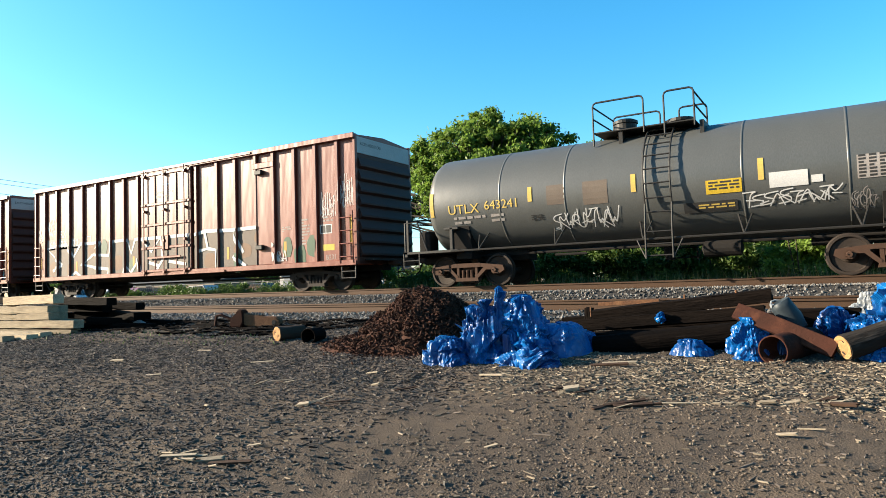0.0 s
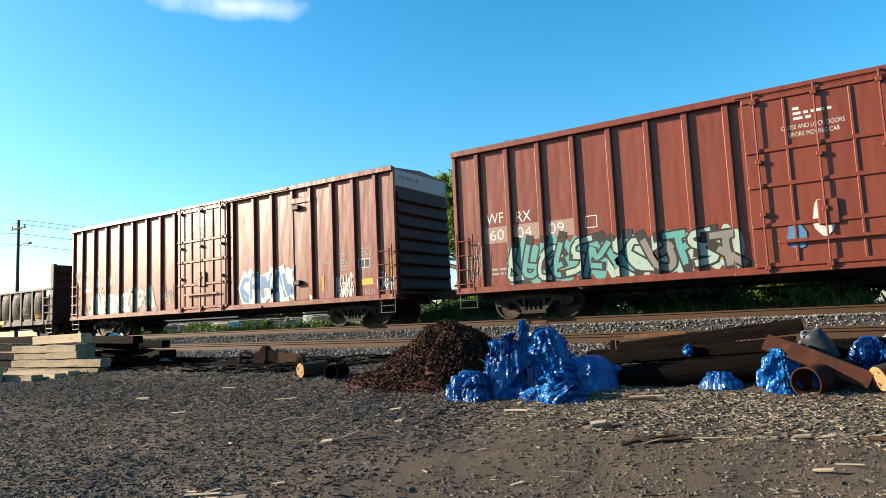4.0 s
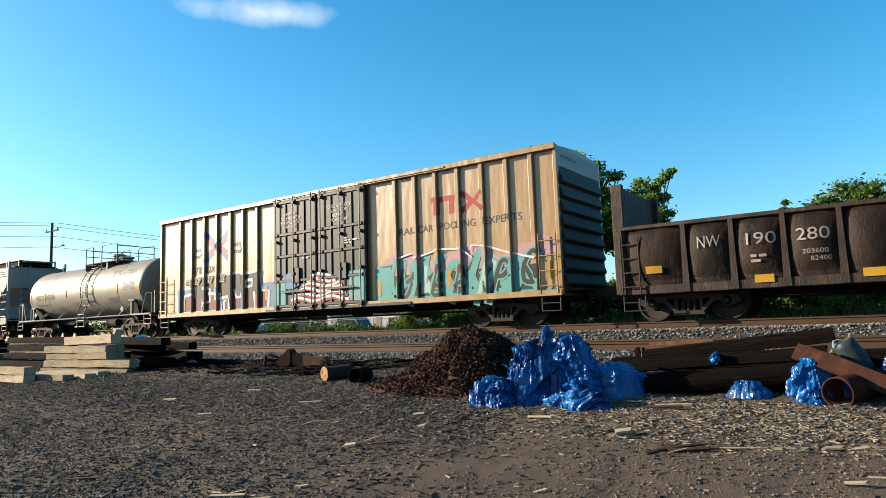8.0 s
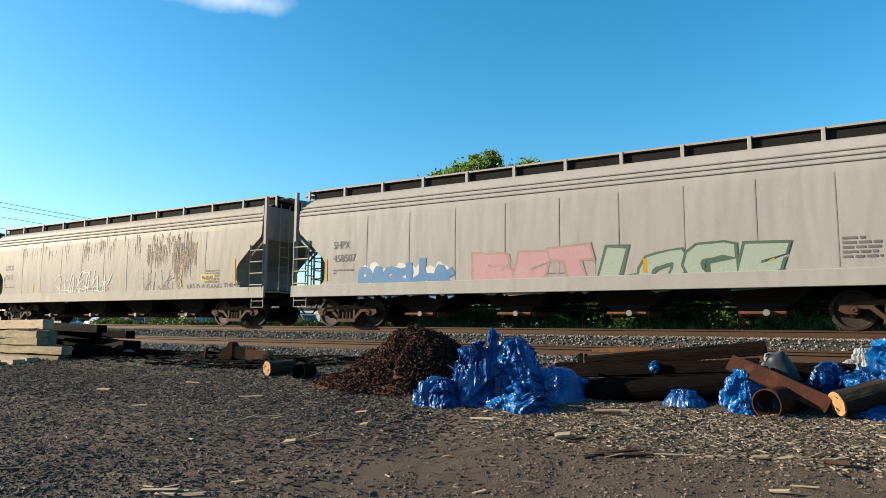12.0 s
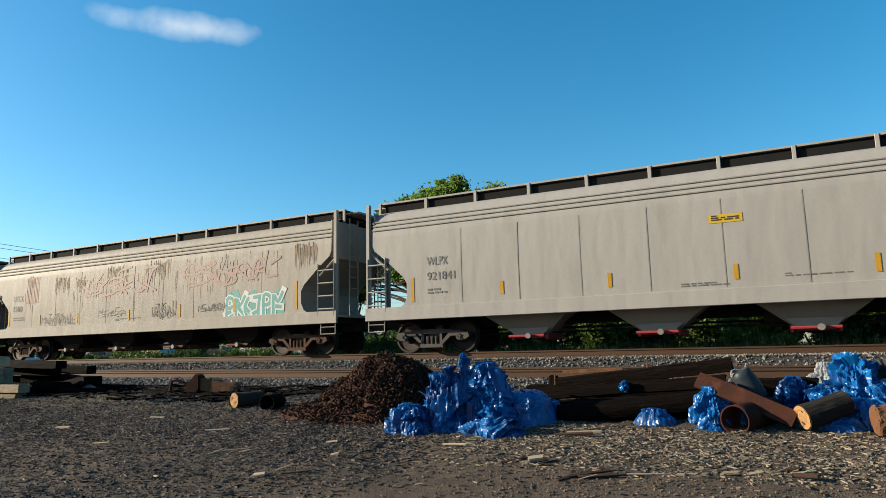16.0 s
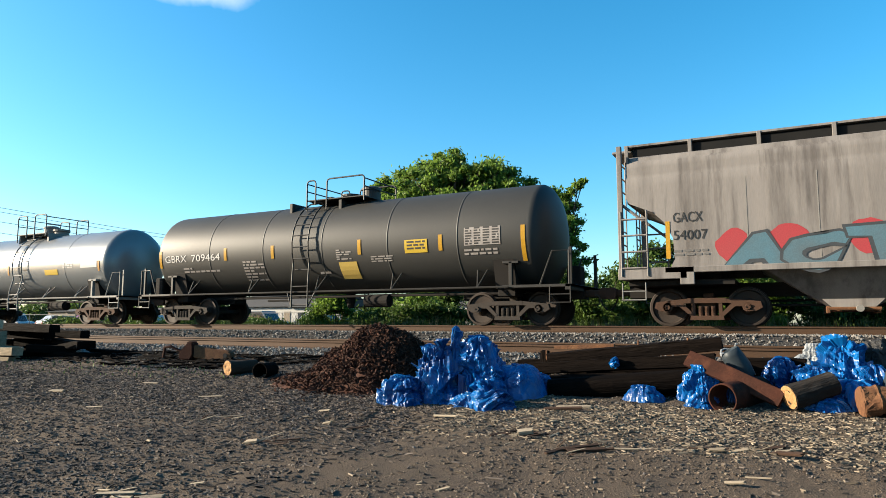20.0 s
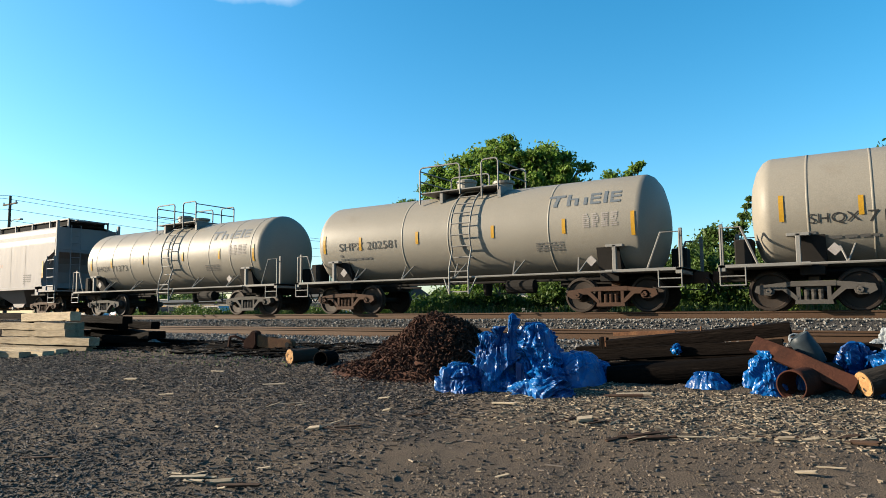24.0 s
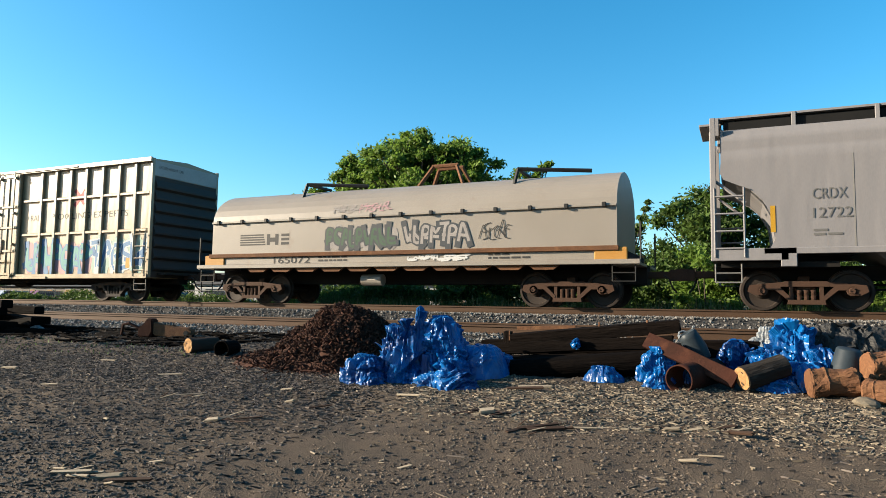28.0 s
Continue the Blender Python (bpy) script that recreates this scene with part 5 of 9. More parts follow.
# ---- gondola and coil car ----
def gondola(x0):
    half, z0, z1, P = 8.3, 0.7, 2.42, 1.45
    car = mover(thing("gondola_car", "black rusty gondola car with bulging side panels and end bulkheads", "gondola car", pose(x0, YC, RAIL), group="cars of the freight train"), x0)
    ribs = [-8.2] + [-6.63 + k * 1.092 for k in range(14)][:13] + [7.5]
    ribs = sorted(set(round(x, 2) for x in ribs))


    def bulge(u, v):
        return 0.2 * max(0.0, 1 - abs(2 * u - 1) ** 2.4) * max(0.0, math.sin(math.pi * min(1.0, 0.08 + 0.86 * v))) ** 0.6

    def gon_skin(x, z):
        for xa, xb in zip(ribs, ribs[1:]):
            if xa <= x <= xb:
                return -P - bulge((x - xa) / (xb - xa), (z - z0 - 0.2) / (z1 - z0 - 0.3)) - 0.022
        return -P - 0.05

    for s in (-1, 1):
        for xa, xb in zip(ribs, ribs[1:]):
            bm = bmesh.new()
            nu, nv = 14, 10
            g = [[bm.verts.new((xa + (xb - xa) * i / nu, s * (P + bulge(i / nu, j / nv) + 0.012 * noise.noise((xa + i * 0.6, j * 0.9, s))), z0 + 0.2 + (z1 - z0 - 0.3) * j / nv)) for i in range(nu + 1)] for j in range(nv + 1)]
            for j in range(nv):
                for i in range(nu):
                    bm.faces.new((g[j][i], g[j][i + 1], g[j + 1][i + 1], g[j + 1][i]))
            bmesh.ops.solidify(bm, geom=bm.faces[:], thickness=0.02)
            part("side_panel", bm, M["gondola"], car, smooth=True)
        for x in ribs:
            bm = bmesh.new()
            prism(bm, [(-0.08, z0), (0.08, z0), (0.05, z1 - 0.08), (-0.05, z1 - 0.08)], -0.07, 0.07)
            part("side_stake", bm, M["gondola"], car, at=pose(x, s * (P + 0.07), 0))
        part("top_chord", boxes((-half, half, s * (P + 0.04) - 0.09, s * (P + 0.04) + 0.09, z1 - 0.1, z1), bevel=0.015), M["gondola"], car)
        part("side_sill", boxes((-half, half, s * (P + 0.03) - 0.08, s * (P + 0.03) + 0.08, z0 - 0.02, z0 + 0.2), bevel=0.015), M["gondola"], car)
        for e in (-1, 1):
            part("ladder", ladder_bm(0.45, z0, z1 - 0.3, 4), M["gondola"], car, at=pose(e * (half - 0.35) - 0.22, s * (P + 0.18), 0))
            part("stirrup_step", cached("stirrup", stirrup_bm, M["steel_black"]), None, car, at=pose(e * (half - 0.36) - 0.27, s * 1.5, z0))
    part("floor", boxes((-half + 0.05, half - 0.05, -P, P, z0 + 0.1, z0 + 0.2)), M["gondola"], car)
    for e in (-1, 1):
        bm = boxes((half - 0.1, half, -P, P, z0, 3.5), bevel=0.01)
        for z in (1.0, 1.7, 2.4, 2.85, 3.2):
            box(bm, half, half + 0.09, -P, P, z - 0.07, z + 0.07, bevel=0.015)
        part("bulkhead", bm, M["gondola"], car, "tall ribbed end bulkhead", at=pose(0, 0, 0, 0, 0, 0 if e > 0 else 180))
        for s in (-1, 1):
            part("bulkhead_post", boxes((half - 0.22, half + 0.08, s * (P + 0.02) - 0.08, s * (P + 0.02) + 0.08, z0, 3.55), bevel=0.02), M["gondola"], car, at=pose(0, 0, 0, 0, 0, 0 if e > 0 else 180))
    part("centre_sill", boxes((-half, half, -0.25, 0.25, 0.55, z0 + 0.12)), M["under"], car)
    running_gear(car, half, (-6.75, 6.7), M["truck_black"], reach=0.7)
    sk = gon_skin
    paint(car, sk, "pale", lambda b: (lettering(b, "NW", -6.3, -5.78, 1.7, 1.98),), label="white stencilled letters", lift=0.014)
    paint(car, sk, "pale", lambda b: (lettering(b, "190", -5.22, -4.6, 1.68, 1.95), lettering(b, "280", -4.2, -3.55, 1.68, 1.95)), label="white stencilled number", lift=0.014)
    paint(car, sk, "pale", lambda b: (lettering(b, "203600", -4.1, -3.6, 1.38, 1.48), lettering(b, "82400", -3.95, -3.55, 1.22, 1.32), bars(b, -5.15, -4.8, 1.22, 1.45, 2, 3)), label="faded white weights", lift=0.014)
    paint(car, sk, "white", lambda b: [stroke(b, p, 0.02) for p in (((5.75, 1.22), (6.2, 1.22)), ((5.75, 1.5), (6.2, 1.5)), ((5.75, 1.22), (5.75, 1.5)), ((6.2, 1.22), (6.2, 1.5)), ((5.97, 1.22), (5.97, 1.5)))], label="white stencil frame", lift=0.016)
    for x, z, w in ((-7.36, 1.27, 0.4), (-4.91, 0.9, 0.4), (-2.82, 0.9, 0.4), (-0.7, 0.9, 0.4), (1.3, 0.9, 0.4), (3.5, 0.9, 0.45), (7.15, 1.1, 0.5)):
        paint(car, gon_skin if z > 1 else flat_skin(-1.57), "strip", lambda b: [quad(b, x - w / 2 + w * i / 5, x - w / 2 + w * (i + 1) / 5, z - 0.09, z + 0.09) for i in range(5)], name="reflector_strip", lift=0.02, label="yellow reflective strip")
    return car


def coil_car(x0):
    half = 7.0
    car = mover(thing("coil_car", "tan steel coil car under a long rounded cover with graffiti", "coil car", pose(x0, YC, RAIL), group="cars of the freight train"), x0)
    W, zb, zs, zt = 1.5, 1.5, 2.55, 3.6
    xa, xb = -6.45, 6.45
    prof = [(-W, zb), (-W, zs)] + [(-W * math.cos(a), zs + (zt - zs) * math.sin(a)) for a in [math.pi * k / 16 for k in range(1, 16)]] + [(W, zs), (W, zb)]
    bm = bmesh.new()
    xs = [xa + (xb - xa) * k / 10 for k in range(11)]
    rings = [[bm.verts.new((x, y, z)) for y, z in prof] for x in xs]
    for a, b in zip(rings, rings[1:]):
        for i in range(len(prof) - 1):
            bm.faces.new((a[i], a[i + 1], b[i + 1], b[i]))
    bm.faces.new(rings[0]), bm.faces.new(rings[-1][::-1])
    part("cover", bm, M["coil"], car, "tan rounded steel cover")
    for s in (-1, 1):
        part("cover_seam", boxes((xa, xb, s * (W + 0.03) - 0.035, s * (W + 0.03) + 0.035, zs - 0.03, zs + 0.03), bevel=0.01), M["coil"], car)
        part("cover_foot", boxes((xa - 0.05, xb + 0.05, s * (W + 0.04) - 0.05, s * (W + 0.04) + 0.05, zb - 0.08, zb + 0.04), bevel=0.01), M["scrap"], car)
        for k in range(14):
            x = xa + 0.3 + (xb - xa - 0.6) * k / 13
            part("cover_cleat", cached("cleat", lambda: boxes((-0.05, 0.05, -0.05, 0.05, -0.05, 0.07), bevel=0.01), M["steel_black"]), None, car, at=pose(x, s * (W + 0.06), zs))
        part("side_sill", boxes((-half, half, s * 1.53 - 0.06, s * 1.53 + 0.06, 1.08, 1.2), (-6.4, 6.4, s * 1.47 - 0.04, s * 1.47 + 0.04, 1.2, 1.42), bevel=0.01), M["coil"], car)
        for k in range(11):
            x = -4.6 + 9.2 * k / 10
            bm = bmesh.new()
            prism(bm, [(-0.42, 1.08), (0.42, 1.08), (0.25, 0.96), (-0.25, 0.96)], s * 1.45 - 0.05, s * 1.45 + 0.05)
            part("sill_gusset", bm, M["scrap"], car, at=pose(x, 0, 0))
        for e in (-1, 1):
            part("stirrup_step", cached("stirrup", stirrup_bm, M["steel_black"]), None, car, at=pose(e * (half - 0.4) - 0.27, s * 1.5, 1.08))
            part("end_railing", polyline([(e * half, s * 1.45, 1.15), (e * half, s * 1.45, 2.1)], 0.025), M["steel_black"], car)
            part("end_box", boxes((e * 6.3 - 0.4, e * 6.3 + 0.4, s * 1.5 - 0.05, s * 1.5 + 0.05, 1.16, 1.5), bevel=0.02), M["sp_orange"], car, "faded orange painted end panel")
    for e in (-1, 1):
        part("end_platform", boxes((half - 0.7, half, -1.5, 1.5, 1.06, 1.12)), M["coil"], car, at=pose(0, 0, 0, 0, 0, 0 if e > 0 else 180))
        x = 3.7 if e > 0 else -3.25
        part("lifting_arm", rods([((x - 0.1, -1.05, 3.05), (x + 0.0, -0.85, 3.75)), ((x, -0.85, 3.75), (x - 0.1, 0.6, 3.8)), ((x, -0.85, 3.75), (x + 1.9, -0.3, 3.68))], 0.055), M["steel_black"], car)
    part("lifting_frame", rods([((0.45, -0.5, 3.45), (0.85, -0.2, 4.15)), ((1.95, -0.5, 3.45), (1.6, -0.2, 4.15)), ((0.45, 0.5, 3.45), (0.85, 0.2, 4.15)), ((1.95, 0.5, 3.45), (1.6, 0.2, 4.15)), ((0.8, -0.2, 4.15), (1.65, -0.2, 4.15)), ((0.8, 0.2, 4.15), (1.65, 0.2, 4.15))], 0.06), M["scrap"], car, "rusty lifting frame on top of the cover")
    part("deck", boxes((-half + 0.3, half - 0.3, -1.4, 1.4, 1.12, 1.4)), M["under"], car)
    part("centre_sill", boxes((-half, half, -0.3, 0.3, 0.62, 1.12)), M["under"], car)
    bm = bmesh.new()
    lathe(bm, [(-0.36, 0.05), (-0.34, 0.17), (0.34, 0.17), (0.36, 0.05)], n=14, centre=(-0.7, -1.0, 0.72))
    part("air_reservoir", bm, M["coil"], car)
    running_gear(car, half, (-5.15, 5.1), M["truck_rust"], reach=0.7, brake=False)
    sk = flat_skin(-1.5)
    paint(car, sk, "ink", lambda b: [quad(b, -5.3, -4.3 - 0.02 * k, 1.8 + 0.075 * k, 1.845 + 0.075 * k) for k in range(5)] + [quad(b, -4.25, -4.13, 1.8, 2.14), quad(b, -3.93, -3.81, 1.8, 2.14), quad(b, -4.13, -3.93, 1.9, 2.03), quad(b, -3.7, -3.4, 1.8, 1.88), quad(b, -3.7, -3.4, 1.93, 2.01), quad(b, -3.7, -3.4, 2.06, 2.14)], name="emblem", label="black striped emblem")
    paint(car, flat_skin(-1.515), "ink", lambda b: (lettering(b, "165072", -3.95, -2.6, 1.22, 1.42), bars(b, -2.3, -1.3, 1.22, 1.42, 2, 8), bars(b, 3.1, 4.3, 1.22, 1.4, 2, 3)), label="black stencilled number")
    return car


# ---- the train, front to rear ----
car_a, skin_a = tank_car(-4.12, "weathered grey tank car with yellow lettering and white graffiti", "tank_grey", 7.17, 1.46, 2.44, "truck_rust", "steel_black", rings=(-3.9, -2.0, 0.1, 2.3, 4.4), trucks=(-5.2, 5.2), dome_x=0.4, dome_dx=-1.1, man_dx=0.35, dome_mat="steel_black", cages=((-1.7, -0.38), (0.13, 0.85)))
box_a = red_boxcar(-22.27, ("60", "03", "22"), "rust-red boxcar with large black, white and tan graffiti")
box_b = red_boxcar(-43.19, ("60", "04", "09"), "rust-red boxcar with teal graffiti and white bubble letters")
box_c = red_boxcar(-64.03, ("60", "03", "93"), "rust-red boxcar with blue and white graffiti")
gon = gondola(-83.4)
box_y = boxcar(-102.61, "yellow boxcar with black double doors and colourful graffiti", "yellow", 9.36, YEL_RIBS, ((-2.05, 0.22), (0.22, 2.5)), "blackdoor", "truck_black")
tank_b, skin_b = tank_car(-119.15, "tan tank car with slate lettering and a pale data panel", "tank_tan", 6.37, 1.36, 2.33, "truck_rust", "steel_grey", rings=(-3.2, 0.2, 3.4), dome_x=0.6, dome_dx=0.5, man_dx=1.2, cages=((-0.9, -0.2), (0.6, 2.0)))
hop_a, hskin_a = hopper(-136.02, "light grey covered hopper car with pink and mint graffiti", "hopper", 9.36)
hop_b, hskin_b = hopper(-155.83, "tan-grey covered hopper car with rust stains and outline graffiti", "hopper_tan", 9.22)
hop_c, hskin_c = hopper(-176.22, "clean cream-grey covered hopper car", "hopper", 9.96, truck_mat="truck_grey", bays=4, bays_mat="hopper", gate_mat="sp_red")
hop_d, hskin_d = hopper(-196.6, "tan covered hopper car with faded red and teal graffiti", "hopper_tan", 9.36)
hop_e, hskin_e = hopper(-215.78, "soot-streaked grey covered hopper car with red, teal and orange graffiti", "hopper_dirty", 8.65, kind="three", bays=3, bays_mat="hopper_dirty")
tank_c, skin_c = tank_car(-233.78, "black tank car with white lettering and yellow reflectors", "tank_black", 8.12, 1.5, 2.5, "truck_black", "steel_black", rings=(-4.6, -2.2, 0.2, 2.6, 4.9), dome_x=-0.55, dome_dx=1.6, man_dx=0.8, cage=0.7, cages=((-0.3, 0.05), (0.5, 1.95)))
tank_d, skin_d = tank_car(-249.66, "silver-grey tank car with white lettering", "tank_silver", 6.67, 1.4, 2.4, "truck_rust", "steel_grey", rings=(-3.0, 0.1, 3.2), dome_x=0.2, dome_dx=-0.2, man_dx=0.5, dome_mat="steel_grey", cages=((-1.1, -0.45), (0.1, 0.9)))
tank_e, skin_e = tank_car(-263.81, "tan tank car with banded shell and a yellow streak", "tank_tan", 6.52, 1.37, 2.33, "truck_grey", "steel_grey", rings=(-4.63, -3.4, -2.2, 0.9, 2.1, 3.2, 4.3), dome_x=-0.5, dome_dx=1.6, man_dx=0.3, cages=((-0.9, -0.3), (0.35, 2.2)))
tank_f, skin_f = tank_car(-277.52, "tan tank car with slate lettering", "tank_tan", 6.38, 1.36, 2.33, "truck_rust", "steel_grey", rings=(-1.97, -0.3, 2.9), dome_x=0.2, dome_dx=-0.6, man_dx=0.7, cages=((-1.75, -0.3), (0.45, 1.0)))
tank_g, skin_g = tank_car(-291.31, "tan tank car with banded shell and faded slate lettering", "tank_tan", 6.53, 1.37, 2.33, "truck_grey", "steel_grey", rings=(-4.75, -3.55, -2.3, -1.05, 1.5, 2.75, 3.95, 5.05), dome_x=0.35, dome_dx=-0.85, man_dx=0.2, cages=((-1.45, -0.3), (0.25, 1.05)))
hop_f, hskin_f = hopper(-307.43, "light grey covered hopper car with three bays", "hopper_blue", 8.38, kind="three", bays=3, bays_mat="hopper_blue", truck_mat="truck_rust")
coil = coil_car(-324.39)
box_z = boxcar(-342.95, "faded yellow boxcar with colourful graffiti", "yellow_faded", 9.36, YEL_RIBS, ((-2.05, 0.22), (0.22, 2.5)), "yellow_faded", "truck_black", belts=(2.45, 3.75))
box_w = boxcar(-363.4, "faded yellow boxcar at the tail of the view", "yellow_faded", 9.36, YEL_RIBS, ((-2.05, 0.22), (0.22, 2.5)), "yellow_faded", "truck_black", belts=(2.45, 3.75))


# ---- lettering, notices and graffiti on the cars ----
READABLE = ("ACTON", "RUCKZ", "BET", "LOGE")


def wild(car, skin, n, x0, x1, z0, z1, fills, line, seed, shear=0.0, lift=0.004, **kw):
    """Interlocked sprayed forms with fat outlines: each one lies a little over its neighbour."""
    r = random.Random(seed)
    n = n + 1 + n // 3
    w, h = (x1 - x0) / n, z1 - z0
    fat = min(0.3 * w, 0.3 * h)
    forms = []
    for k in range(n):
        cx, q = x0 + w * k, r.uniform(-0.08, 0.08) * h
        lean = shear * h + r.uniform(-0.12, 0.12) * w
        strokes = []
        for pts in (r.choice(LETTERS), r.choice(BARS)):
            pts = [(cx + (u * 1.35 - 0.18) * w + lean * (v - 0.5), z0 + 0.12 * h + v * 0.76 * h + q) for u, v in pts]
            fine = []
            for (ax, az), (bx, bz) in zip(pts, pts[1:]):
                fine += [(ax + (bx - ax) * i / 3, az + (bz - az) * i / 3) for i in range(3)]
            fine.append(pts[-1])
            fine = [fine[0]] + [((p[0] + 2 * c[0] + d[0]) / 4, (p[1] + 2 * c[1] + d[1]) / 4) for p, c, d in zip(fine, fine[1:], fine[2:])] + [fine[-1]]
            strokes.append(fine)
        forms.append(strokes)
    rim = max(0.05, 0.28 * fat)
    paint(car, skin, line, lambda b: [stroke(b, [(2 * s[0][0] - s[1][0], 2 * s[0][1] - s[1][1])] + s + [(2 * s[-1][0] - s[-2][0], 2 * s[-1][1] - s[-2][1])], fat + rim * 2, 0.0008 * k, 0.00001) for k, f in enumerate(forms) for s in f], name="graffiti", lift=lift + 0.004, **kw)
    for i, col in enumerate(fills):
        paint(car, skin, col, lambda b: [stroke(b, s, fat, 0.0008 * k, 0.00001) for k, f in enumerate(forms) if k % len(fills) == i for s in f], name="graffiti", lift=lift + 0.0044, **kw)


def sprayed(car, words, x0, x1, z0, z1, fill, line, skin=BOX_SKIN, ribs=(), back=None, shear=0.0, wave=0.06, fat=0.05, lift=0.004):
    """A piece of graffiti in two colours, with a cloud of a third behind it."""
    kw = dict(ribs=ribs, rib_w=0.06, rib_y=-1.587) if ribs else {}
    if back:
        w = (x1 - x0)
        paint(car, skin, back, lambda b: [blob(b, x0 + w * (k + 0.5) / 9, (z0 + z1) / 2 + 0.06 * math.sin(k * 2.3), w * 0.09, (z1 - z0) * (0.5 + 0.08 * math.sin(k * 1.7)), seed=k) for k in range(9)], name="graffiti", lift=lift, **kw)
    if words in READABLE:
        n = len(words)
        w = (x1 - x0) / n
        for k, c in enumerate(words):
            a, b2, up = x0 + w * (k - 0.05), x0 + w * (k + 1.05), 0.05 * (-1) ** k
            paint(car, skin, line, lambda b: lettering(b, c, a - 0.06, b2 + 0.06, z0 + up - 0.06, z1 + up + 0.06, fat=0.13, shear=shear + 0.25 * math.sin(k * 2.1), wave=0.07), name="graffiti", lift=lift + 0.004 + 0.002 * k, **kw)
            paint(car, skin, fill, lambda b: lettering(b, c, a + 0.01, b2 - 0.01, z0 + up + 0.0, z1 + up - 0.0, fat=0.07, shear=shear + 0.25 * math.sin(k * 2.1), wave=0.07), name="graffiti", lift=lift + 0.005 + 0.002 * k, **kw)
    else:
        wild(car, skin, words, x0, x1, z0, z1, fill if isinstance(fill, tuple) else (fill,), line, words * 7 + int(x0 * 10), shear, lift, **kw)


def tagging(car, skin, mat, x0, x1, z0, z1, seed, w=0.03, loops=5, lift=0.006, ribs=()):
    kw = dict(ribs=ribs, rib_w=0.06, rib_y=-1.587) if ribs else {}
    paint(car, skin, mat, lambda b: scribble(b, x0, x1, z0, z1, seed, w, loops), name="graffiti", lift=lift, **kw)


def data_panel(car, skin, x0, x1, z0, z1, seed, frame_mat="pale", fill=None, lift=0.012):
    if fill:
        paint(car, skin, fill, lambda b: quad_rows(b, x0, x1, z0, z1), name="data_panel", lift=lift - 0.003)
    paint(car, skin, frame_mat, lambda b: [bars(b, x0 + 0.03 + (x1 - x0) * k / 4, x0 + (x1 - x0) * (k + 0.85) / 4, z0, z1, 7, seed + k, 0.4) for k in range(4)], lift=lift, label="table of small print")


def quad_rows(b, x0, x1, z0, z1, n=4):
    for i in range(n):
        quad(b, x0, x1, z0 + (z1 - z0) * i / n, z0 + (z1 - z0) * (i + 1) / n)


# grey tank car at the head
paint(car_a, skin_a, "gold", lambda b: (lettering(b, "UTLX", -5.54, -4.55, 2.08, 2.34), lettering(b, "643241", -4.37, -3.38, 2.14, 2.38)), lift=0.014, label="yellow stencilled reporting mark")
paint(car_a, skin_a, "pale", lambda b: (bars(b, -5.4, -4.3, 1.74, 2.0, 2, 1), bars(b, -4.2, -3.8, 1.74, 2.0, 2, 2)), lift=0.012)
paint(car_a, skin_a, "decal_yellow", lambda b: quad_rows(b, 1.5, 2.28, 2.0, 2.32), lift=0.014, name="notice_plate", label="yellow emergency notice sheet")
paint(car_a, skin_a, "ink", lambda b: (bars(b, 1.56, 2.22, 2.06, 2.28, 3, 5), quad_rows(b, 0.96, 2.16, 1.6, 1.84)), lift=0.018, name="notice_plate", label="black notice sheet")
paint(car_a, skin_a, "gold", lambda b: bars(b, 1.3, 2.1, 1.66, 1.78, 2, 6), lift=0.022)
paint(car_a, skin_a, "white", lambda b: (quad_rows(b, 2.85, 3.62, 2.02, 2.36), quad_rows(b, 3.68, 3.9, 2.06, 2.22)), lift=0.014, name="notice_plate", label="blank white patch")
paint(car_a, skin_a, "ink", lambda b: (bars(b, -3.0, -2.65, 1.72, 1.88, 3, 9),), lift=0.014)
for _x, _z, _h in ((-6.1, 2.4, 0.7), (-2.98, 2.44, 0.4), (-0.19, 2.45, 0.45), (2.69, 2.47, 0.5)):
    paint(car_a, skin_a, "gold", lambda b: [quad(b, _x - 0.06, _x + 0.06, _z - _h / 2 + _h * i / 4, _z - _h / 2 + _h * (i + 1) / 4) for i in range(4)], lift=0.013, name="reflector_strip", label="faded yellow strip")
paint(car_a, skin_a, "sp_drab", lambda b: (quad_rows(b, -2.5, -2.0, 2.1, 2.62), quad_rows(b, -1.5, -0.85, 2.02, 2.62)), lift=0.006, name="paint_patch", label="brown touched-up paint patch")
tagging(car_a, skin_a, "white", -2.4, -0.7, 1.45, 1.9, 3, 0.035, 6, 0.014)
tagging(car_a, skin_a, "white", 2.3, 4.2, 1.65, 2.0, 7, 0.035, 6, 0.016)
tagging(car_a, skin_a, "pale", 4.4, 4.85, 1.45, 1.85, 8, 0.02, 5, 0.014)
data_panel(car_a, skin_a, 4.54, 5.3, 2.05, 2.55, 4, "ink", "pale", 0.016)

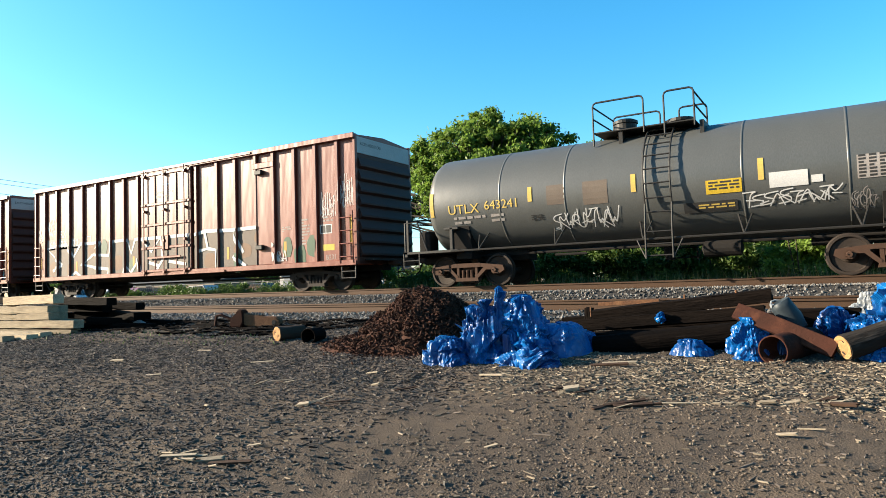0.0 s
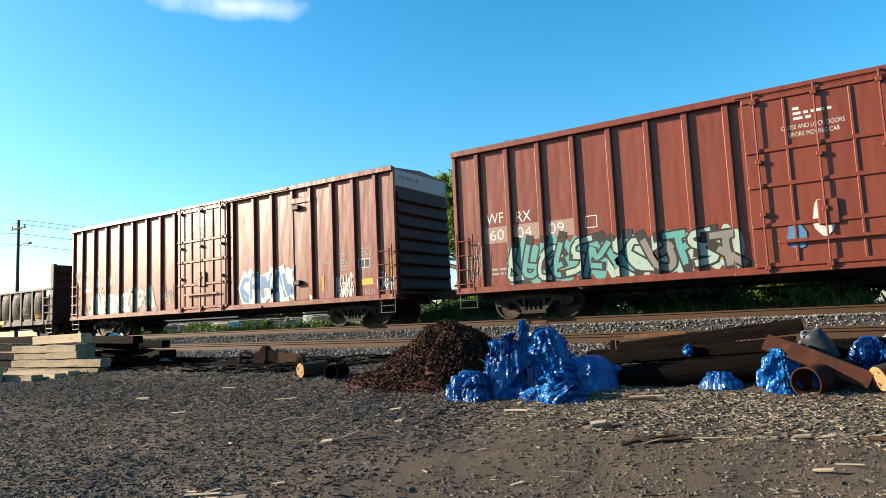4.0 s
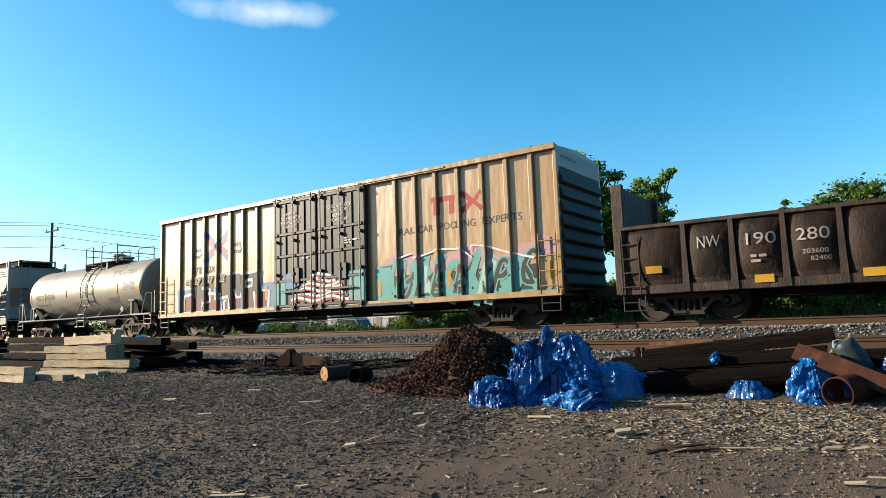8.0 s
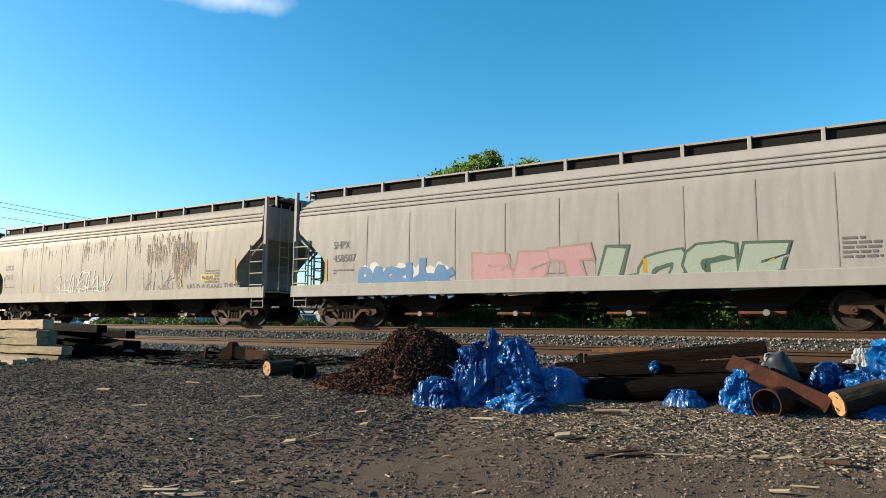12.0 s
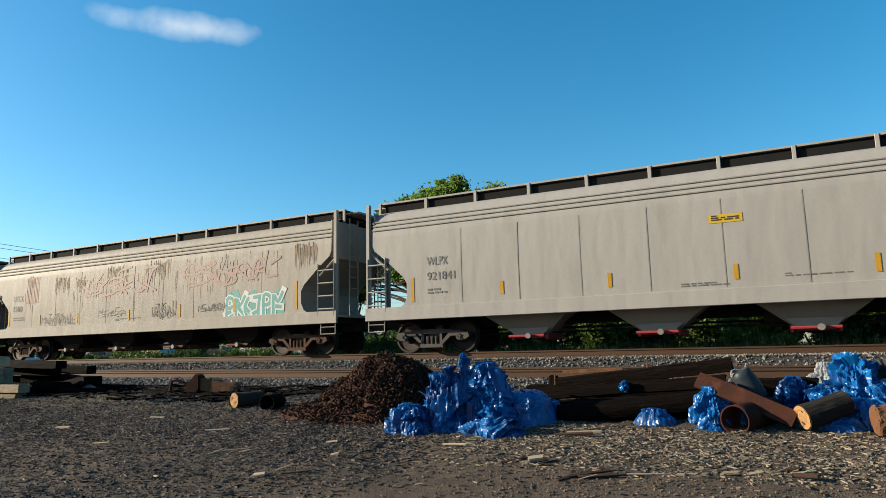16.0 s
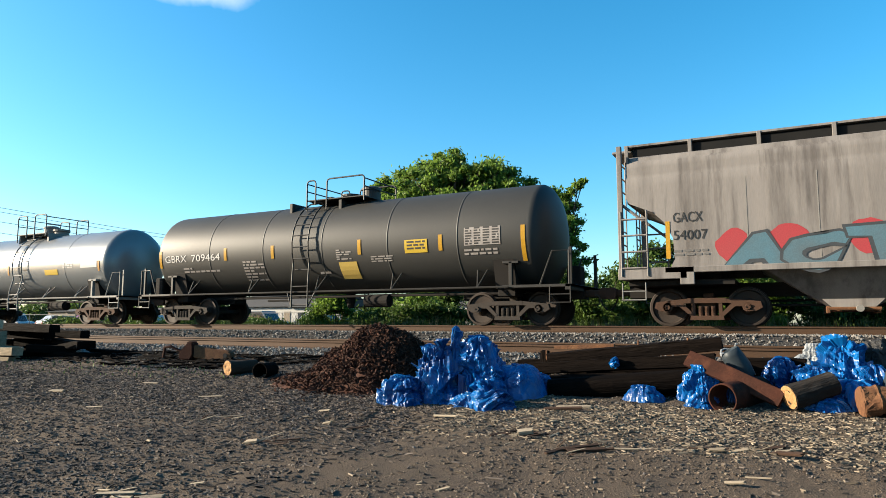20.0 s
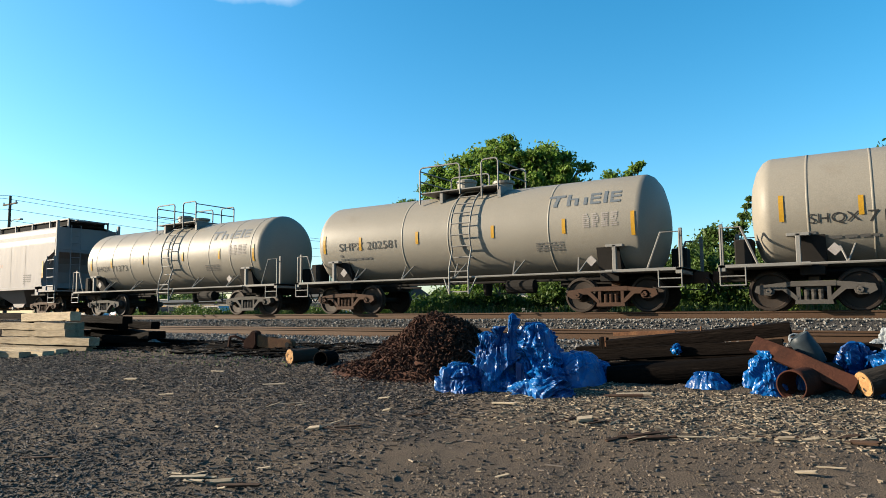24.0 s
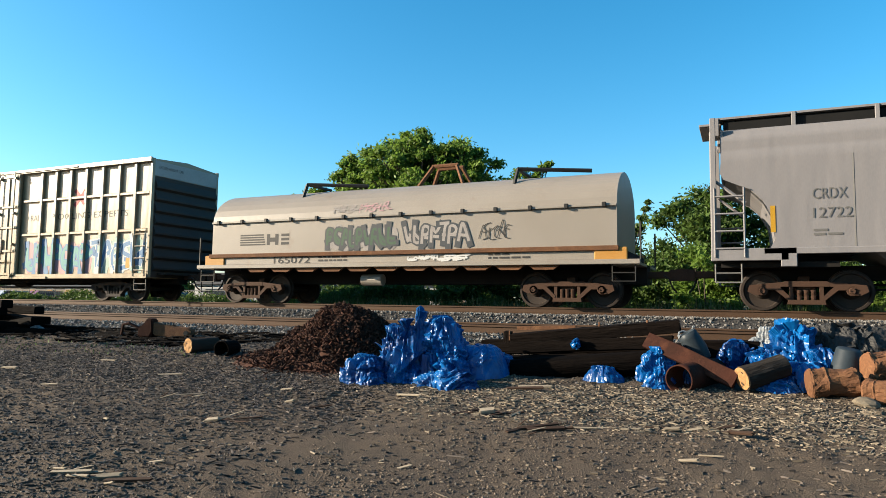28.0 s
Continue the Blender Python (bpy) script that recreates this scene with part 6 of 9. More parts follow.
# red boxcar with the long angular piece
_R = dict(ribs=RED_RIBS, rib_w=0.06, rib_y=-1.587)
paint(box_a, BOX_SKIN, "sp_drab", lambda b: (quad(b, -8.45, -1.5, 0.96, 2.28), quad(b, 1.7, 5.6, 0.96, 2.26)), name="graffiti", label="drab sprayed background", **_R)
paint(box_a, BOX_SKIN, "sp_brown", lambda b: [blob(b, x, z, 0.4, 0.3, seed=i) for i, (x, z) in enumerate(((-7.9, 1.3), (-6.4, 1.2), (-4.9, 2.0), (-3.2, 1.4), (2.5, 1.2), (4.2, 1.5), (5.2, 1.9)))], name="graffiti", lift=0.006, **_R)
paint(box_a, BOX_SKIN, "sp_green", lambda b: [blob(b, x, z, 0.22, 0.36, seed=i + 20) for i, (x, z) in enumerate(((-4.1, 2.05), (-2.2, 1.2), (3.9, 1.1), (6.3, 1.5), (6.9, 1.2), (7.4, 1.5)))], name="graffiti", lift=0.008, label="dark green sprayed patches", **_R)
WHITE_LINES = (((-7.2, 1.46), (-8.4, 2.23), (-6.89, 2.36), (-6.31, 1.79), (-5.81, 2.31), (-4.34, 2.29), (-4.9, 1.8), (-3.61, 1.72), (-3.53, 2.29), (-2.5, 2.28), (-2.26, 1.72), (-2.0, 2.28), (-1.5, 2.26)),
               ((-7.2, 1.46), (-7.95, 1.22)), ((-4.9, 1.8), (-5.62, 1.42), (-4.63, 1.24), (-3.81, 1.16), (-3.88, 0.86)), ((-6.58, 0.9), (-6.16, 1.12), (-5.72, 0.88)), ((-2.65, 0.9), (-2.58, 1.2), (-2.27, 0.96), (-1.77, 1.45), (-1.6, 0.9)),
               ((1.7, 2.22), (2.15, 2.33), (3.68, 2.26), (3.81, 1.98), (4.19, 1.43)), ((2.15, 2.33), (2.33, 1.67), (1.83, 1.61)), ((2.33, 1.67), (2.86, 1.59), (2.79, 0.9)), ((3.68, 2.26), (4.66, 2.28), (4.96, 2.26), (5.51, 2.37), (5.41, 1.86), (5.73, 1.57)), ((3.65, 1.33), (4.31, 0.95)), ((5.48, 1.47), (5.95, 1.05)))
paint(box_a, BOX_SKIN, "white", lambda b: [stroke(b, p, 0.13, 0.0015 * i) for i, p in enumerate(WHITE_LINES)], name="graffiti", lift=0.011, label="white angular sprayed outline", **_R)
_dk = flat_skin(-1.645)
paint(box_a, _dk, "sp_drab", lambda b: quad(b, -1.36, 1.5, 0.98, 2.2), name="graffiti", lift=0.004)
paint(box_a, _dk, "white", lambda b: [stroke(b, p, 0.12, 0.0015 * i) for i, p in enumerate((((-1.36, 2.25), (-0.76, 1.72), (-0.18, 2.24), (-0.08, 1.36), (-0.43, 1.01)), ((-1.36, 2.25), (-0.18, 2.24)), ((0.38, 2.24), (1.5, 2.23)), ((-0.9, 1.3), (-0.3, 1.15)), ((0.3, 1.3), (1.3, 1.15))))], name="graffiti", lift=0.012)
tagging(box_a, BOX_SKIN, "white", -9.1, -8.6, 2.6, 3.3, 11, 0.025, 5, 0.012, RED_RIBS)
tagging(box_a, BOX_SKIN, "white", -8.3, -7.6, 3.0, 3.7, 12, 0.025, 5, 0.012, RED_RIBS)
tagging(box_a, BOX_SKIN, "white", 7.8, 8.5, 2.4, 3.2, 13, 0.018, 6, 0.012, RED_RIBS)
tagging(box_a, BOX_SKIN, "white", 8.6, 9.2, 2.7, 3.6, 14, 0.018, 6, 0.012, RED_RIBS)
tagging(box_a, BOX_SKIN, "white", 5.2, 6.2, 1.05, 1.4, 15, 0.04, 5, 0.016, RED_RIBS)

# red boxcar with the teal piece
sprayed(box_b, 4, -7.6, -4.9, 0.95, 2.1, ("sp_mint", "sp_teal"), "ink", ribs=RED_RIBS, back="sp_teal", shear=0.25)
sprayed(box_b, 4, -4.8, -1.7, 0.95, 1.95, ("sp_teal", "sp_mint", "steel_grey"), "ink", ribs=RED_RIBS, back="sp_mint", shear=-0.2)
BUBBLES = (((2.37, 2.09), (2.28, 2.24), (2.34, 2.6), (2.6, 2.7), (2.86, 2.68), (3.16, 2.54), (3.04, 2.3), (3.2, 2.0), (3.16, 1.72), (2.84, 1.47), (2.55, 1.5), (2.37, 1.62), (2.22, 1.96), (2.37, 2.09), (2.82, 2.08)), ((3.19, 2.5), (3.45, 2.62), (3.75, 2.6), (3.85, 2.1), (3.76, 1.59), (3.5, 1.51), (3.16, 1.76), (3.14, 2.29), (3.19, 2.5)),
           ((3.75, 2.6), (4.04, 2.66), (4.21, 2.41), (4.4, 2.52), (4.6, 2.42), (4.64, 2.18), (4.42, 2.01), (4.66, 1.98), (4.17, 1.96), (3.83, 1.66), (3.86, 1.28), (3.72, 1.49)), ((2.7, 2.1), (2.85, 2.4), (2.95, 2.0)), ((3.35, 2.3), (3.5, 2.05), (3.65, 2.35)), ((3.95, 2.4), (4.1, 2.1)))
paint(box_b, BOX_SKIN, "white", lambda b: [stroke(b, p, 0.075, 0.002 * i) for i, p in enumerate(BUBBLES)], name="graffiti", lift=0.01, label="white sprayed bubble outline", **_R)
tagging(box_b, BOX_SKIN, "white", 5.0, 6.4, 1.85, 2.25, 21, 0.05, 6, 0.01, RED_RIBS)
tagging(box_b, BOX_SKIN, "white", 5.0, 5.7, 1.15, 1.55, 22, 0.04, 5, 0.01, RED_RIBS)
paint(box_b, BOX_SKIN, "sp_mint", lambda b: (blob(b, 6.9, 1.7, 0.35, 0.45, 3), blob(b, 7.9, 1.65, 0.5, 0.6, 5), blob(b, 8.4, 1.2, 0.4, 0.3, 6)), name="graffiti", lift=0.007, **_R)
sprayed(box_b, 2, 6.9, 8.2, 0.9, 1.5, "sp_mint", "white", ribs=RED_RIBS, fat=0.05)
paint(box_b, flat_skin(-1.645), "sp_blue", lambda b: blob(b, -0.5, 1.55, 0.2, 0.3, 4), name="graffiti", lift=0.012)
paint(box_b, flat_skin(-1.645), "white", lambda b: blob(b, 0.05, 1.9, 0.22, 0.4, 8), name="graffiti", lift=0.012)
tagging(box_b, BOX_SKIN, "pale", -9.0, -8.4, 1.2, 2.2, 23, 0.025, 6, 0.01, RED_RIBS)

# red boxcar with the blue piece
sprayed(box_c, 4, 2.15, 5.5, 0.95, 2.1, "sp_blue", "white", ribs=RED_RIBS, back="white")
sprayed(box_c, 4, -7.8, -5.0, 0.95, 1.75, "sp_mint", "white", ribs=RED_RIBS, back="pale")
sprayed(box_c, 2, -4.9, -3.2, 0.95, 2.0, "sp_mint", "pale", ribs=RED_RIBS)
paint(box_c, BOX_SKIN, "white", lambda b: [stroke(b, [(x + 0.2 * math.cos(a), z + 0.2 * math.sin(a)) for a in [k * 4 * math.pi / 5 + math.pi / 2 for k in range(6)]], 0.05) for x, z in ((-7.0, 1.95), (-5.7, 1.95))], name="graffiti", lift=0.01, **_R)
tagging(box_c, BOX_SKIN, "white", 6.8, 7.6, 0.95, 1.7, 31, 0.05, 6, 0.01, RED_RIBS)
tagging(box_c, BOX_SKIN, "white", 8.6, 9.2, 1.1, 1.6, 32, 0.04, 5, 0.01, RED_RIBS)
tagging(box_c, BOX_SKIN, "pale", -9.2, -8.6, 2.7, 3.0, 33, 0.03, 4, 0.01, RED_RIBS)
tagging(box_c, BOX_SKIN, "pale", -2.6, -1.6, 1.3, 1.9, 34, 0.04, 6, 0.01, RED_RIBS)
tagging(box_c, BOX_SKIN, "pale", -9.1, -8.2, 0.95, 1.5, 35, 0.03, 6, 0.01, RED_RIBS)
paint(box_c, BOX_SKIN, "white", lambda b: (quad(b, -8.4, -7.62, 2.0, 2.16),), name="patch", lift=0.003)

# yellow boxcar
_Y = dict(ribs=YEL_RIBS, rib_w=0.06, rib_y=-1.587)
paint(box_y, BOX_SKIN, "sp_red", lambda b: (quad(b, 5.03, 6.0, 3.86, 4.02), quad(b, 5.2, 5.38, 3.45, 3.86), quad(b, 5.72, 5.9, 3.45, 3.86), stroke(b, [(6.15, 4.05), (6.5, 3.75), (6.15, 3.45)], 0.16), stroke(b, [(6.9, 4.0), (6.6, 3.72), (6.95, 3.45)], 0.16), stroke(b, [(6.3, 4.05), (6.62, 3.74), (6.3, 3.45)], 0.05)), name="emblem", label="red company emblem", **_Y)
paint(box_y, BOX_SKIN, "ink", lambda b: (lettering(b, "RAIL", 3.77, 4.45, 2.98, 3.2, fat=0.015), lettering(b, "CAR", 4.52, 5.1, 2.98, 3.2, fat=0.015), lettering(b, "POOLING", 5.35, 6.65, 2.98, 3.2), lettering(b, "EXPERTS", 6.95, 8.2, 2.98, 3.2)), label="black painted slogan", **_Y)
for _a in (((-6.3, 4.1), (-5.52, 3.55), (-4.8, 4.1)), ((-6.3, 2.95), (-5.52, 3.5), (-4.8, 2.95))):
    paint(box_y, BOX_SKIN, "emblem_blue", lambda b: stroke(b, _a, 0.24), name="emblem", lift=0.005, **_Y)
for _a in (((-6.15, 3.8), (-5.75, 3.52), (-6.15, 3.25)), ((-4.95, 3.8), (-5.35, 3.52), (-4.95, 3.25))):
    paint(box_y, BOX_SKIN, "emblem_red", lambda b: stroke(b, _a, 0.2), name="emblem", lift=0.008, **_Y)
paint(box_y, BOX_SKIN, "ink", lambda b: (lettering(b, "next", -7.12, -6.55, 3.4, 3.57, fat=0.03, shear=0.2), lettering(b, "load", -7.12, -6.55, 3.14, 3.34, fat=0.03, shear=0.2), lettering(b, "any", -4.5, -3.95, 3.36, 3.57, fat=0.03, shear=0.2), lettering(b, "road", -4.5, -3.9, 3.14, 3.34, fat=0.03, shear=0.2)), **_Y)
NUMBERS = (("6", -7.6, -7.34, 2.06), ("67", -7.02, -6.48, 2.08), ("87", -6.2, -5.68, 2.1), ("2", -5.35, -5.07, 2.12))
paint(box_y, BOX_SKIN, "ink", lambda b: (lettering(b, "TB", -7.05, -6.42, 2.5, 2.78, fat=0.03, shear=0.2), lettering(b, "OX", -6.25, -5.6, 2.5, 2.78, fat=0.03, shear=0.2)), label="black reporting mark", lift=0.012, **_Y)
paint(box_y, BOX_SKIN, "yellow", lambda b: [lettering(b, w, a - 0.04, c + 0.04, z - 0.04, z + 0.32, fat=0.09, shear=0.2) for w, a, c, z in NUMBERS[1:]], label="tan edge round the number", lift=0.03, **_Y)
paint(box_y, BOX_SKIN, "ink", lambda b: [lettering(b, w, a, c, z, z + 0.28, fat=0.03, shear=0.2) for w, a, c, z in NUMBERS], label="black number", lift=0.034, **_Y)
paint(box_y, BOX_SKIN, "sp_blue", lambda b: quad(b, -8.2, -2.2, 0.98, 1.9), name="graffiti", lift=0.003, label="blue sprayed background", **_Y)
paint(box_y, BOX_SKIN, "sp_maroon", lambda b: [quad(b, x, x2, 0.98, z) for x, x2, z in ((-7.7, -6.6, 1.66), (-6.45, -5.3, 1.5), (-5.1, -4.1, 1.5), (-3.9, -3.3, 1.6), (-3.1, -2.5, 1.55))], name="graffiti", lift=0.005, label="maroon sprayed blocks", **_Y)
paint(box_y, BOX_SKIN, "ink", lambda b: [quad(b, x, x2, 1.5, z) for x, x2, z in ((-7.2, -6.5, 2.3), (-6.45, -5.6, 2.36), (-5.5, -4.1, 2.36), (-3.95, -2.95, 2.34))], name="graffiti", lift=0.007, label="black sprayed blocks", **_Y)
PIECE = (((-7.23, 2.33), (-6.27, 2.4), (-5.46, 2.4), (-4.72, 2.38), (-4.03, 2.39), (-4.0, 1.75), (-4.08, 1.44), (-4.34, 1.43), (-4.48, 1.76)), ((-7.23, 2.33), (-7.22, 1.91), (-6.96, 1.96), (-6.92, 1.51), (-7.1, 1.69), (-7.7, 1.64), (-7.69, 1.23)), ((-6.46, 1.89), (-6.15, 1.9), (-6.0, 1.83), (-5.99, 1.35), (-6.34, 1.3), (-6.45, 0.97)), ((-5.56, 1.8), (-5.52, 1.43), (-4.83, 1.49), (-5.1, 1.28), (-5.09, 0.98)),
         ((-4.03, 2.31), (-2.98, 2.37), (-2.83, 1.62), (-2.46, 1.59), (-2.49, 0.98)), ((-3.78, 2.05), (-3.39, 2.06), (-3.42, 1.82), (-3.77, 1.8), (-3.78, 2.05)), ((-8.19, 1.72), (-8.13, 1.0)), ((-4.72, 1.4), (-4.65, 0.98)), ((-6.11, 1.67), (-5.31, 1.61), (-5.27, 0.98)), ((-3.3, 1.6), (-3.2, 0.98)), ((-8.2, 0.93), (-2.3, 0.9)))
paint(box_y, BOX_SKIN, "white", lambda b: [stroke(b, p, 0.12, 0.0015 * i) for i, p in enumerate(PIECE)], name="graffiti", lift=0.009, label="white sprayed outline", **_Y)
paint(box_y, BOX_SKIN, "sp_teal", lambda b: (quad(b, -8.9, 9.2, 0.84, 1.0), quad(b, 2.7, 3.4, 1.0, 2.0)), name="graffiti", lift=0.01, **_Y)
paint(box_y, BOX_SKIN, "sp_pink", lambda b: [blob(b, 3.3 + k * 0.5, 1.95 + 0.22 * math.sin(k * 1.3), 0.4, 0.3, seed=k) for k in range(12)], name="graffiti", lift=0.004, **_Y)
paint(box_y, BOX_SKIN, "ink", lambda b: quad(b, 2.9, 8.6, 0.95, 1.7), name="graffiti", lift=0.0065, label="black sprayed ground", **_Y)
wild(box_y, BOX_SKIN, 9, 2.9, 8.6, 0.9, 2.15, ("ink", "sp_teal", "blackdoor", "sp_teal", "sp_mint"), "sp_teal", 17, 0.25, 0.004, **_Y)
paint(box_y, BOX_SKIN, "white", lambda b: stroke(b, ((3.67, 2.25), (4.3, 2.37), (4.37, 2.2), (5.32, 2.4), (6.11, 2.34), (6.48, 2.07), (6.47, 2.41), (6.95, 2.35), (7.86, 2.05), (8.59, 1.86)), 0.06), name="graffiti", lift=0.04, label="white sprayed highlight", **_Y)
_ds = flat_skin(-1.655)
paint(box_y, _ds, "sp_teal", lambda b: (quad(b, -1.95, -1.3, 0.98, 1.9), quad(b, 1.7, 2.45, 0.98, 2.0)), name="graffiti", lift=0.004)
paint(box_y, _ds, "white", lambda b: [stroke(b, [(-1.1 + 0.2 * k + i * 0.35, 1.15 + 0.16 * k + 0.08 * math.sin(i * 1.4)) for i in range(9 - k)], 0.09) for k in range(6)], name="graffiti", lift=0.012)
paint(box_y, _ds, "sp_red", lambda b: [stroke(b, [(-1.0 + 0.2 * k + i * 0.35, 1.07 + 0.16 * k + 0.08 * math.sin(i * 1.4)) for i in range(9 - k)], 0.08) for k in range(6)], name="graffiti", lift=0.009)
paint(box_y, _ds, "sp_blue", lambda b: blob(b, -1.05, 1.85, 0.42, 0.32, 5), name="graffiti", lift=0.015)
paint(box_y, _ds, "white", lambda b: (lettering(b, "-IMPORTANT-", -1.45, -0.75, 4.22, 4.32), lettering(b, "CLOSE THIS DOOR", -1.6, -0.6, 4.06, 4.17), lettering(b, "BEFORE CLOSING", -1.6, -0.65, 3.91, 4.02), lettering(b, "MAIN DOOR", -1.4, -0.75, 3.76, 3.87)), label="white stencilled door notice", lift=0.01)
paint(box_y, _ds, "white", lambda b: (lettering(b, "CLOSE AND LOCK", 0.75, 1.85, 4.22, 4.34), lettering(b, "BOTH DOORS", 0.9, 1.7, 4.06, 4.18), lettering(b, "BEFORE", 1.0, 1.55, 3.9, 4.02), lettering(b, "MOVING CAR", 0.9, 1.7, 3.74, 3.86), bars(b, 1.5, 2.2, 2.9, 3.15, 3, 4), bars(b, -0.5, -0.2, 2.55, 2.65, 1, 3)), label="white stencilled door notice", lift=0.01)
for _x, _z in ((-7.7, 1.3), (-2.6, 1.5), (5.65, 1.5), (2.9, 1.35), (9.0, 1.5)):
    paint(box_y, BOX_SKIN, "strip", lambda b: quad(b, _x - 0.06, _x + 0.06, _z - 0.25, _z + 0.25), name="reflector_strip", lift=0.016, label="yellow reflective strip")

# yellow boxcar at the tail, faded
sprayed(box_z, 5, 2.9, 6.4, 1.0, 2.1, "sp_teal", "sp_blue", ribs=YEL_RIBS, back="sp_pink")
sprayed(box_z, 3, 6.5, 9.0, 1.0, 2.2, "sp_blue", "white", ribs=YEL_RIBS, back="sp_mint")
sprayed(box_z, 4, -7.5, -2.5, 1.0, 2.1, "sp_mint", "ink", ribs=YEL_RIBS, back="sp_purple")
paint(box_z, BOX_SKIN, "ink", lambda b: (lettering(b, "RAIL", 3.0, 3.6, 2.98, 3.2), lettering(b, "POOLING EXPERTS", 4.3, 8.2, 2.98, 3.2)), **_Y)
paint(box_z, BOX_SKIN, "sp_red", lambda b: (stroke(b, [(5.4, 4.05), (6.0, 3.45)], 0.16), stroke(b, [(6.0, 4.05), (5.4, 3.45)], 0.16)), name="emblem", **_Y)
paint(box_z, BOX_SKIN, "strip", lambda b: quad(b, 8.2, 8.65, 1.15, 1.5), name="reflector_strip", lift=0.016)


def script_mark(car, skin, x0, x1, z0, z1, mat="slate"):
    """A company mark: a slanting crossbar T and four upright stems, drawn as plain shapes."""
    w = (x1 - x0) / 6

    def draw(b):
        for i in range(4):
            zz = z0 + (z1 - z0) * i / 4
            quad(b, x0 + 0.55 * w + 0.02 * i, x0 + 0.85 * w + 0.02 * i, zz, zz + (z1 - z0) / 4)
        quad(b, x0 + 0.1 * w, x0 + 1.4 * w, z1 - 0.07, z1)
        for k, h in ((1.6, 1.0), (2.2, 0.62), (2.9, 0.62), (4.4, 1.0)):
            for i in range(3):
                zz = z0 + (z1 - z0) * h * i / 3
                quad(b, x0 + k * w, x0 + (k + 0.26) * w, zz, zz + (z1 - z0) * h / 3)
        for k in (3.4, 4.9):
            quad(b, x0 + k * w, x0 + (k + 0.75) * w, z0, z0 + 0.06)
            quad(b, x0 + k * w, x0 + (k + 0.75) * w, z0 + 0.14, z0 + 0.2)
            quad(b, x0 + k * w, x0 + (k + 0.22) * w, z0, z0 + 0.3)
            quad(b, x0 + k * w, x0 + (k + 0.75) * w, z0 + 0.25, z0 + 0.31)
        quad(b, x0 + 1.7 * w, x0 + 2.4 * w, z0 + (z1 - z0) * 0.5, z0 + (z1 - z0) * 0.62)
    paint(car, skin, mat, draw, name="emblem", lift=0.013, label="slate company mark")


# tan tank cars
for _c, _s, _z, _w, _n, _nx, _mx, _mat in ((tank_b, skin_b, 2.1, "RGCX", "4958", (-4.55, -2.6), (2.56, 4.75), "slate"), (tank_e, skin_e, 1.88, "SHQX", "71340", (-4.62, -2.4), (2.7, 5.0), "slate"), (tank_f, skin_f, 2.05, "SHPX", "202581", (-4.51, -2.2), (2.83, 5.0), "slate"), (tank_g, skin_g, 1.88, "SHQX", "71373", (-4.75, -2.48), (2.71, 5.0), "slate")):
    _u = _nx[0] + (_nx[1] - _nx[0]) * 0.44
    paint(_c, _s, "ink", lambda b: (lettering(b, _w, _nx[0], _u, _z, _z + 0.25), lettering(b, _n, _u + 0.14, _nx[1], _z, _z + 0.25)), lift=0.014, label="black stencilled reporting mark")
    paint(_c, _s, "greyink", lambda b: (bars(b, _nx[0], _nx[1] - 0.2, _z - 0.36, _z - 0.12, 2, 4), bars(b, 2.5, 3.3, 1.65, 1.9, 4, 6)), lift=0.012)
    script_mark(_c, _s, _mx[0], _mx[1], 2.84, 3.18, _mat)
    data_panel(_c, _s, 3.85, 4.85, 2.2, 2.58, 3, "pale")
    for _x, _y, _h in ((-5.15, 2.3, 0.6), (-3.62, 2.25, 0.42), (-1.4, 2.3, 0.38), (1.2, 2.3, 0.36), (3.35, 2.3, 0.4), (5.2, 2.25, 0.62)):
        paint(_c, _s, "strip", lambda b: [quad(b, _x - 0.05, _x + 0.05, _y - _h / 2 + _h * i / 4, _y - _h / 2 + _h * (i + 1) / 4) for i in range(4)], lift=0.016, name="reflector_strip", label="faded yellow reflective strip")
    for _p in (-1, 1):
        part("placard", boxes((-0.1, 0.1, -0.01, 0.01, -0.1, 0.1)), M["pale"], _c, "white diamond placard", at=pose(4.15 * _p, -1.53, 1.32, 0, 45, 0))
paint(tank_e, skin_e, "strip", lambda b: (quad_rows(b, 0.1, 0.8, 1.55, 1.72), quad_rows(b, 0.62, 0.8, 1.3, 1.56)), lift=0.016, name="paint_patch", label="yellow paint streak")
tagging(tank_b, skin_b, "greyink", -0.7, -0.05, 1.5, 1.85, 41, 0.02, 5, 0.014)
tagging(tank_b, skin_b, "greyink", -2.6, -1.7, 1.5, 1.7, 42, 0.02, 5, 0.014)

# black tank car
paint(tank_c, skin_c, "white", lambda b: (lettering(b, "GBRX", -6.75, -5.7, 2.18, 2.42), lettering(b, "709464", -5.45, -4.1, 2.18, 2.42)), lift=0.014, label="white stencilled reporting mark")
paint(tank_c, skin_c, "pale", lambda b: (bars(b, -5.9, -4.2, 1.76, 1.98, 2, 2), bars(b, -3.1, -2.2, 1.42, 2.1, 7, 3), bars(b, 0.75, 1.3, 1.96, 2.3, 5, 4), bars(b, 2.0, 2.8, 1.85, 2.05, 3, 5), bars(b, 5.1, 6.1, 1.9, 2.1, 2, 6), bars(b, 0.0, 0.45, 1.55, 1.66, 1, 7)), lift=0.013)
data_panel(tank_c, skin_c, 5.12, 6.2, 2.2, 2.7, 8, "ink", "pale", 0.016)
paint(tank_c, skin_c, "decal_yellow", lambda b: quad_rows(b, 3.2, 3.95, 2.08, 2.46), lift=0.014, name="notice_plate", label="yellow emergency notice sheet")
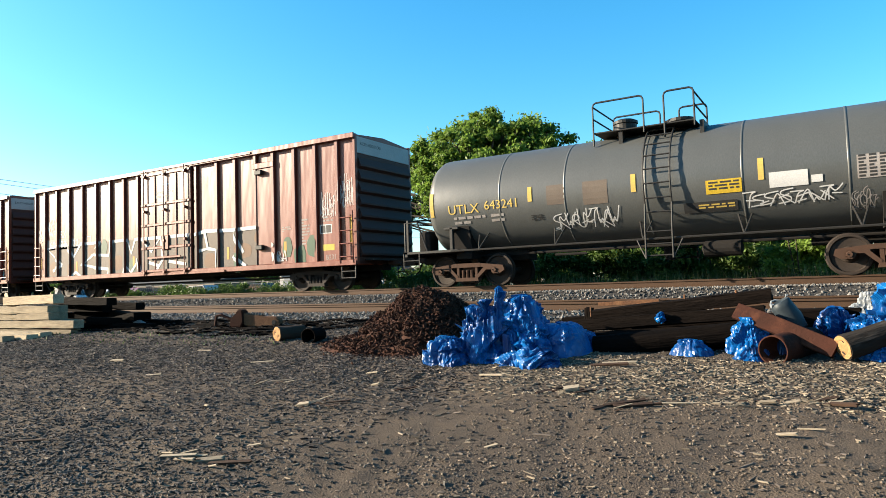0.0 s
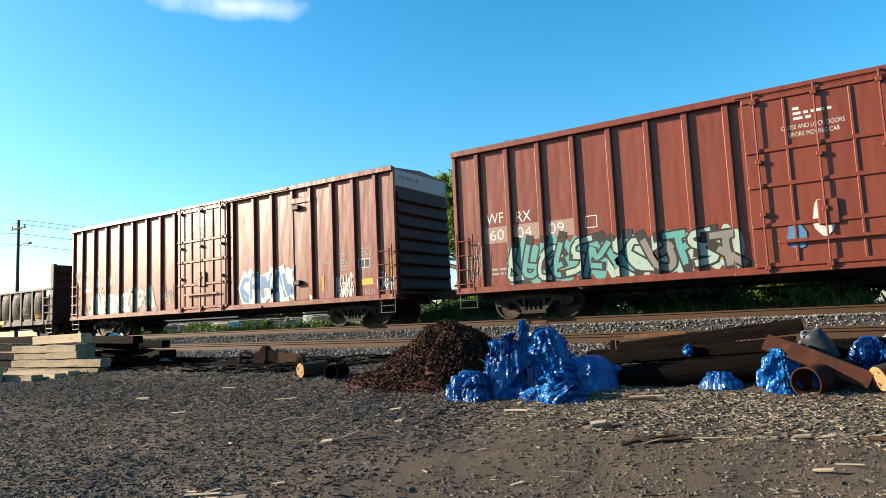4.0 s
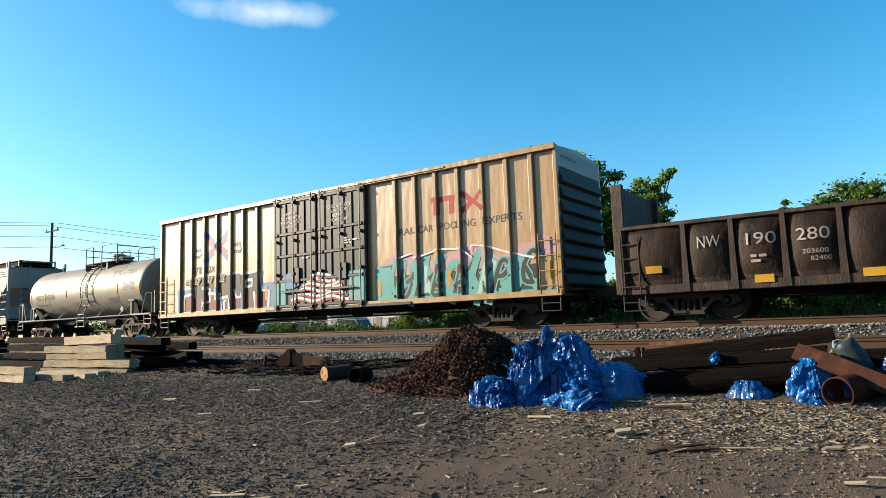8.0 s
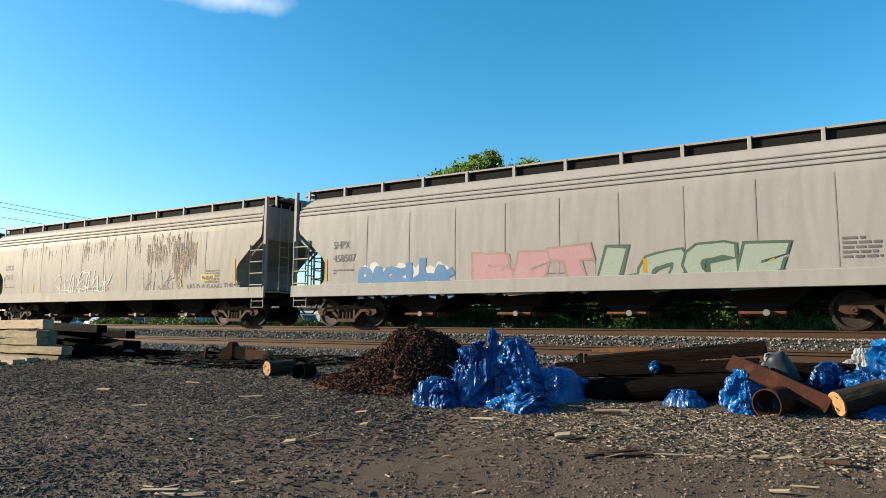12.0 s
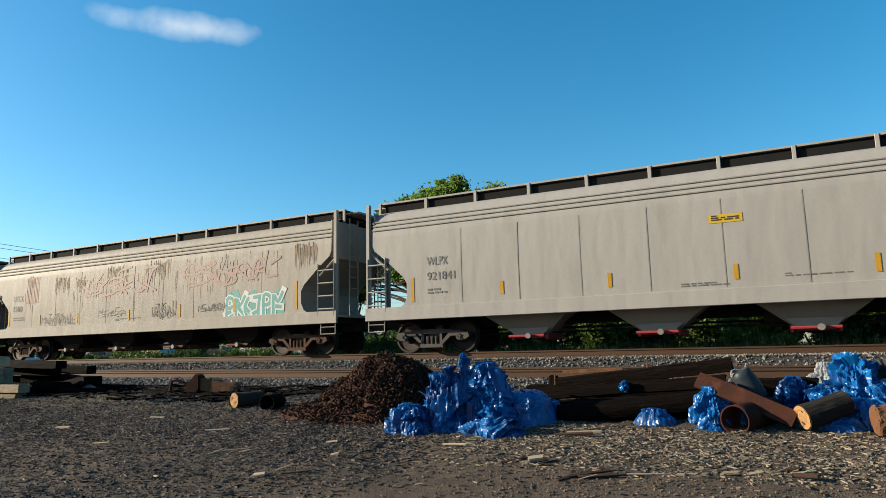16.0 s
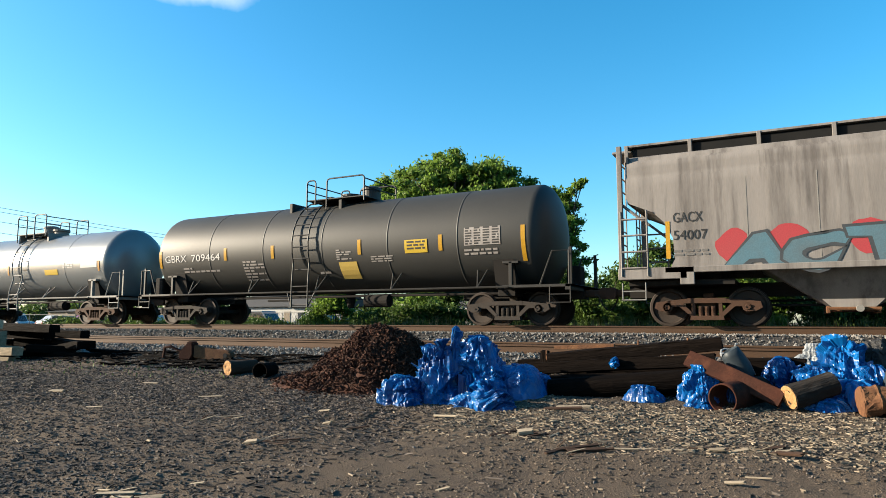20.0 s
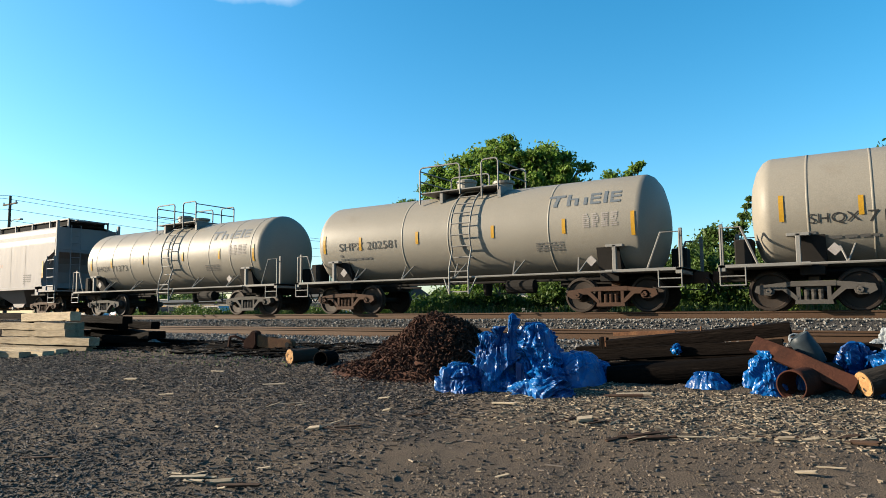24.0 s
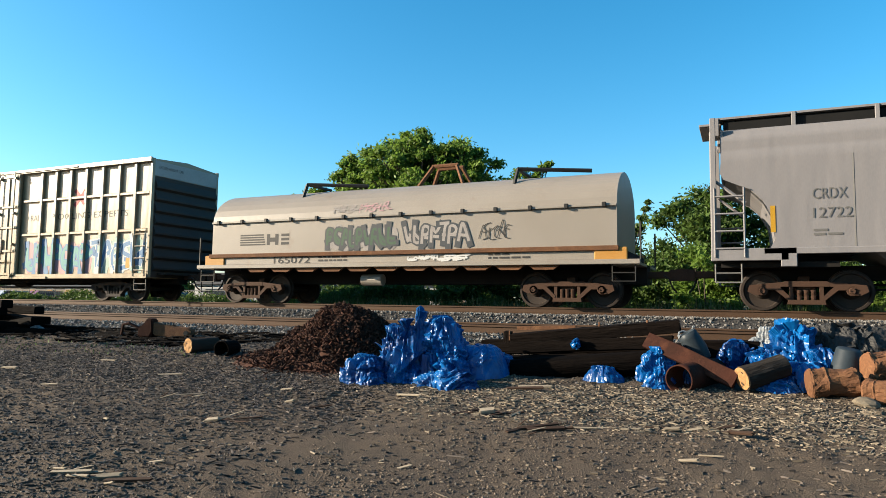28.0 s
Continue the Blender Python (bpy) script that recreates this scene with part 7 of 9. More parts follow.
paint(tank_c, skin_c, "ink", lambda b: bars(b, 3.28, 3.88, 2.14, 2.42, 3, 6), lift=0.018)
paint(tank_c, skin_c, "gold", lambda b: quad_rows(b, 0.8, 1.46, 1.42, 1.92), lift=0.013, name="notice_plate", label="dull yellow instruction sheet")
for _x, _z, _h in ((-7.0, 2.3, 0.6), (-3.85, 2.37, 0.42), (-1.78, 2.35, 0.42), (1.61, 2.34, 0.45), (4.37, 2.33, 0.45), (6.85, 2.2, 0.95)):
    paint(tank_c, skin_c, "strip", lambda b: [quad(b, _x - 0.06, _x + 0.06, _z - _h / 2 + _h * i / 5, _z - _h / 2 + _h * (i + 1) / 5) for i in range(5)], lift=0.014, name="reflector_strip", label="yellow reflective strip")

# silver tank car
paint(tank_d, skin_d, "white", lambda b: (lettering(b, "HOKX", -4.75, -3.8, 2.12, 2.36), lettering(b, "132250", -3.6, -2.65, 2.12, 2.36)), lift=0.014, label="white stencilled reporting mark")
paint(tank_d, skin_d, "white", lambda b: (bars(b, -4.7, -2.95, 1.62, 1.85, 2, 2), bars(b, -1.8, -1.1, 1.96, 2.02, 1, 3), quad_rows(b, 4.2, 5.2, 2.2, 2.45, 3), bars(b, 3.1, 3.7, 2.2, 2.4, 3, 8)), lift=0.014)
paint(tank_d, skin_d, "decal_yellow", lambda b: quad_rows(b, 1.9, 2.75, 1.98, 2.2), lift=0.014, name="notice_plate", label="yellow notice sheet")
for _x in (-5.3, -2.62, -0.6, 5.3):
    paint(tank_d, skin_d, "sp_orange", lambda b: [quad(b, _x - 0.05, _x + 0.05, 2.05 + 0.1 * i, 2.15 + 0.1 * i) for i in range(4)], lift=0.014, name="reflector_strip", label="orange reflective strip")

def drips(b, x0, x1, z0, z1, n, seed):
    r = random.Random(seed)
    for _ in range(n):
        x, z = r.uniform(x0, x1), r.uniform(z0 + 0.2, z1)
        b.faces.new([b.verts.new(p) for p in ((lambda w, d, q: ((x, q, z), (x + w * 0.25, q, z - d), (x + w * 0.7, q, z - d * 0.8), (x + w, q, z + 0.02)))(r.uniform(0.008, 0.035), r.uniform(0.15, 0.7), r.uniform(0, 0.0015)))])


# covered hoppers
def hopper_marks(car, skin, half, words, number, strips, mat="ink", x=-7.6, seed=0):
    paint(car, skin, mat, lambda b: (lettering(b, words, x, x + 0.66, 2.46, 2.7), lettering(b, number, x, x + 0.13 * len(number) + 0.1, 2.04, 2.27)), label="stencilled reporting mark", lift=0.012)
    paint(car, skin, "greyink", lambda b: (bars(b, x, x + 0.8, 1.62, 1.8, 2, seed), bars(b, half - 3.0, half - 2.3, 1.5, 2.0, 5, seed + 1), bars(b, -1.0, 0.4, 1.4, 1.5, 2, seed + 2)), lift=0.01)
    for sx, sz, h in strips:
        paint(car, skin, "strip", lambda b: quad(b, sx - 0.05, sx + 0.05, sz - h / 2, sz + h / 2), name="reflector_strip", lift=0.012, label="faded yellow reflective strip")


SILL = flat_skin(-1.582)
hopper_marks(hop_a, hskin_a, 9.36, "SHPX", "458507", ((-7.9, 1.8, 0.7), (5.0, 1.6, 0.4), (7.75, 1.85, 0.85), (2.2, 1.55, 0.35)), "greyink", seed=1)
sprayed(hop_a, 5, -6.5, -3.4, 0.98, 1.85, "sp_blue", "sp_blue", hskin_a, back="white", fat=0.03)
sprayed(hop_a, "BET", -2.5, 0.85, 0.98, 2.02, "sp_pink", "sp_fadedred", hskin_a, back="sp_pale_pink")
sprayed(hop_a, "LOGE", 1.0, 5.3, 1.0, 1.95, "sp_pale_mint", "sp_drabgreen", hskin_a, shear=0.2)
hopper_marks(hop_b, hskin_b, 9.22, "UTCX", "1512", ((-7.75, 1.8, 0.75), (-5.2, 1.6, 0.35), (-1.2, 1.6, 0.4), (4.85, 1.65, 0.45), (7.7, 1.9, 0.9)), seed=4)
tagging(hop_b, hskin_b, "white", -3.5, 0.4, 1.0, 2.1, 51, 0.05, 7, 0.01)
tagging(hop_b, hskin_b, "sp_mint", -3.2, 0.2, 1.3, 1.9, 52, 0.04, 5, 0.008)
tagging(hop_b, hskin_b, "ink", 2.6, 4.9, 1.0, 2.05, 54, 0.024, 5, 0.01)
paint(hop_b, hskin_b, "ink", lambda b: lettering(b, "VRS IS A GANG THING", 5.2, 8.0, 1.34, 1.5, fat=-0.01, shear=0.1, wave=0.12), name="graffiti", lift=0.01, label="black sprayed words")
paint(hop_b, hskin_b, "decal_yellow", lambda b: quad(b, 5.95, 6.7, 1.62, 1.86), name="notice_plate", lift=0.01, label="yellow notice plate")
paint(hop_b, hskin_b, "stain", lambda b: [drips(b, x - w, x + w, z - 0.45, z + 0.25, n, int(x * 9)) for x, z, w, n in ((3.4, 2.9, 0.6, 90), (5.0, 2.85, 0.7, 120), (4.9, 2.4, 0.5, 60), (4.2, 3.3, 1.2, 60), (0.5, 3.4, 2.0, 50), (-4.5, 3.4, 2.0, 40))], name="rust_stain", lift=0.007)
hopper_marks(hop_c, hskin_c, 9.96, "WLPX", "921841", ((-8.34, 1.8, 0.7), (-5.57, 1.7, 0.35), (-2.67, 1.7, 0.35), (0.22, 1.7, 0.35), (2.96, 1.7, 0.4), (5.69, 1.75, 0.45), (8.3, 2.0, 0.8)), "greyink", -7.85, seed=7)
paint(hop_c, hskin_c, "decal_yellow", lambda b: quad(b, -0.28, 0.45, 2.86, 3.06), name="notice_plate", lift=0.01, label="yellow notice plate")
paint(hop_c, hskin_c, "greyink", lambda b: (bars(b, 6.5, 7.2, 2.85, 3.15, 3, 3), bars(b, 6.5, 7.4, 2.05, 2.7, 6, 5), bars(b, 1.2, 2.8, 1.5, 1.6, 2, 4)), lift=0.006)
hopper_marks(hop_d, hskin_d, 9.36, "UTCX", "1580", ((-7.9, 1.75, 0.6), (-5.75, 1.65, 0.4), (-3.3, 1.62, 0.4), (-0.25, 1.62, 0.4), (2.46, 1.65, 0.45), (5.08, 1.7, 0.45), (7.74, 1.9, 0.9)), seed=9)


for _x, _z0, _z1, _k in ((-6.5, 2.3, 3.0, 8), (-3.2, 2.3, 3.15, 12), (-2.2, 2.5, 3.3, 10), (-1.0, 2.2, 3.3, 14), (0.2, 2.1, 3.2, 16), (1.3, 2.2, 3.3, 12), (2.6, 2.3, 3.5, 16), (3.6, 2.2, 3.5, 14), (4.6, 2.6, 3.5, 12), (5.6, 2.5, 3.5, 12), (6.6, 2.5, 3.4, 8)):
    paint(hop_d, hskin_d, "sp_fadedred", lambda b: drips(b, _x - 0.45, _x + 0.45, _z0, _z1, _k, int(_x * 10)), name="graffiti", lift=0.005)
paint(hop_d, hskin_d, "stain", lambda b: [drips(b, x - w, x + w, z - 0.3, z + 0.15, n, int(x * 9)) for x, z, w, n in ((8.1, 3.4, 0.45, 70), (-1.0, 3.4, 0.6, 40), (1.2, 3.42, 0.7, 40), (-4.4, 3.2, 0.5, 50), (-6.4, 3.35, 0.3, 20), (-3.2, 3.1, 0.3, 30))], name="rust_stain", lift=0.007)
tagging(hop_d, hskin_d, "sp_fadedred", -3.2, 1.0, 2.45, 3.35, 66, 0.11, 5, 0.006)
tagging(hop_d, hskin_d, "sp_fadedred", 2.6, 6.8, 2.5, 3.4, 67, 0.11, 6, 0.006)
sprayed(hop_d, 4, 4.75, 7.2, 1.15, 2.1, "sp_teal", "white", hskin_d, back="sp_teal")
tagging(hop_d, hskin_d, "greyink", -5.6, -3.5, 1.4, 1.85, 61, 0.025, 9, 0.009)
tagging(hop_d, hskin_d, "greyink", 1.0, 2.2, 1.45, 1.95, 62, 0.03, 6, 0.009)
tagging(hop_d, hskin_d, "greyink", 3.4, 4.6, 1.55, 1.8, 63, 0.03, 5, 0.009)
tagging(hop_d, hskin_d, "greyink", -2.0, -0.5, 1.6, 1.9, 64, 0.02, 5, 0.009)
paint(hop_d, hskin_d, "sp_fadedred", lambda b: [quad(b, -6.78 + 0.1 * k, -6.71 + 0.1 * k, z, z + 0.27) for k in range(9) for z in (2.35, 2.62, 2.89, 3.16)], name="graffiti", lift=0.006, label="faded red sprayed stripes")
# sooty hopper with two large pieces
hopper_marks(hop_e, hskin_e, 8.65, "GACX", "54007", ((-7.46, 2.05, 0.9), (7.14, 2.0, 0.9)), "ink", -7.33, seed=12)
paint(hop_e, hskin_e, "sp_red", lambda b: [blob(b, x, z, r, r * 0.9, seed=i) for i, (x, z, r) in enumerate(((-6.0, 1.85, 0.4), (-4.9, 1.9, 0.42), (-3.4, 1.95, 0.4), (-2.2, 2.05, 0.35), (-0.8, 2.0, 0.45), (0.1, 1.85, 0.42)))], name="graffiti", lift=0.005, label="red sprayed cloud")
sprayed(hop_e, "ACTON", -6.2, -0.1, 1.32, 2.08, "sp_slate", "sp_char", hskin_e, lift=0.008, shear=0.1)
paint(hop_e, hskin_e, "sp_teal", lambda b: [blob(b, 0.8 + 0.36 * k, 1.95 + 0.22 * math.sin(k * 1.9), 0.22, 0.17, seed=k, rough=1.1) for k in range(16)], name="graffiti", lift=0.005)
sprayed(hop_e, "RUCKZ", 1.05, 5.6, 1.32, 2.05, "sp_straw", "sp_maroon", hskin_e, lift=0.008, shear=0.2)
paint(hop_e, hskin_e, "sp_blue", lambda b: (quad(b, 5.55, 5.7, 3.35, 3.7), quad(b, 5.55, 5.9, 3.62, 3.72), quad(b, 5.55, 5.9, 3.32, 3.42), quad(b, 6.0, 6.12, 3.3, 3.68), quad(b, 6.26, 6.38, 3.3, 3.68), quad(b, 6.0, 6.38, 3.5, 3.58), quad(b, 6.45, 6.8, 3.58, 3.68), quad(b, 6.56, 6.68, 3.28, 3.58), stroke(b, [(6.85, 3.68), (7.2, 3.28)], 0.12), stroke(b, [(7.2, 3.68), (6.85, 3.28)], 0.12)), name="emblem", lift=0.008, label="blue company emblem")
for _c, _s, _x, _z in ((hop_c, hskin_c, -0.22, 2.9), (hop_b, hskin_b, 6.02, 1.66)):
    paint(_c, _s, "ink", lambda b: bars(b, _x, _x + 0.6, _z, _z + 0.14, 3, 4, 0.3), lift=0.014, label="small black print on the plate")
# light grey hopper
hopper_marks(hop_f, hskin_f, 8.38, "CRDX", "12722", ((-7.08, 2.05, 0.6), (-1.45, 1.9, 0.4), (1.44, 1.95, 0.4), (7.15, 2.2, 0.8)), "greyink", -6.29, seed=15)
paint(hop_f, hskin_f, "sp_fadedred", lambda b: [bars(b, x, x + 1.5, 2.42, 2.58, 1, i, 0.1) for i, x in enumerate((-4.7, -0.75, 2.9))], name="graffiti", lift=0.005, label="faded red sprayed dashes")
# coil car
_cs = flat_skin(-1.505)
sprayed(coil, 6, -2.0, 0.3, 1.62, 2.25, "sp_green", "sp_char", _cs, back="pale")
sprayed(coil, 5, 0.6, 2.5, 1.64, 2.3, "pale", "sp_char", _cs, fat=0.05)
tagging(coil, _cs, "ink", 2.85, 3.65, 1.8, 2.25, 73, 0.03, 4, 0.009)
tagging(coil, flat_skin(-1.52), "white", 0.7, 2.5, 1.24, 1.4, 74, 0.06, 6, 0.006)


def coil_skin(x, z):
    return -1.5 * math.cos(math.asin(min(0.999, max(0.0, (z - 2.55) / 1.05))))


tagging(coil, coil_skin, "sp_pink", -0.9, 0.1, 2.7, 3.0, 75, 0.03, 5, 0.014)
tagging(coil, coil_skin, "pale", -1.9, -1.0, 2.7, 2.95, 76, 0.03, 5, 0.014)


# ---- the yard: timbers, heaps and scrap ----
def timber(name, label, category, a, b, w, h, mat, roll=0, seed=0, group="", wear=1.0):
    """A sawn timber from a to b: worn edges, split ends, faces that check and sag."""
    a, b = Vector(a), Vector(b)
    L = (b - a).length
    n = max(4, min(26, int(L / 0.12)))
    bm = bmesh.new()
    # the cross-section goes round with three points a side, so that faces can dish and edges chip
    sec = []
    for (ya, za), (yb, zb) in (((-1, -1), (1, -1)), ((1, -1), (1, 1)), ((1, 1), (-1, 1)), ((-1, 1), (-1, -1))):
        sec += [(ya + (yb - ya) * q, za + (zb - za) * q) for q in (0.05, 0.35, 0.68, 0.95)]
    rings = []
    for i in range(n + 1):
        x = L * i / n
        ring = []
        for k, (sy, sz) in enumerate(sec):
            y, z = sy * w / 2, sz * h / 2
            chip = max(0.0, noise.noise((x * 4.3, sy * 5 + seed * 3.1, sz * 5)) - 0.18) if k % 4 in (0, 3) else 0.25 * noise.noise((x * 6, sy * 7 + seed, sz * 7))
            shrink = 1 - wear * 0.28 * chip
            e = 0.02 * wear * noise.noise((sy * 4 + seed, sz * 4, 2.0)) if i in (0, n) else 0
            bend = 0.012 * noise.noise((x * 1.1, seed, 1))
            ring.append(bm.verts.new((x + e * (1 if i else -1), y * shrink + bend, z * shrink + 0.014 * noise.noise((x * 1.3, seed + 5, 3)))))
        rings.append(ring)
    m = len(sec)
    for p, q in zip(rings, rings[1:]):
        for k in range(m):
            bm.faces.new((p[k], p[(k + 1) % m], q[(k + 1) % m], q[k]))
    bm.faces.new(rings[0][::-1])
    bm.faces.new(rings[-1])
    ob = part(name, bm, M[mat])
    t = (b - a).to_track_quat("X", "Z").to_matrix().to_4x4()
    ob.matrix_basis = Matrix.Translation(a) @ t @ pose(0, 0, 0, roll, 0, 0)
    return tagged(ob, label, category, group)


def log_piece(name, label, a, b, r, bark="bark", end="log_end", hollow=False, seed=0):
    a, b = Vector(a), Vector(b)
    L = (b - a).length
    th = thing(name, label, "log" if not hollow else "pipe")
    th.matrix_basis = Matrix.Translation(a) @ (b - a).to_track_quat("X", "Z").to_matrix().to_4x4()
    n, bm = 28, bmesh.new()
    prof = [(L * k / 10, r) for k in range(11)]
    if hollow:
        prof = [(0.8 * L, r * 0.9), (0.003, r * 0.9), (0, r * 0.93), (0, r)] + prof[1:]
    lathe(bm, prof, n=n)
    for v in bm.verts:
        k = 1 + (0.09 if not hollow else 0.02) * noise.noise((v.co.x * 3, v.co.y * 11 + seed, v.co.z * 11)) + (0.05 * noise.noise((v.co.x * 1.2, v.co.y * 26, v.co.z * 26 + seed)) if not hollow else 0)
        v.co.y *= k
        v.co.z *= k
    part("shell", bm, M[bark], th, smooth=hollow)
    if not hollow:
        for x, s in ((0, -1), (L, 1)):                       # sawn ends: growth rings and a few checks
            bm = bmesh.new()
            lathe(bm, [(x - s * 0.01, r * 0.95), (x + s * 0.004, r * 0.94), (x + s * 0.006, r * 0.6), (x + s * 0.002, r * 0.55), (x + s * 0.006, r * 0.3), (x + s * 0.004, 0.004)], n=n)
            for v in bm.verts:
                v.co.x += s * 0.012 * noise.noise((v.co.y * 22, v.co.z * 22, seed))
            part("cut_end", bm, M[end], th, "pale sawn end")
    return th


def ridge(p):
    return 1 - 2 * abs(noise.noise(p))


def crumple(cx, cy, z0, rx, ry, h, seed, amp=0.1, nu=130, nv=44, peak=(0, 0), power=0.8, top=1.6):
    """Creased sheet thrown over something: sharp folds hang down from the top, small creases cross them."""
    bm = bmesh.new()
    rows = []
    for j in range(nv + 1):
        v = j / nv
        row = []
        for i in range(nu):
            a = i * math.tau / nu
            c, s = math.cos(a), math.sin(a)
            hang = ridge((c * 2.0 + seed, s * 2.0, v * 0.5 + seed)) + 0.6 * ridge((c * 4.6 - seed, s * 4.6, v * 0.9))
            rad = (v ** power) * (1 + 0.22 * noise.noise((c * 1.3 + seed, s * 1.3, 4.0)))
            x, y = cx + rx * rad * c + peak[0] * (1 - v), cy + ry * rad * s + peak[1] * (1 - v)
            z = z0 + h * (1 - v ** top)
            w = noise.noise_vector((x * 2.5 + seed, y * 2.5, z * 2.5)) * 0.25
            p = Vector((x, y, z)) + w
            k = 0.3 * hang * min(1, 2.5 * v) + 0.25 * ridge(p * 9.0 + Vector((seed, 0, 0))) + 0.1 * ridge(p * 21.0)
            for sc, gain in ((3.4, 3.4), (8.5, 2.2)):                    # flat facets that meet in creases
                q = p * sc
                pt = noise.voronoi(q)[1][0]
                k += gain * (q - pt).dot(noise.noise_vector(pt * 7.7)) * (0.55 if sc < 5 else 0.3)
            d = Vector((c, s, 0.35 + 0.6 * (1 - v))) * amp * (k - 0.1)
            zz = max(z + d.z, ground_z(x, y) + 0.006) if j < nv else ground_z(x, y) + 0.004
            row.append(bm.verts.new((x + d.x, y + d.y, zz)))
        rows.append(row)
    for a, b in zip(rows, rows[1:]):
        for i in range(nu):
            bm.faces.new((a[i], a[(i + 1) % nu], b[(i + 1) % nu], b[i]))
    bmesh.ops.remove_doubles(bm, verts=bm.verts[:], dist=0.0005)
    return bm


def fold(th, spec, mat="tarp", label=""):
    part("tarp_fold", crumple(*spec[:7], **(spec[7] if len(spec) > 7 else {})), M[mat], th, label)


tarp_a = thing("tarpaulin_heap", "crumpled blue tarpaulin heaped over scrap on the dirt", "tarpaulin")
for spec in ((-3.34, 7.3, 0.6, 0.36, 0.36, 0.72, 1, dict(amp=0.12, top=1.5)), (-3.52, 7.16, 0.85, 0.11, 0.12, 0.6, 5, dict(amp=0.05, top=1.1, nu=50, nv=24)), (-3.24, 7.2, 0.85, 0.22, 0.18, 0.48, 26, dict(amp=0.1, top=1.7)),
             (-3.60, 7.02, 0.58, 0.24, 0.24, 0.66, 3, dict(amp=0.11, top=1.15)), (-3.8, 7.05, 0.58, 0.2, 0.26, 0.66, 22, dict(amp=0.11, top=1.1)),
             (-4.02, 6.82, 0.55, 0.3, 0.24, 0.28, 2, dict(amp=0.12, top=1.2)), (-3.12, 7.2, 0.6, 0.26, 0.28, 0.5, 25, dict(amp=0.11, top=1.3)),
             (-3.02, 6.8, 0.56, 0.36, 0.19, 0.16, 6, dict(amp=0.08, top=1.8)), (-2.7, 7.75, 0.62, 0.3, 0.22, 0.26, 7, dict(amp=0.07))):
    fold(tarp_a, spec)
fold(tarp_a, (-2.84, 7.38, 0.62, 0.38, 0.26, 0.38, 4, dict(amp=0.025, power=0.55, top=2.4)), "tarp", "smooth bulging end of the sheet")
tarp_b = thing("tarpaulin", "small crumpled blue tarpaulin under the timbers", "tarpaulin")
fold(tarp_b, (-1.42, 7.56, 0.63, 0.2, 0.12, 0.17, 8, dict(amp=0.04, nu=60, nv=16, top=2.4)))
tarp_c = thing("tarpaulin", "crumpled blue tarpaulin beside a rusty pipe", "tarpaulin")
for spec in ((-0.86, 7.66, 0.64, 0.22, 0.16, 0.36, 9, dict(amp=0.07, nu=80, nv=26)), (-0.82, 7.4, 0.62, 0.17, 0.13, 0.17, 10, dict(amp=0.06, nu=80, nv=26)), (-0.52, 7.7, 0.64, 0.16, 0.14, 0.26, 23, dict(amp=0.06, nu=80, nv=26))):
    fold(tarp_c, spec)
tarp_d = thing("tarpaulin_heap", "blue tarpaulin heap with a silver sheet among scrap", "tarpaulin")
for spec in ((-0.05, 8.2, 0.68, 0.26, 0.26, 0.44, 11, dict(amp=0.1)), (0.5, 8.2, 0.68, 0.3, 0.3, 0.62, 12, dict(amp=0.1)), (0.25, 8.0, 0.66, 0.32, 0.22, 0.34, 13, dict(amp=0.1)), (0.5, 7.75, 0.64, 0.3, 0.2, 0.28, 24, dict(amp=0.09)), (0.3, 7.5, 0.64, 0.16, 0.12, 0.14, 14, dict(amp=0.06)), (0.75, 7.95, 0.66, 0.2, 0.2, 0.4, 15, dict(amp=0.09)), (-0.33, 8.15, 0.68, 0.16, 0.2, 0.2, 18, dict(amp=0.08))):
    fold(tarp_d, spec)
fold(tarp_d, (0.24, 8.42, 0.7, 0.26, 0.2, 0.56, 16, dict(amp=0.07)), "tarp_grey", "silver-grey sheet")
tarp_e = thing("plastic_sheet", "black plastic sheet thrown over scrap", "plastic sheet")
fold(tarp_e, (1.05, 8.5, 0.7, 0.5, 0.3, 0.6, 17, dict(amp=0.06, power=0.5, top=2.2)), "tarp_black")

DARK = "dark creosoted timber lying in a pile"
for k, (a, b, w, h, roll) in enumerate((((-2.74, 8.3, 1.03), (-0.68, 8.32, 1.26), 0.18, 0.15, 4), ((-3.05, 8.1, 0.9), (-0.74, 8.12, 1.08), 0.2, 0.14, -6), ((-3.0, 7.95, 0.76), (-1.0, 8.0, 0.9), 0.16, 0.11, 8), ((-3.3, 8.75, 0.9), (-0.5, 8.9, 0.93), 0.24, 0.18, 0), ((-2.4, 8.0, 0.75), (-0.2, 8.15, 0.76), 0.24, 0.16, 3), ((-2.84, 8.4, 0.82), (-2.83, 8.4, 1.13), 0.1, 0.1, 0), ((-0.9, 8.5, 0.8), (1.6, 8.9, 0.82), 0.24, 0.22, 0), ((-0.2, 8.0, 0.74), (0.95, 7.85, 0.76), 0.16, 0.12, 5), ((-0.45, 8.35, 0.98), (0.15, 8.42, 1.0), 0.2, 0.24, 0))):
    timber("timber", DARK, "timber", a, b, w, h, "timber_dark", roll, k, "pile of dark timbers")
timber("steel_channel", "thin rusty steel channel lying on the timbers", "steel channel", (-2.72, 8.46, 1.17), (-1.95, 8.48, 1.2), 0.06, 0.05, "scrap", 0, 21, wear=0.3)
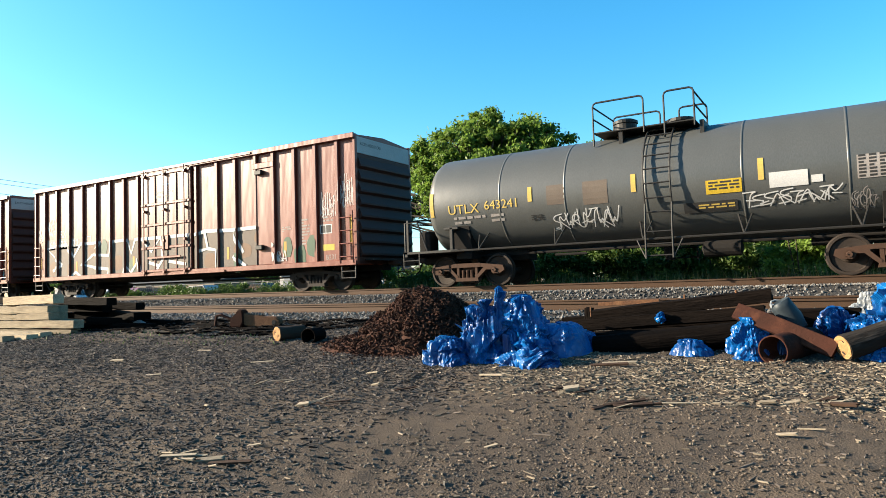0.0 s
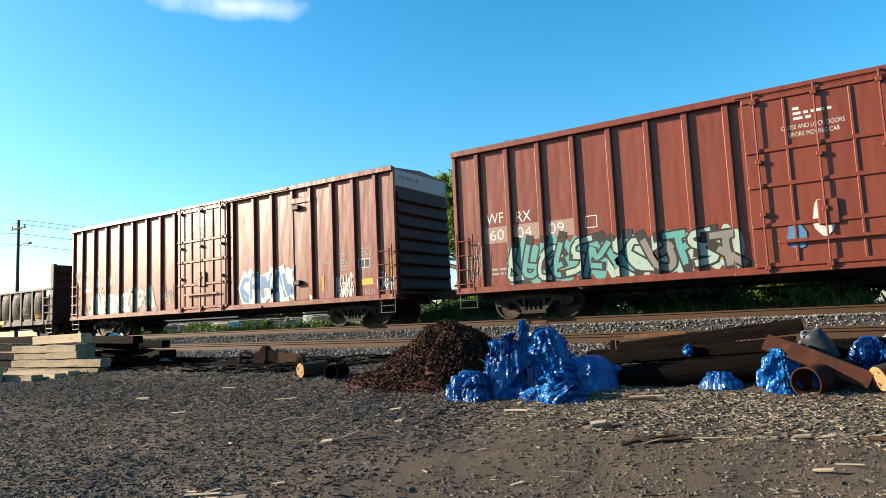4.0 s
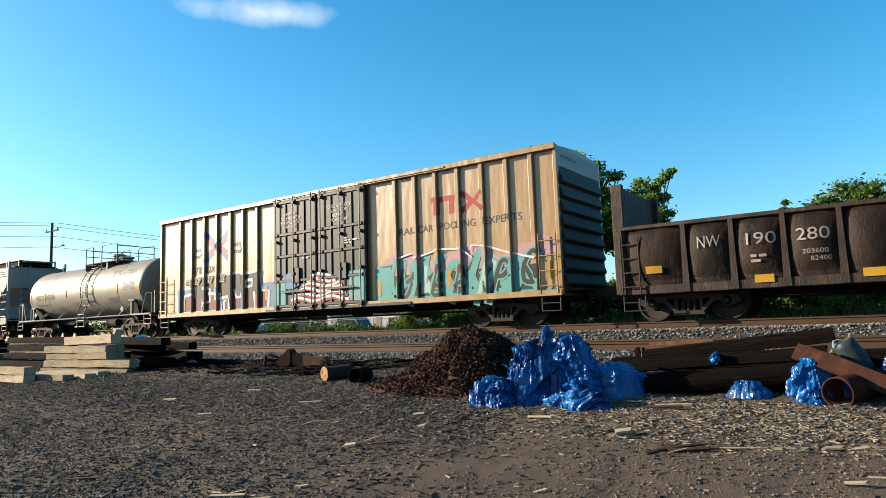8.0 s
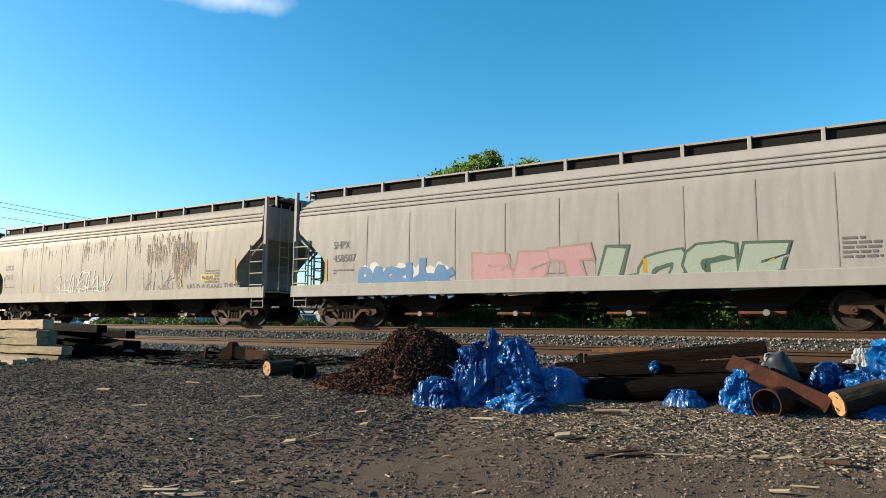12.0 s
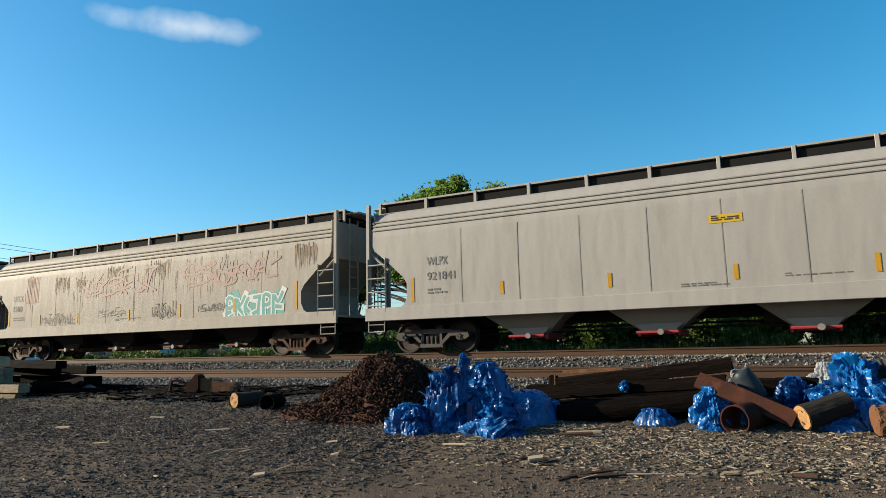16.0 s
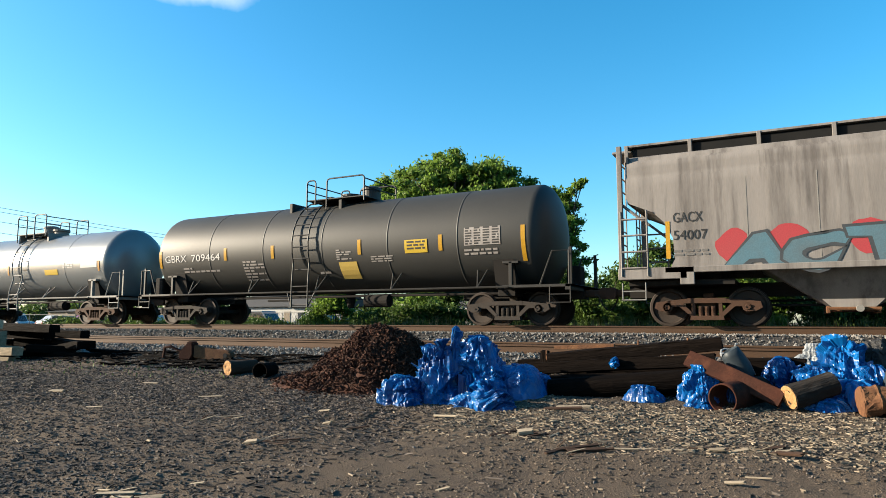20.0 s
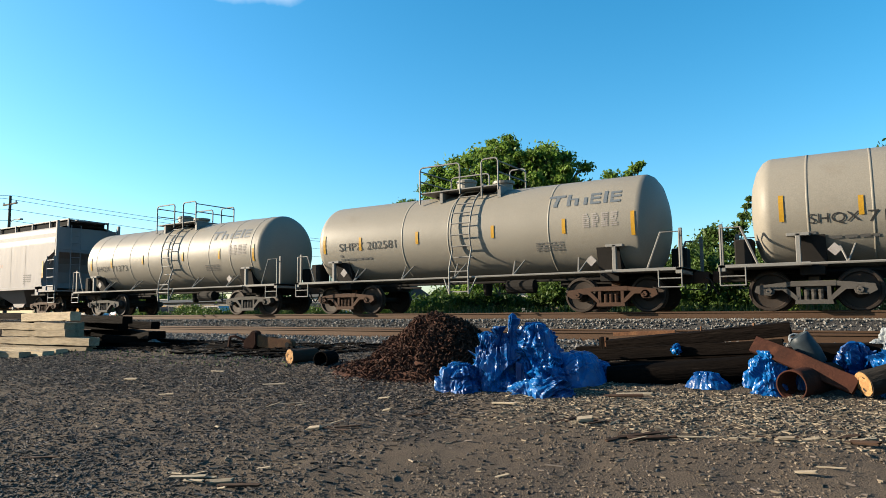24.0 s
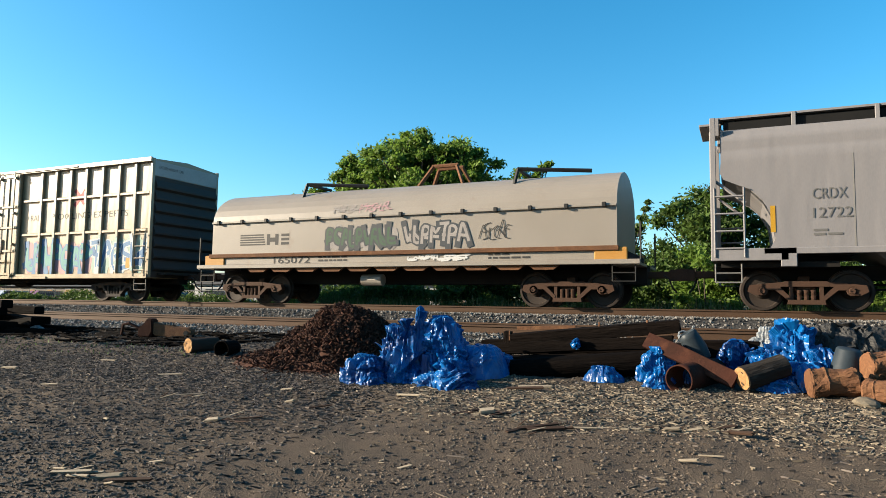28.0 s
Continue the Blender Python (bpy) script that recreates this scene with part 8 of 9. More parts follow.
for x, z in ((-1.62, 1.28), (-2.78, 1.14), (-1.05, 1.32)):
    sp = part("iron_spike", rod(bmesh.new(), (x, 8.3, z - 0.12), (x + 0.005, 8.29, z), 0.011, 6, 0.014), M["scrap"])
    tagged(sp, "rusty iron spike driven into a timber", "spike", "spikes in the timbers")
scraps = bmesh.new()
bmesh.ops.create_icosphere(scraps, subdivisions=3, radius=0.045)
for v in scraps.verts:
    v.co *= 0.75 + 0.9 * (1 - 2 * abs(noise.noise(v.co * 30)))
tagged(part("rag", scraps, M["tarp"], at=pose(-1.83, 7.96, 1.03)), "small scrap of blue plastic on the timbers", "rag")
log_piece("wooden_piling", "dark round wooden piling with a cracked end", (-2.52, 7.6, 0.7), (-0.72, 7.92, 0.88), 0.135, "timber_dark", "bark", seed=2)
log_piece("rusty_pipe", "short rusty steel pipe lying open end out", (-0.61, 7.24, 0.745), (-0.3, 7.95, 0.78), 0.15, "pipe_rust", hollow=True)
log_piece("cut_log", "cut log with a pale orange sawn end", (-0.02, 7.34, 0.78), (0.36, 7.6, 0.9), 0.12, "log_bark", "log_end", seed=4)
log_piece("cut_log", "short cut log with a pale sawn end", (-7.72, 7.7, 0.79), (-7.6, 8.16, 0.79), 0.12, "bark", "log_end", seed=6)
log_piece("short_pipe", "short dark pipe lying on gravel", (-7.02, 7.65, 0.77), (-7.1, 8.0, 0.77), 0.12, "timber_dark", hollow=True)
timber("steel_beam", "rusty red steel beam leaning on the scrap heap", "beam", (-0.98, 7.7, 1.11), (-0.08, 7.4, 0.75), 0.07, 0.17, "pipe_rust", -25, 3, wear=0.35)
can = thing("grey_canister", "dented grey-blue canister leaning on timbers", "canister", Matrix.Translation((-0.42, 7.98, 0.9)) @ pose(0, 0, 0, 8, -28, 0))
bm = lathe(bmesh.new(), [(0.0, 0.02), (0.0, 0.1), (0.02, 0.11), (0.14, 0.112), (0.28, 0.105), (0.34, 0.1), (0.345, 0.085), (0.3, 0.08)], n=22, along="z")
for v in bm.verts:
    v.co.x *= 1 + 0.2 * noise.noise(v.co * 9)
    v.co.y *= 1 + 0.2 * noise.noise(v.co * 9 + Vector((4, 0, 0)))
part("shell", bm, M["lid"], can, smooth=True)
part("torn_rim", polyline([(0.1 * math.cos(a), 0.1 * math.sin(a), 0.345 + 0.025 * math.sin(3 * a + 1)) for a in [k * 0.4 for k in range(11)]], 0.012), M["tarp_grey"], can, "pale torn rim")
for k, (x, y, z, L, rz) in enumerate(((0.56, 7.36, 0.77, 0.42, 10), (1.08, 7.6, 0.93, 0.5, 20), (1.02, 7.35, 0.7, 0.3, -20))):
    bm = lathe(bmesh.new(), [(0, 0.02), (0.003, 0.15), (0.02, 0.16), (0.06, 0.15), (L * 0.3, 0.15), (L * 0.34, 0.158), (L * 0.38, 0.15), (L * 0.7, 0.15), (L - 0.02, 0.16), (L - 0.003, 0.15), (L, 0.02)], n=26)
    bmesh.ops.subdivide_edges(bm, edges=bm.edges[:], cuts=2)
    for v in bm.verts:
        q = 0.86 * (1 + 0.22 * noise.noise((v.co.x * 7, v.co.y * 9, v.co.z * 9 + k)) + 0.1 * (1 - 2 * abs(noise.noise((v.co.x * 15, v.co.y * 15, v.co.z * 15 + k)))))
        v.co.y *= q
        v.co.z *= q * 0.95
    drum = part("rusty_drum", bm, M["scrap"], at=pose(x, y, z, 0, -4, rz))
    tagged(drum, "crushed rusty orange steel drum on the dirt", "drum")
bucket = thing("bucket", "overturned grey plastic bucket among scrap", "bucket", pose(0.92, 7.84, 0.82, 6, 10, 0))
part("shell", lathe(bmesh.new(), [(0.0, 0.13), (0.0, 0.145), (0.02, 0.15), (0.03, 0.142), (0.26, 0.115), (0.275, 0.1), (0.275, 0.02)], n=22, along="z"), M["lid"], bucket, smooth=True)
part("rim", lathe(bmesh.new(), [(0.0, 0.142), (0.004, 0.156), (0.03, 0.156), (0.034, 0.142)], n=22, along="z"), M["lid"], bucket, smooth=True)
pale = bmesh.new()
bmesh.ops.create_icosphere(pale, subdivisions=2, radius=0.11)
for v in pale.verts:
    v.co *= 1 + 0.35 * noise.noise(v.co * 9)
    v.co.z *= 0.5
tagged(part("stone", pale, M["splinter"], at=pose(1.0, 7.12, ground_z(1.0, 7.12) + 0.03)), "pale broken lump of stone on the dirt", "stone")


def hooks(name, label, category, spots, mat):
    """Many bent iron clips as one mesh: spots are (x, y, z, size, bar radius, turn, tilt, roll)."""
    g = np.random.default_rng(3)
    s = np.array(spots)
    n, seg = len(s), 6
    sweep = g.uniform(2.0, 4.4, n)
    ang = np.linspace(-0.5, 0.5, seg + 1)[None] * sweep[:, None]
    rows = []
    for k in range(3):                                       # a three-sided bar bent round an arc
        a = k * math.tau / 3
        rr = s[:, 3, None] + s[:, 4, None] * math.cos(a)
        rows.append(np.stack([rr * np.cos(ang) * 0.8 - s[:, 3, None] * 0.3, rr * np.sin(ang) * 1.1, np.repeat(s[:, 4, None] * math.sin(a), seg + 1, 1)], -1))
    v = np.stack(rows, 2)
    for ax, (i, j) in ((7, (1, 2)), (6, (0, 2)), (5, (0, 1))):
        c, d = np.cos(s[:, ax])[:, None, None], np.sin(s[:, ax])[:, None, None]
        p, q = v[..., i].copy(), v[..., j].copy()
        v[..., i], v[..., j] = p * c - q * d, p * d + q * c
    v += s[:, None, None, :3]
    f = []
    for k in range(seg):
        for a in range(3):
            b = (a + 1) % 3
            f.append((3 * k + a, 3 * k + b, 3 * k + 3 + b, 3 * k + 3 + a))
    f = (np.array(f)[None] + (np.arange(n) * 3 * (seg + 1))[:, None, None]).reshape(-1, 4)
    me = bpy.data.meshes.new(name)
    me.from_pydata(v.reshape(-1, 3).tolist(), [], f.tolist())
    me.materials.append(mat)
    return tagged(new(name, me), label, category, kind="stuff")


def iron_heap():
    cx, cy = -5.0, 7.95
    r = random.Random(8)

    def hz(x, y):
        d = math.hypot((x - cx) / (1.15 if x < cx else 0.9), (y - cy) / 0.85)
        e = math.hypot((x - cx + 0.75) / 1.0, (y - cy + 0.35) / 0.6)
        lump = 0.07 * noise.noise((x * 2.6, y * 2.6, 9.0)) + 0.03 * noise.noise((x * 7, y * 7, 2.0))
        return ground_z(x, y) + (0.68 + lump) * max(0, 1 - d ** (1.4 if x < cx else 2.1)) + (0.16 + lump) * max(0, 1 - e * e)
    spots = []
    for _ in range(9000):
        x, y = cx + r.gauss(-0.1, 0.58), cy + r.gauss(-0.1, 0.42)
        h = hz(x, y)
        if h < ground_z(x, y) + 0.015 and r.random() < 0.72:
            continue
        spots.append((x, y, h + r.uniform(-0.015, 0.03), r.uniform(0.022, 0.045), r.uniform(0.007, 0.012), r.uniform(0, 6.3), r.uniform(-1.2, 1.2), r.uniform(-1.2, 1.2)))
    hooks("iron_heap", "heap of small rusted iron clips beside the tarpaulin", "scrap heap", spots, M["heap"])
    bm = bmesh.new()
    n = 40
    g = [[bm.verts.new((cx - 1.5 + 3 * i / n, cy - 1.1 + 2.2 * j / n, hz(cx - 1.5 + 3 * i / n, cy - 1.1 + 2.2 * j / n) - 0.03)) for i in range(n + 1)] for j in range(n + 1)]
    for j in range(n):
        for i in range(n):
            bm.faces.new((g[j][i], g[j][i + 1], g[j + 1][i + 1], g[j + 1][i]))
    tagged(part("heap_core", bm, M["heap"], smooth=True), "packed core of the rusted iron heap", "scrap heap", kind="stuff")


iron_heap()

# stacked ties beside the siding
PALE = "pale weathered railway tie in a stack"
for k, (x, x2, y, z, rz) in enumerate(((-17.9, -14.0, 8.1, 0.69, 1), (-17.8, -15.2, 8.42, 0.69, 0), (-17.7, -15.0, 8.7, 0.69, 1), (-17.75, -14.05, 8.12, 0.87, 0.5), (-17.4, -14.6, 8.5, 0.87, 0), (-17.85, -14.93, 8.2, 1.05, 1), (-17.3, -15.1, 8.55, 1.05, -2), (-17.8, -15.05, 8.2, 1.22, 1.5), (-17.2, -15.3, 8.6, 1.22, 0), (-16.97, -14.95, 8.22, 1.42, 2), (-17.2, -14.4, 7.72, 0.66, 1), (-17.3, -14.6, 7.42, 0.64, 2), (-17.4, -14.9, 7.14, 0.62, 2), (-18.7, -15.8, 6.82, 0.62, 1), (-19.1, -15.83, 6.86, 0.80, 0))):
    timber("railway_tie", PALE, "railway tie", (x + random.uniform(-0.1, 0.1), y + random.uniform(-0.05, 0.05), z), (x2 + random.uniform(-0.18, 0.12), y + (x2 - x) * math.tan(radians(rz + random.uniform(-2, 2))) * 0.5, z + random.uniform(-0.02, 0.03)), 0.24, 0.165 if k != 9 else 0.2, "timber_pale", random.uniform(-2, 2), k, "stack of railway ties")
for k, (x, y, z, L, rz) in enumerate(((-16.3, 9.3, 0.12, 2.5, 12), (-16.0, 9.6, 0.12, 2.9, 8), (-15.9, 9.3, 0.33, 2.2, 8), (-15.6, 9.5, 0.55, 1.6, 5), (-17.0, 9.4, 0.33, 2.4, 4), (-16.4, 9.05, 0.72, 2.4, -3), (-15.0, 8.9, 0.1, 1.9, 14), (-17.0, 9.2, 0.55, 2.4, 0), (-14.9, 9.5, 0.33, 1.7, -14), (-14.6, 8.75, 0.24, 0.9, 40), (-22.6, 9.0, 0.12, 3.6, 2), (-22.6, 9.3, 0.12, 3.6, 2), (-22.5, 9.1, 0.34, 3.6, 2), (-22.5, 9.2, 0.56, 3.6, 2), (-22.4, 9.15, 0.78, 3.6, 2), (-25.8, 9.0, 0.12, 2.6, -2), (-25.8, 9.1, 0.34, 2.6, -2), (-25.7, 9.05, 0.56, 2.6, -2), (-25.6, 9.1, 0.78, 2.6, 0))):
    g = ground_z(x + L / 2, y) - 0.03
    timber("railway_tie", "dark creosoted railway tie in a loose stack", "railway tie", (x, y, g + z), (x + L * math.cos(radians(rz)), y + L * math.sin(radians(rz)), g + z - 0.04), 0.24, 0.17, "timber_dark", 0, k + 30, "stack of dark railway ties")
for k in range(20):
    x, z = -27.6 + 0.34 * (k % 5) + 0.05 * random.uniform(-1, 1), 0.72 + 0.2 * (k // 5)
    timber("railway_tie", "dark railway tie with a worn pale end in a square stack", "railway tie", (x, 8.2 + random.uniform(-0.1, 0.1), z), (x, 10.6, z), 0.23, 0.17, "timber_dark" if k % 3 else "splinter", 0, k + 120, "square stack of railway ties")
rag = thing("plastic_bag", "crumpled pale blue plastic bag on gravel", "plastic bag")
fold(rag, (-13.7, 9.4, 0.75, 0.2, 0.15, 0.16, 21, dict(amp=0.04, nu=24, nv=8)), "tarp_grey")

# loose sticks and splintered wood on the dirt
def stick(x, y, L, w, rz, pale, seed, rise=0.02):
    w *= 0.6
    z = ground_z(x, y) + 0.3 * w
    timber("stick", "pale splintered stick lying on dirt" if pale else "dark broken stick lying on dirt", "stick", (x, y, z), (x + L * math.cos(radians(rz)), y + L * math.sin(radians(rz)), z + rise), w, w * 0.55, "splinter" if pale else "bark", 20, seed, wear=1.6)


for k, (x, y, L, w, rz, pale) in enumerate(((-4.38, 3.17, 0.3, 0.045, 18, 1), (-4.28, 3.22, 0.26, 0.03, 16, 1), (-4.22, 3.17, 0.2, 0.035, 2, 1), (-4.02, 3.2, 0.2, 0.075, 26, 1), (-3.88, 3.2, 0.3, 0.05, 22, 0), (-4.5, 3.24, 0.2, 0.02, -6, 1), (-4.42, 4.66, 0.12, 0.075, 10, 1), (-4.36, 4.74, 0.16, 0.05, 70, 1), (-4.3, 4.72, 0.36, 0.025, 32, 0), (-4.22, 4.7, 0.3, 0.02, 40, 0), (-4.25, 5.58, 0.1, 0.055, -4, 1), (-3.9, 5.48, 0.22, 0.03, 40, 0), (-3.95, 3.62, 0.11, 0.03, 10, 1),
                                           (-2.4, 5.57, 0.34, 0.045, 62, 0), (-2.36, 5.62, 0.42, 0.035, 66, 0), (-2.2, 5.72, 0.14, 0.1, 20, 1), (-2.1, 5.74, 0.3, 0.03, 30, 0), (-1.76, 5.2, 0.34, 0.05, 58, 0), (-1.7, 5.3, 0.36, 0.045, 40, 0), (-1.62, 5.32, 0.3, 0.06, 26, 0), (-1.52, 5.42, 0.24, 0.035, 12, 0), (-1.5, 5.5, 0.4, 0.025, 8, 1), (-1.2, 5.62, 0.42, 0.02, 4, 1), (-0.76, 5.76, 0.3, 0.02, 6, 0), (-0.6, 5.72, 0.12, 0.055, -4, 1), (-0.42, 5.78, 0.1, 0.05, 10, 1), (-0.24, 5.86, 0.2, 0.05, 30, 0), (-0.12, 5.74, 0.2, 0.06, -30, 0), (-0.42, 4.92, 0.12, 0.04, -16, 1), (-0.3, 5.1, 0.16, 0.02, -20, 1), (-2.24, 4.25, 0.08, 0.03, 20, 1), (-4.72, 6.12, 0.16, 0.05, -8, 1), (-9.5, 6.05, 0.36, 0.07, -4, 1), (-6.25, 3.03, 0.34, 0.03, 26, 0), (-6.8, 6.3, 0.35, 0.05, 12, 1), (-8.6, 6.9, 0.4, 0.05, -10, 1), (-6.5, 4.6, 0.6, 0.03, 20, 0), (-5.6, 5.4, 0.3, 0.03, 30, 1), (-5.4, 4.4, 0.16, 0.03, -30, 1), (-5.9, 2.2, 0.5, 0.03, 30, 0), (0.2, 3.2, 0.35, 0.04, -5, 1), (-7.6, 5.3, 0.24, 0.03, 10, 1), (-3.3, 6.2, 0.3, 0.04, -12, 1), (-2.3, 6.75, 0.4, 0.06, 6, 0), (-2.2, 6.9, 0.34, 0.07, 8, 1))):
    stick(x, y, L, w, rz, pale, k + 60)
_r = random.Random(9)
for k in range(34):
    x, y = ((-2.25, 5.7), (-1.6, 5.35), (-4.2, 3.25), (-4.35, 4.75), (-0.2, 5.8), (-5.6, 5.4))[k % 6]
    stick(x + _r.gauss(0, 0.14), y + _r.gauss(0, 0.09), _r.uniform(0.06, 0.24), _r.uniform(0.012, 0.03), _r.gauss(20, 30), _r.random() < (0.7 if k % 6 == 2 else 0.3), k + 160, _r.uniform(0, 0.05))


def coupler_scrap(x, y, rz):
    th = thing("scrap_coupler", "rusty cast-iron coupler yoke lying on ballast", "scrap iron", pose(x, y, ground_z(x, y), 0, 0, rz))
    bm = bmesh.new()
    prism(bm, [(0.0, 0.05), (0.35, 0.02), (0.72, 0.0), (0.8, 0.05), (0.8, 0.14), (0.72, 0.2), (0.3, 0.22), (0.0, 0.3)], -0.09, 0.09)
    bmesh.ops.bevel(bm, geom=bm.edges[:], offset=0.02, segments=2, affect="EDGES")
    part("shank", bm, M["scrap"], th)
    # Solid black plug: the shade inside a pin hole, done by colour.
    part("pin_hole", lathe(bmesh.new(), [(-0.1, 0.045), (0.1, 0.045)], n=14, centre=(0.68, 0, 0.1), along="y"), M["steel_black"], th, "round black plug standing for the shade in a pin hole")
    bm = bmesh.new()
    prism(bm, [(-0.3, 0.02), (-0.05, 0.0), (0.02, 0.12), (0.0, 0.36), (-0.12, 0.38), (-0.16, 0.24), (-0.28, 0.2)], -0.12, 0.12)
    bmesh.ops.bevel(bm, geom=bm.edges[:], offset=0.025, segments=2, affect="EDGES")
    part("knuckle", bm, M["pipe_rust"], th)
    part("bent_strap", polyline([(-0.75, 0.1, 0.03), (-0.72, 0.1, 0.24), (-0.6, 0.1, 0.26), (-0.2, 0.12, 0.1)], 0.03), M["pipe_rust"], th)


coupler_scrap(-10.45, 9.55, 18)


def planks_litter():
    r = random.Random(31)
    spots = []
    for _ in range(420):
        x, y = r.uniform(-15, -7.5), r.uniform(8.3, 10.6)
        spots.append((x, y, ground_z(x, y) + 0.02, r.uniform(0.15, 0.6), r.uniform(0.03, 0.09), 0.025, r.gauss(0.1, 0.5), r.uniform(-0.1, 0.1)))
    scatter("plank_litter", "dark splintered wood strewn along the siding", "wood litter", spots, M["timber_dark"], "chip")


planks_litter()


# ---- trees, weeds and the street beyond the tracks ----
def leaves(name, clumps, mat, size, per, seed, squash=0.62):
    """Leaf blades round the clumps (x, y, z, radius), thicker towards their rims, with gaps between."""
    g = np.random.default_rng(seed)
    c = np.repeat(np.array(clumps, float), per, 0)
    n = len(c)
    d = g.normal(size=(n, 3))
    d /= np.linalg.norm(d, axis=1)[:, None]
    rad = c[:, 3] * np.sqrt(g.random(n)) * np.abs(1 + 0.4 * g.normal(size=n)) + 0.03
    p = c[:, :3] + d * rad[:, None] * np.array((1, 1, squash))
    u = g.normal(size=(n, 3))
    u /= np.linalg.norm(u, axis=1)[:, None]
    w = np.cross(u, g.normal(size=(n, 3)))
    w /= np.linalg.norm(w, axis=1)[:, None]
    s = size * g.uniform(0.6, 1.5, n)[:, None]
    v = np.stack([p - u * s, p + w * s * 0.45, p + u * s, p - w * s * 0.45], 1).reshape(-1, 3)
    me = bpy.data.meshes.new(name)
    me.from_pydata(v.tolist(), [], np.arange(4 * n).reshape(-1, 4).tolist())
    me.materials.append(mat)
    return me


def tree(x, y, height, clumps, label, leaf="leaf", size=0.16, per=220, seed=1, trunk_r=0.25, name="tree"):
    z = ground_z(x, y)
    th = thing(name, label, "tree", pose(x, y, z))
    r = random.Random(seed)
    bm = bmesh.new()
    top = Vector((0.2, 0, height * 0.5))
    rod(bm, (0, 0, -0.2), (0.1, 0, height * 0.28), trunk_r, 10, trunk_r * 0.75)
    rod(bm, (0.1, 0, height * 0.28), top, trunk_r * 0.75, 9, trunk_r * 0.4)
    part("trunk", bm, M["trunk"], th, smooth=True)
    bm = bmesh.new()
    for cx, cy, cz, cr in clumps:
        a = Vector((0.1, 0, height * r.uniform(0.22, 0.45)))
        b = Vector((cx, cy, cz))
        m = a.lerp(b, 0.5) + Vector((r.uniform(-0.3, 0.3), r.uniform(-0.3, 0.3), 0.2))
        rod(bm, a, m, trunk_r * 0.35, 6, trunk_r * 0.2)
        rod(bm, m, b, trunk_r * 0.2, 5, 0.02)
        for _ in range(3):
            q = b + Vector((r.uniform(-1, 1), r.uniform(-1, 1), r.uniform(-0.3, 1))) * cr * 0.9
            rod(bm, m.lerp(b, 0.7), q, trunk_r * 0.09, 4, 0.01)
    part("branchwork", bm, M["trunk"], th)
    o = part("crown", leaves("crown", clumps, M[leaf], size, per, seed), None, th)
    return th


def crown_clumps(cx, cz, rx, rz, n, seed, lo=0.5, hi=1.1, ry=None):
    r = random.Random(seed)
    out = []
    ry = ry or rx * 0.8
    for _ in range(n):
        while True:
            a = Vector((r.uniform(-1, 1), r.uniform(-1, 1), r.uniform(-1, 1)))
            if 0.35 < a.length < 1:
                break
        out.append((cx + a.x * rx, a.y * ry, cz + a.z * rz, r.uniform(lo, hi)))
    return out


tree(-15.9, 32, 10.0, crown_clumps(0.2, 6.5, 5.0, 3.2, 300, 4, 0.25, 0.7) + crown_clumps(0.4, 8.3, 3.0, 1.5, 80, 5, 0.2, 0.5) + crown_clumps(-3.6, 7.6, 2.0, 1.6, 46, 6, 0.2, 0.5) + crown_clumps(-6.4, 5.8, 1.6, 1.5, 30, 7, 0.2, 0.5) + [(0.6, -1, 9.9, 0.3), (-0.4, -1, 9.8, 0.25)], "broad green leafy tree behind the railway", "leaf", 0.1, 330, 4, 0.34)
tree(-9.6, 31, 7.5, crown_clumps(0, 4.6, 1.5, 2.6, 70, 9, 0.2, 0.5) + [(-0.3, 0, 7.3, 0.35), (0.2, 0, 7.0, 0.35), (0.6, 0, 7.2, 0.3), (0.95, 0, 7.5, 0.22), (1.2, 0, 7.65, 0.15), (-0.6, 0, 6.9, 0.4)], "slim leafy tree with a bare top branch", "leaf", 0.09, 260, 9, 0.15)
tree(-24.6, 34, 7.6, crown_clumps(0, 5.5, 1.8, 1.9, 60, 12, 0.25, 0.6), "small round green tree", "leaf", 0.09, 280, 12, 0.18)
tree(-1.2, 28.5, 5.5, crown_clumps(0, 3.2, 2.2, 2.3, 56, 15, 0.35, 0.7), "bushy green tree beside the railway", "leaf_dark", 0.09, 456, 15, 0.16)
tree(2.6, 29, 7.5, crown_clumps(0, 4.0, 2.4, 2.9, 64, 17, 0.4, 0.75), "tall leafy bush beside the railway", "leaf_dark", 0.09, 432, 17, 0.18)
tree(-4.8, 30, 4.5, crown_clumps(0, 2.3, 2.2, 1.8, 46, 19, 0.35, 0.7) + [(0.7, 0, 4.3, 0.22), (0.85, 0, 4.7, 0.16), (1.0, 0, 5.1, 0.1), (1.1, 0, 5.4, 0.06)], "low leafy tree with thin bare twigs", "leaf_dark", 0.09, 408, 19, 0.12)


def shrub(x, y, w, h, seed, mat, label):
    z = ground_z(x, y)
    th = thing("shrub", label, "shrub", pose(x, y, z), group="shrubs along the railway")
    cl = crown_clumps(0, h * 0.5, w * 0.5, h * 0.45, 24, seed, 0.25, 0.5, ry=0.8)
    bm = bmesh.new()
    for c in cl[:9]:
        rod(bm, (0, 0, -0.1), c[:3], 0.035, 5, 0.01)
    part("stem", bm, M["trunk"], th)
    part("foliage", leaves("foliage", cl, M[mat], 0.075, 260, seed), None, th)


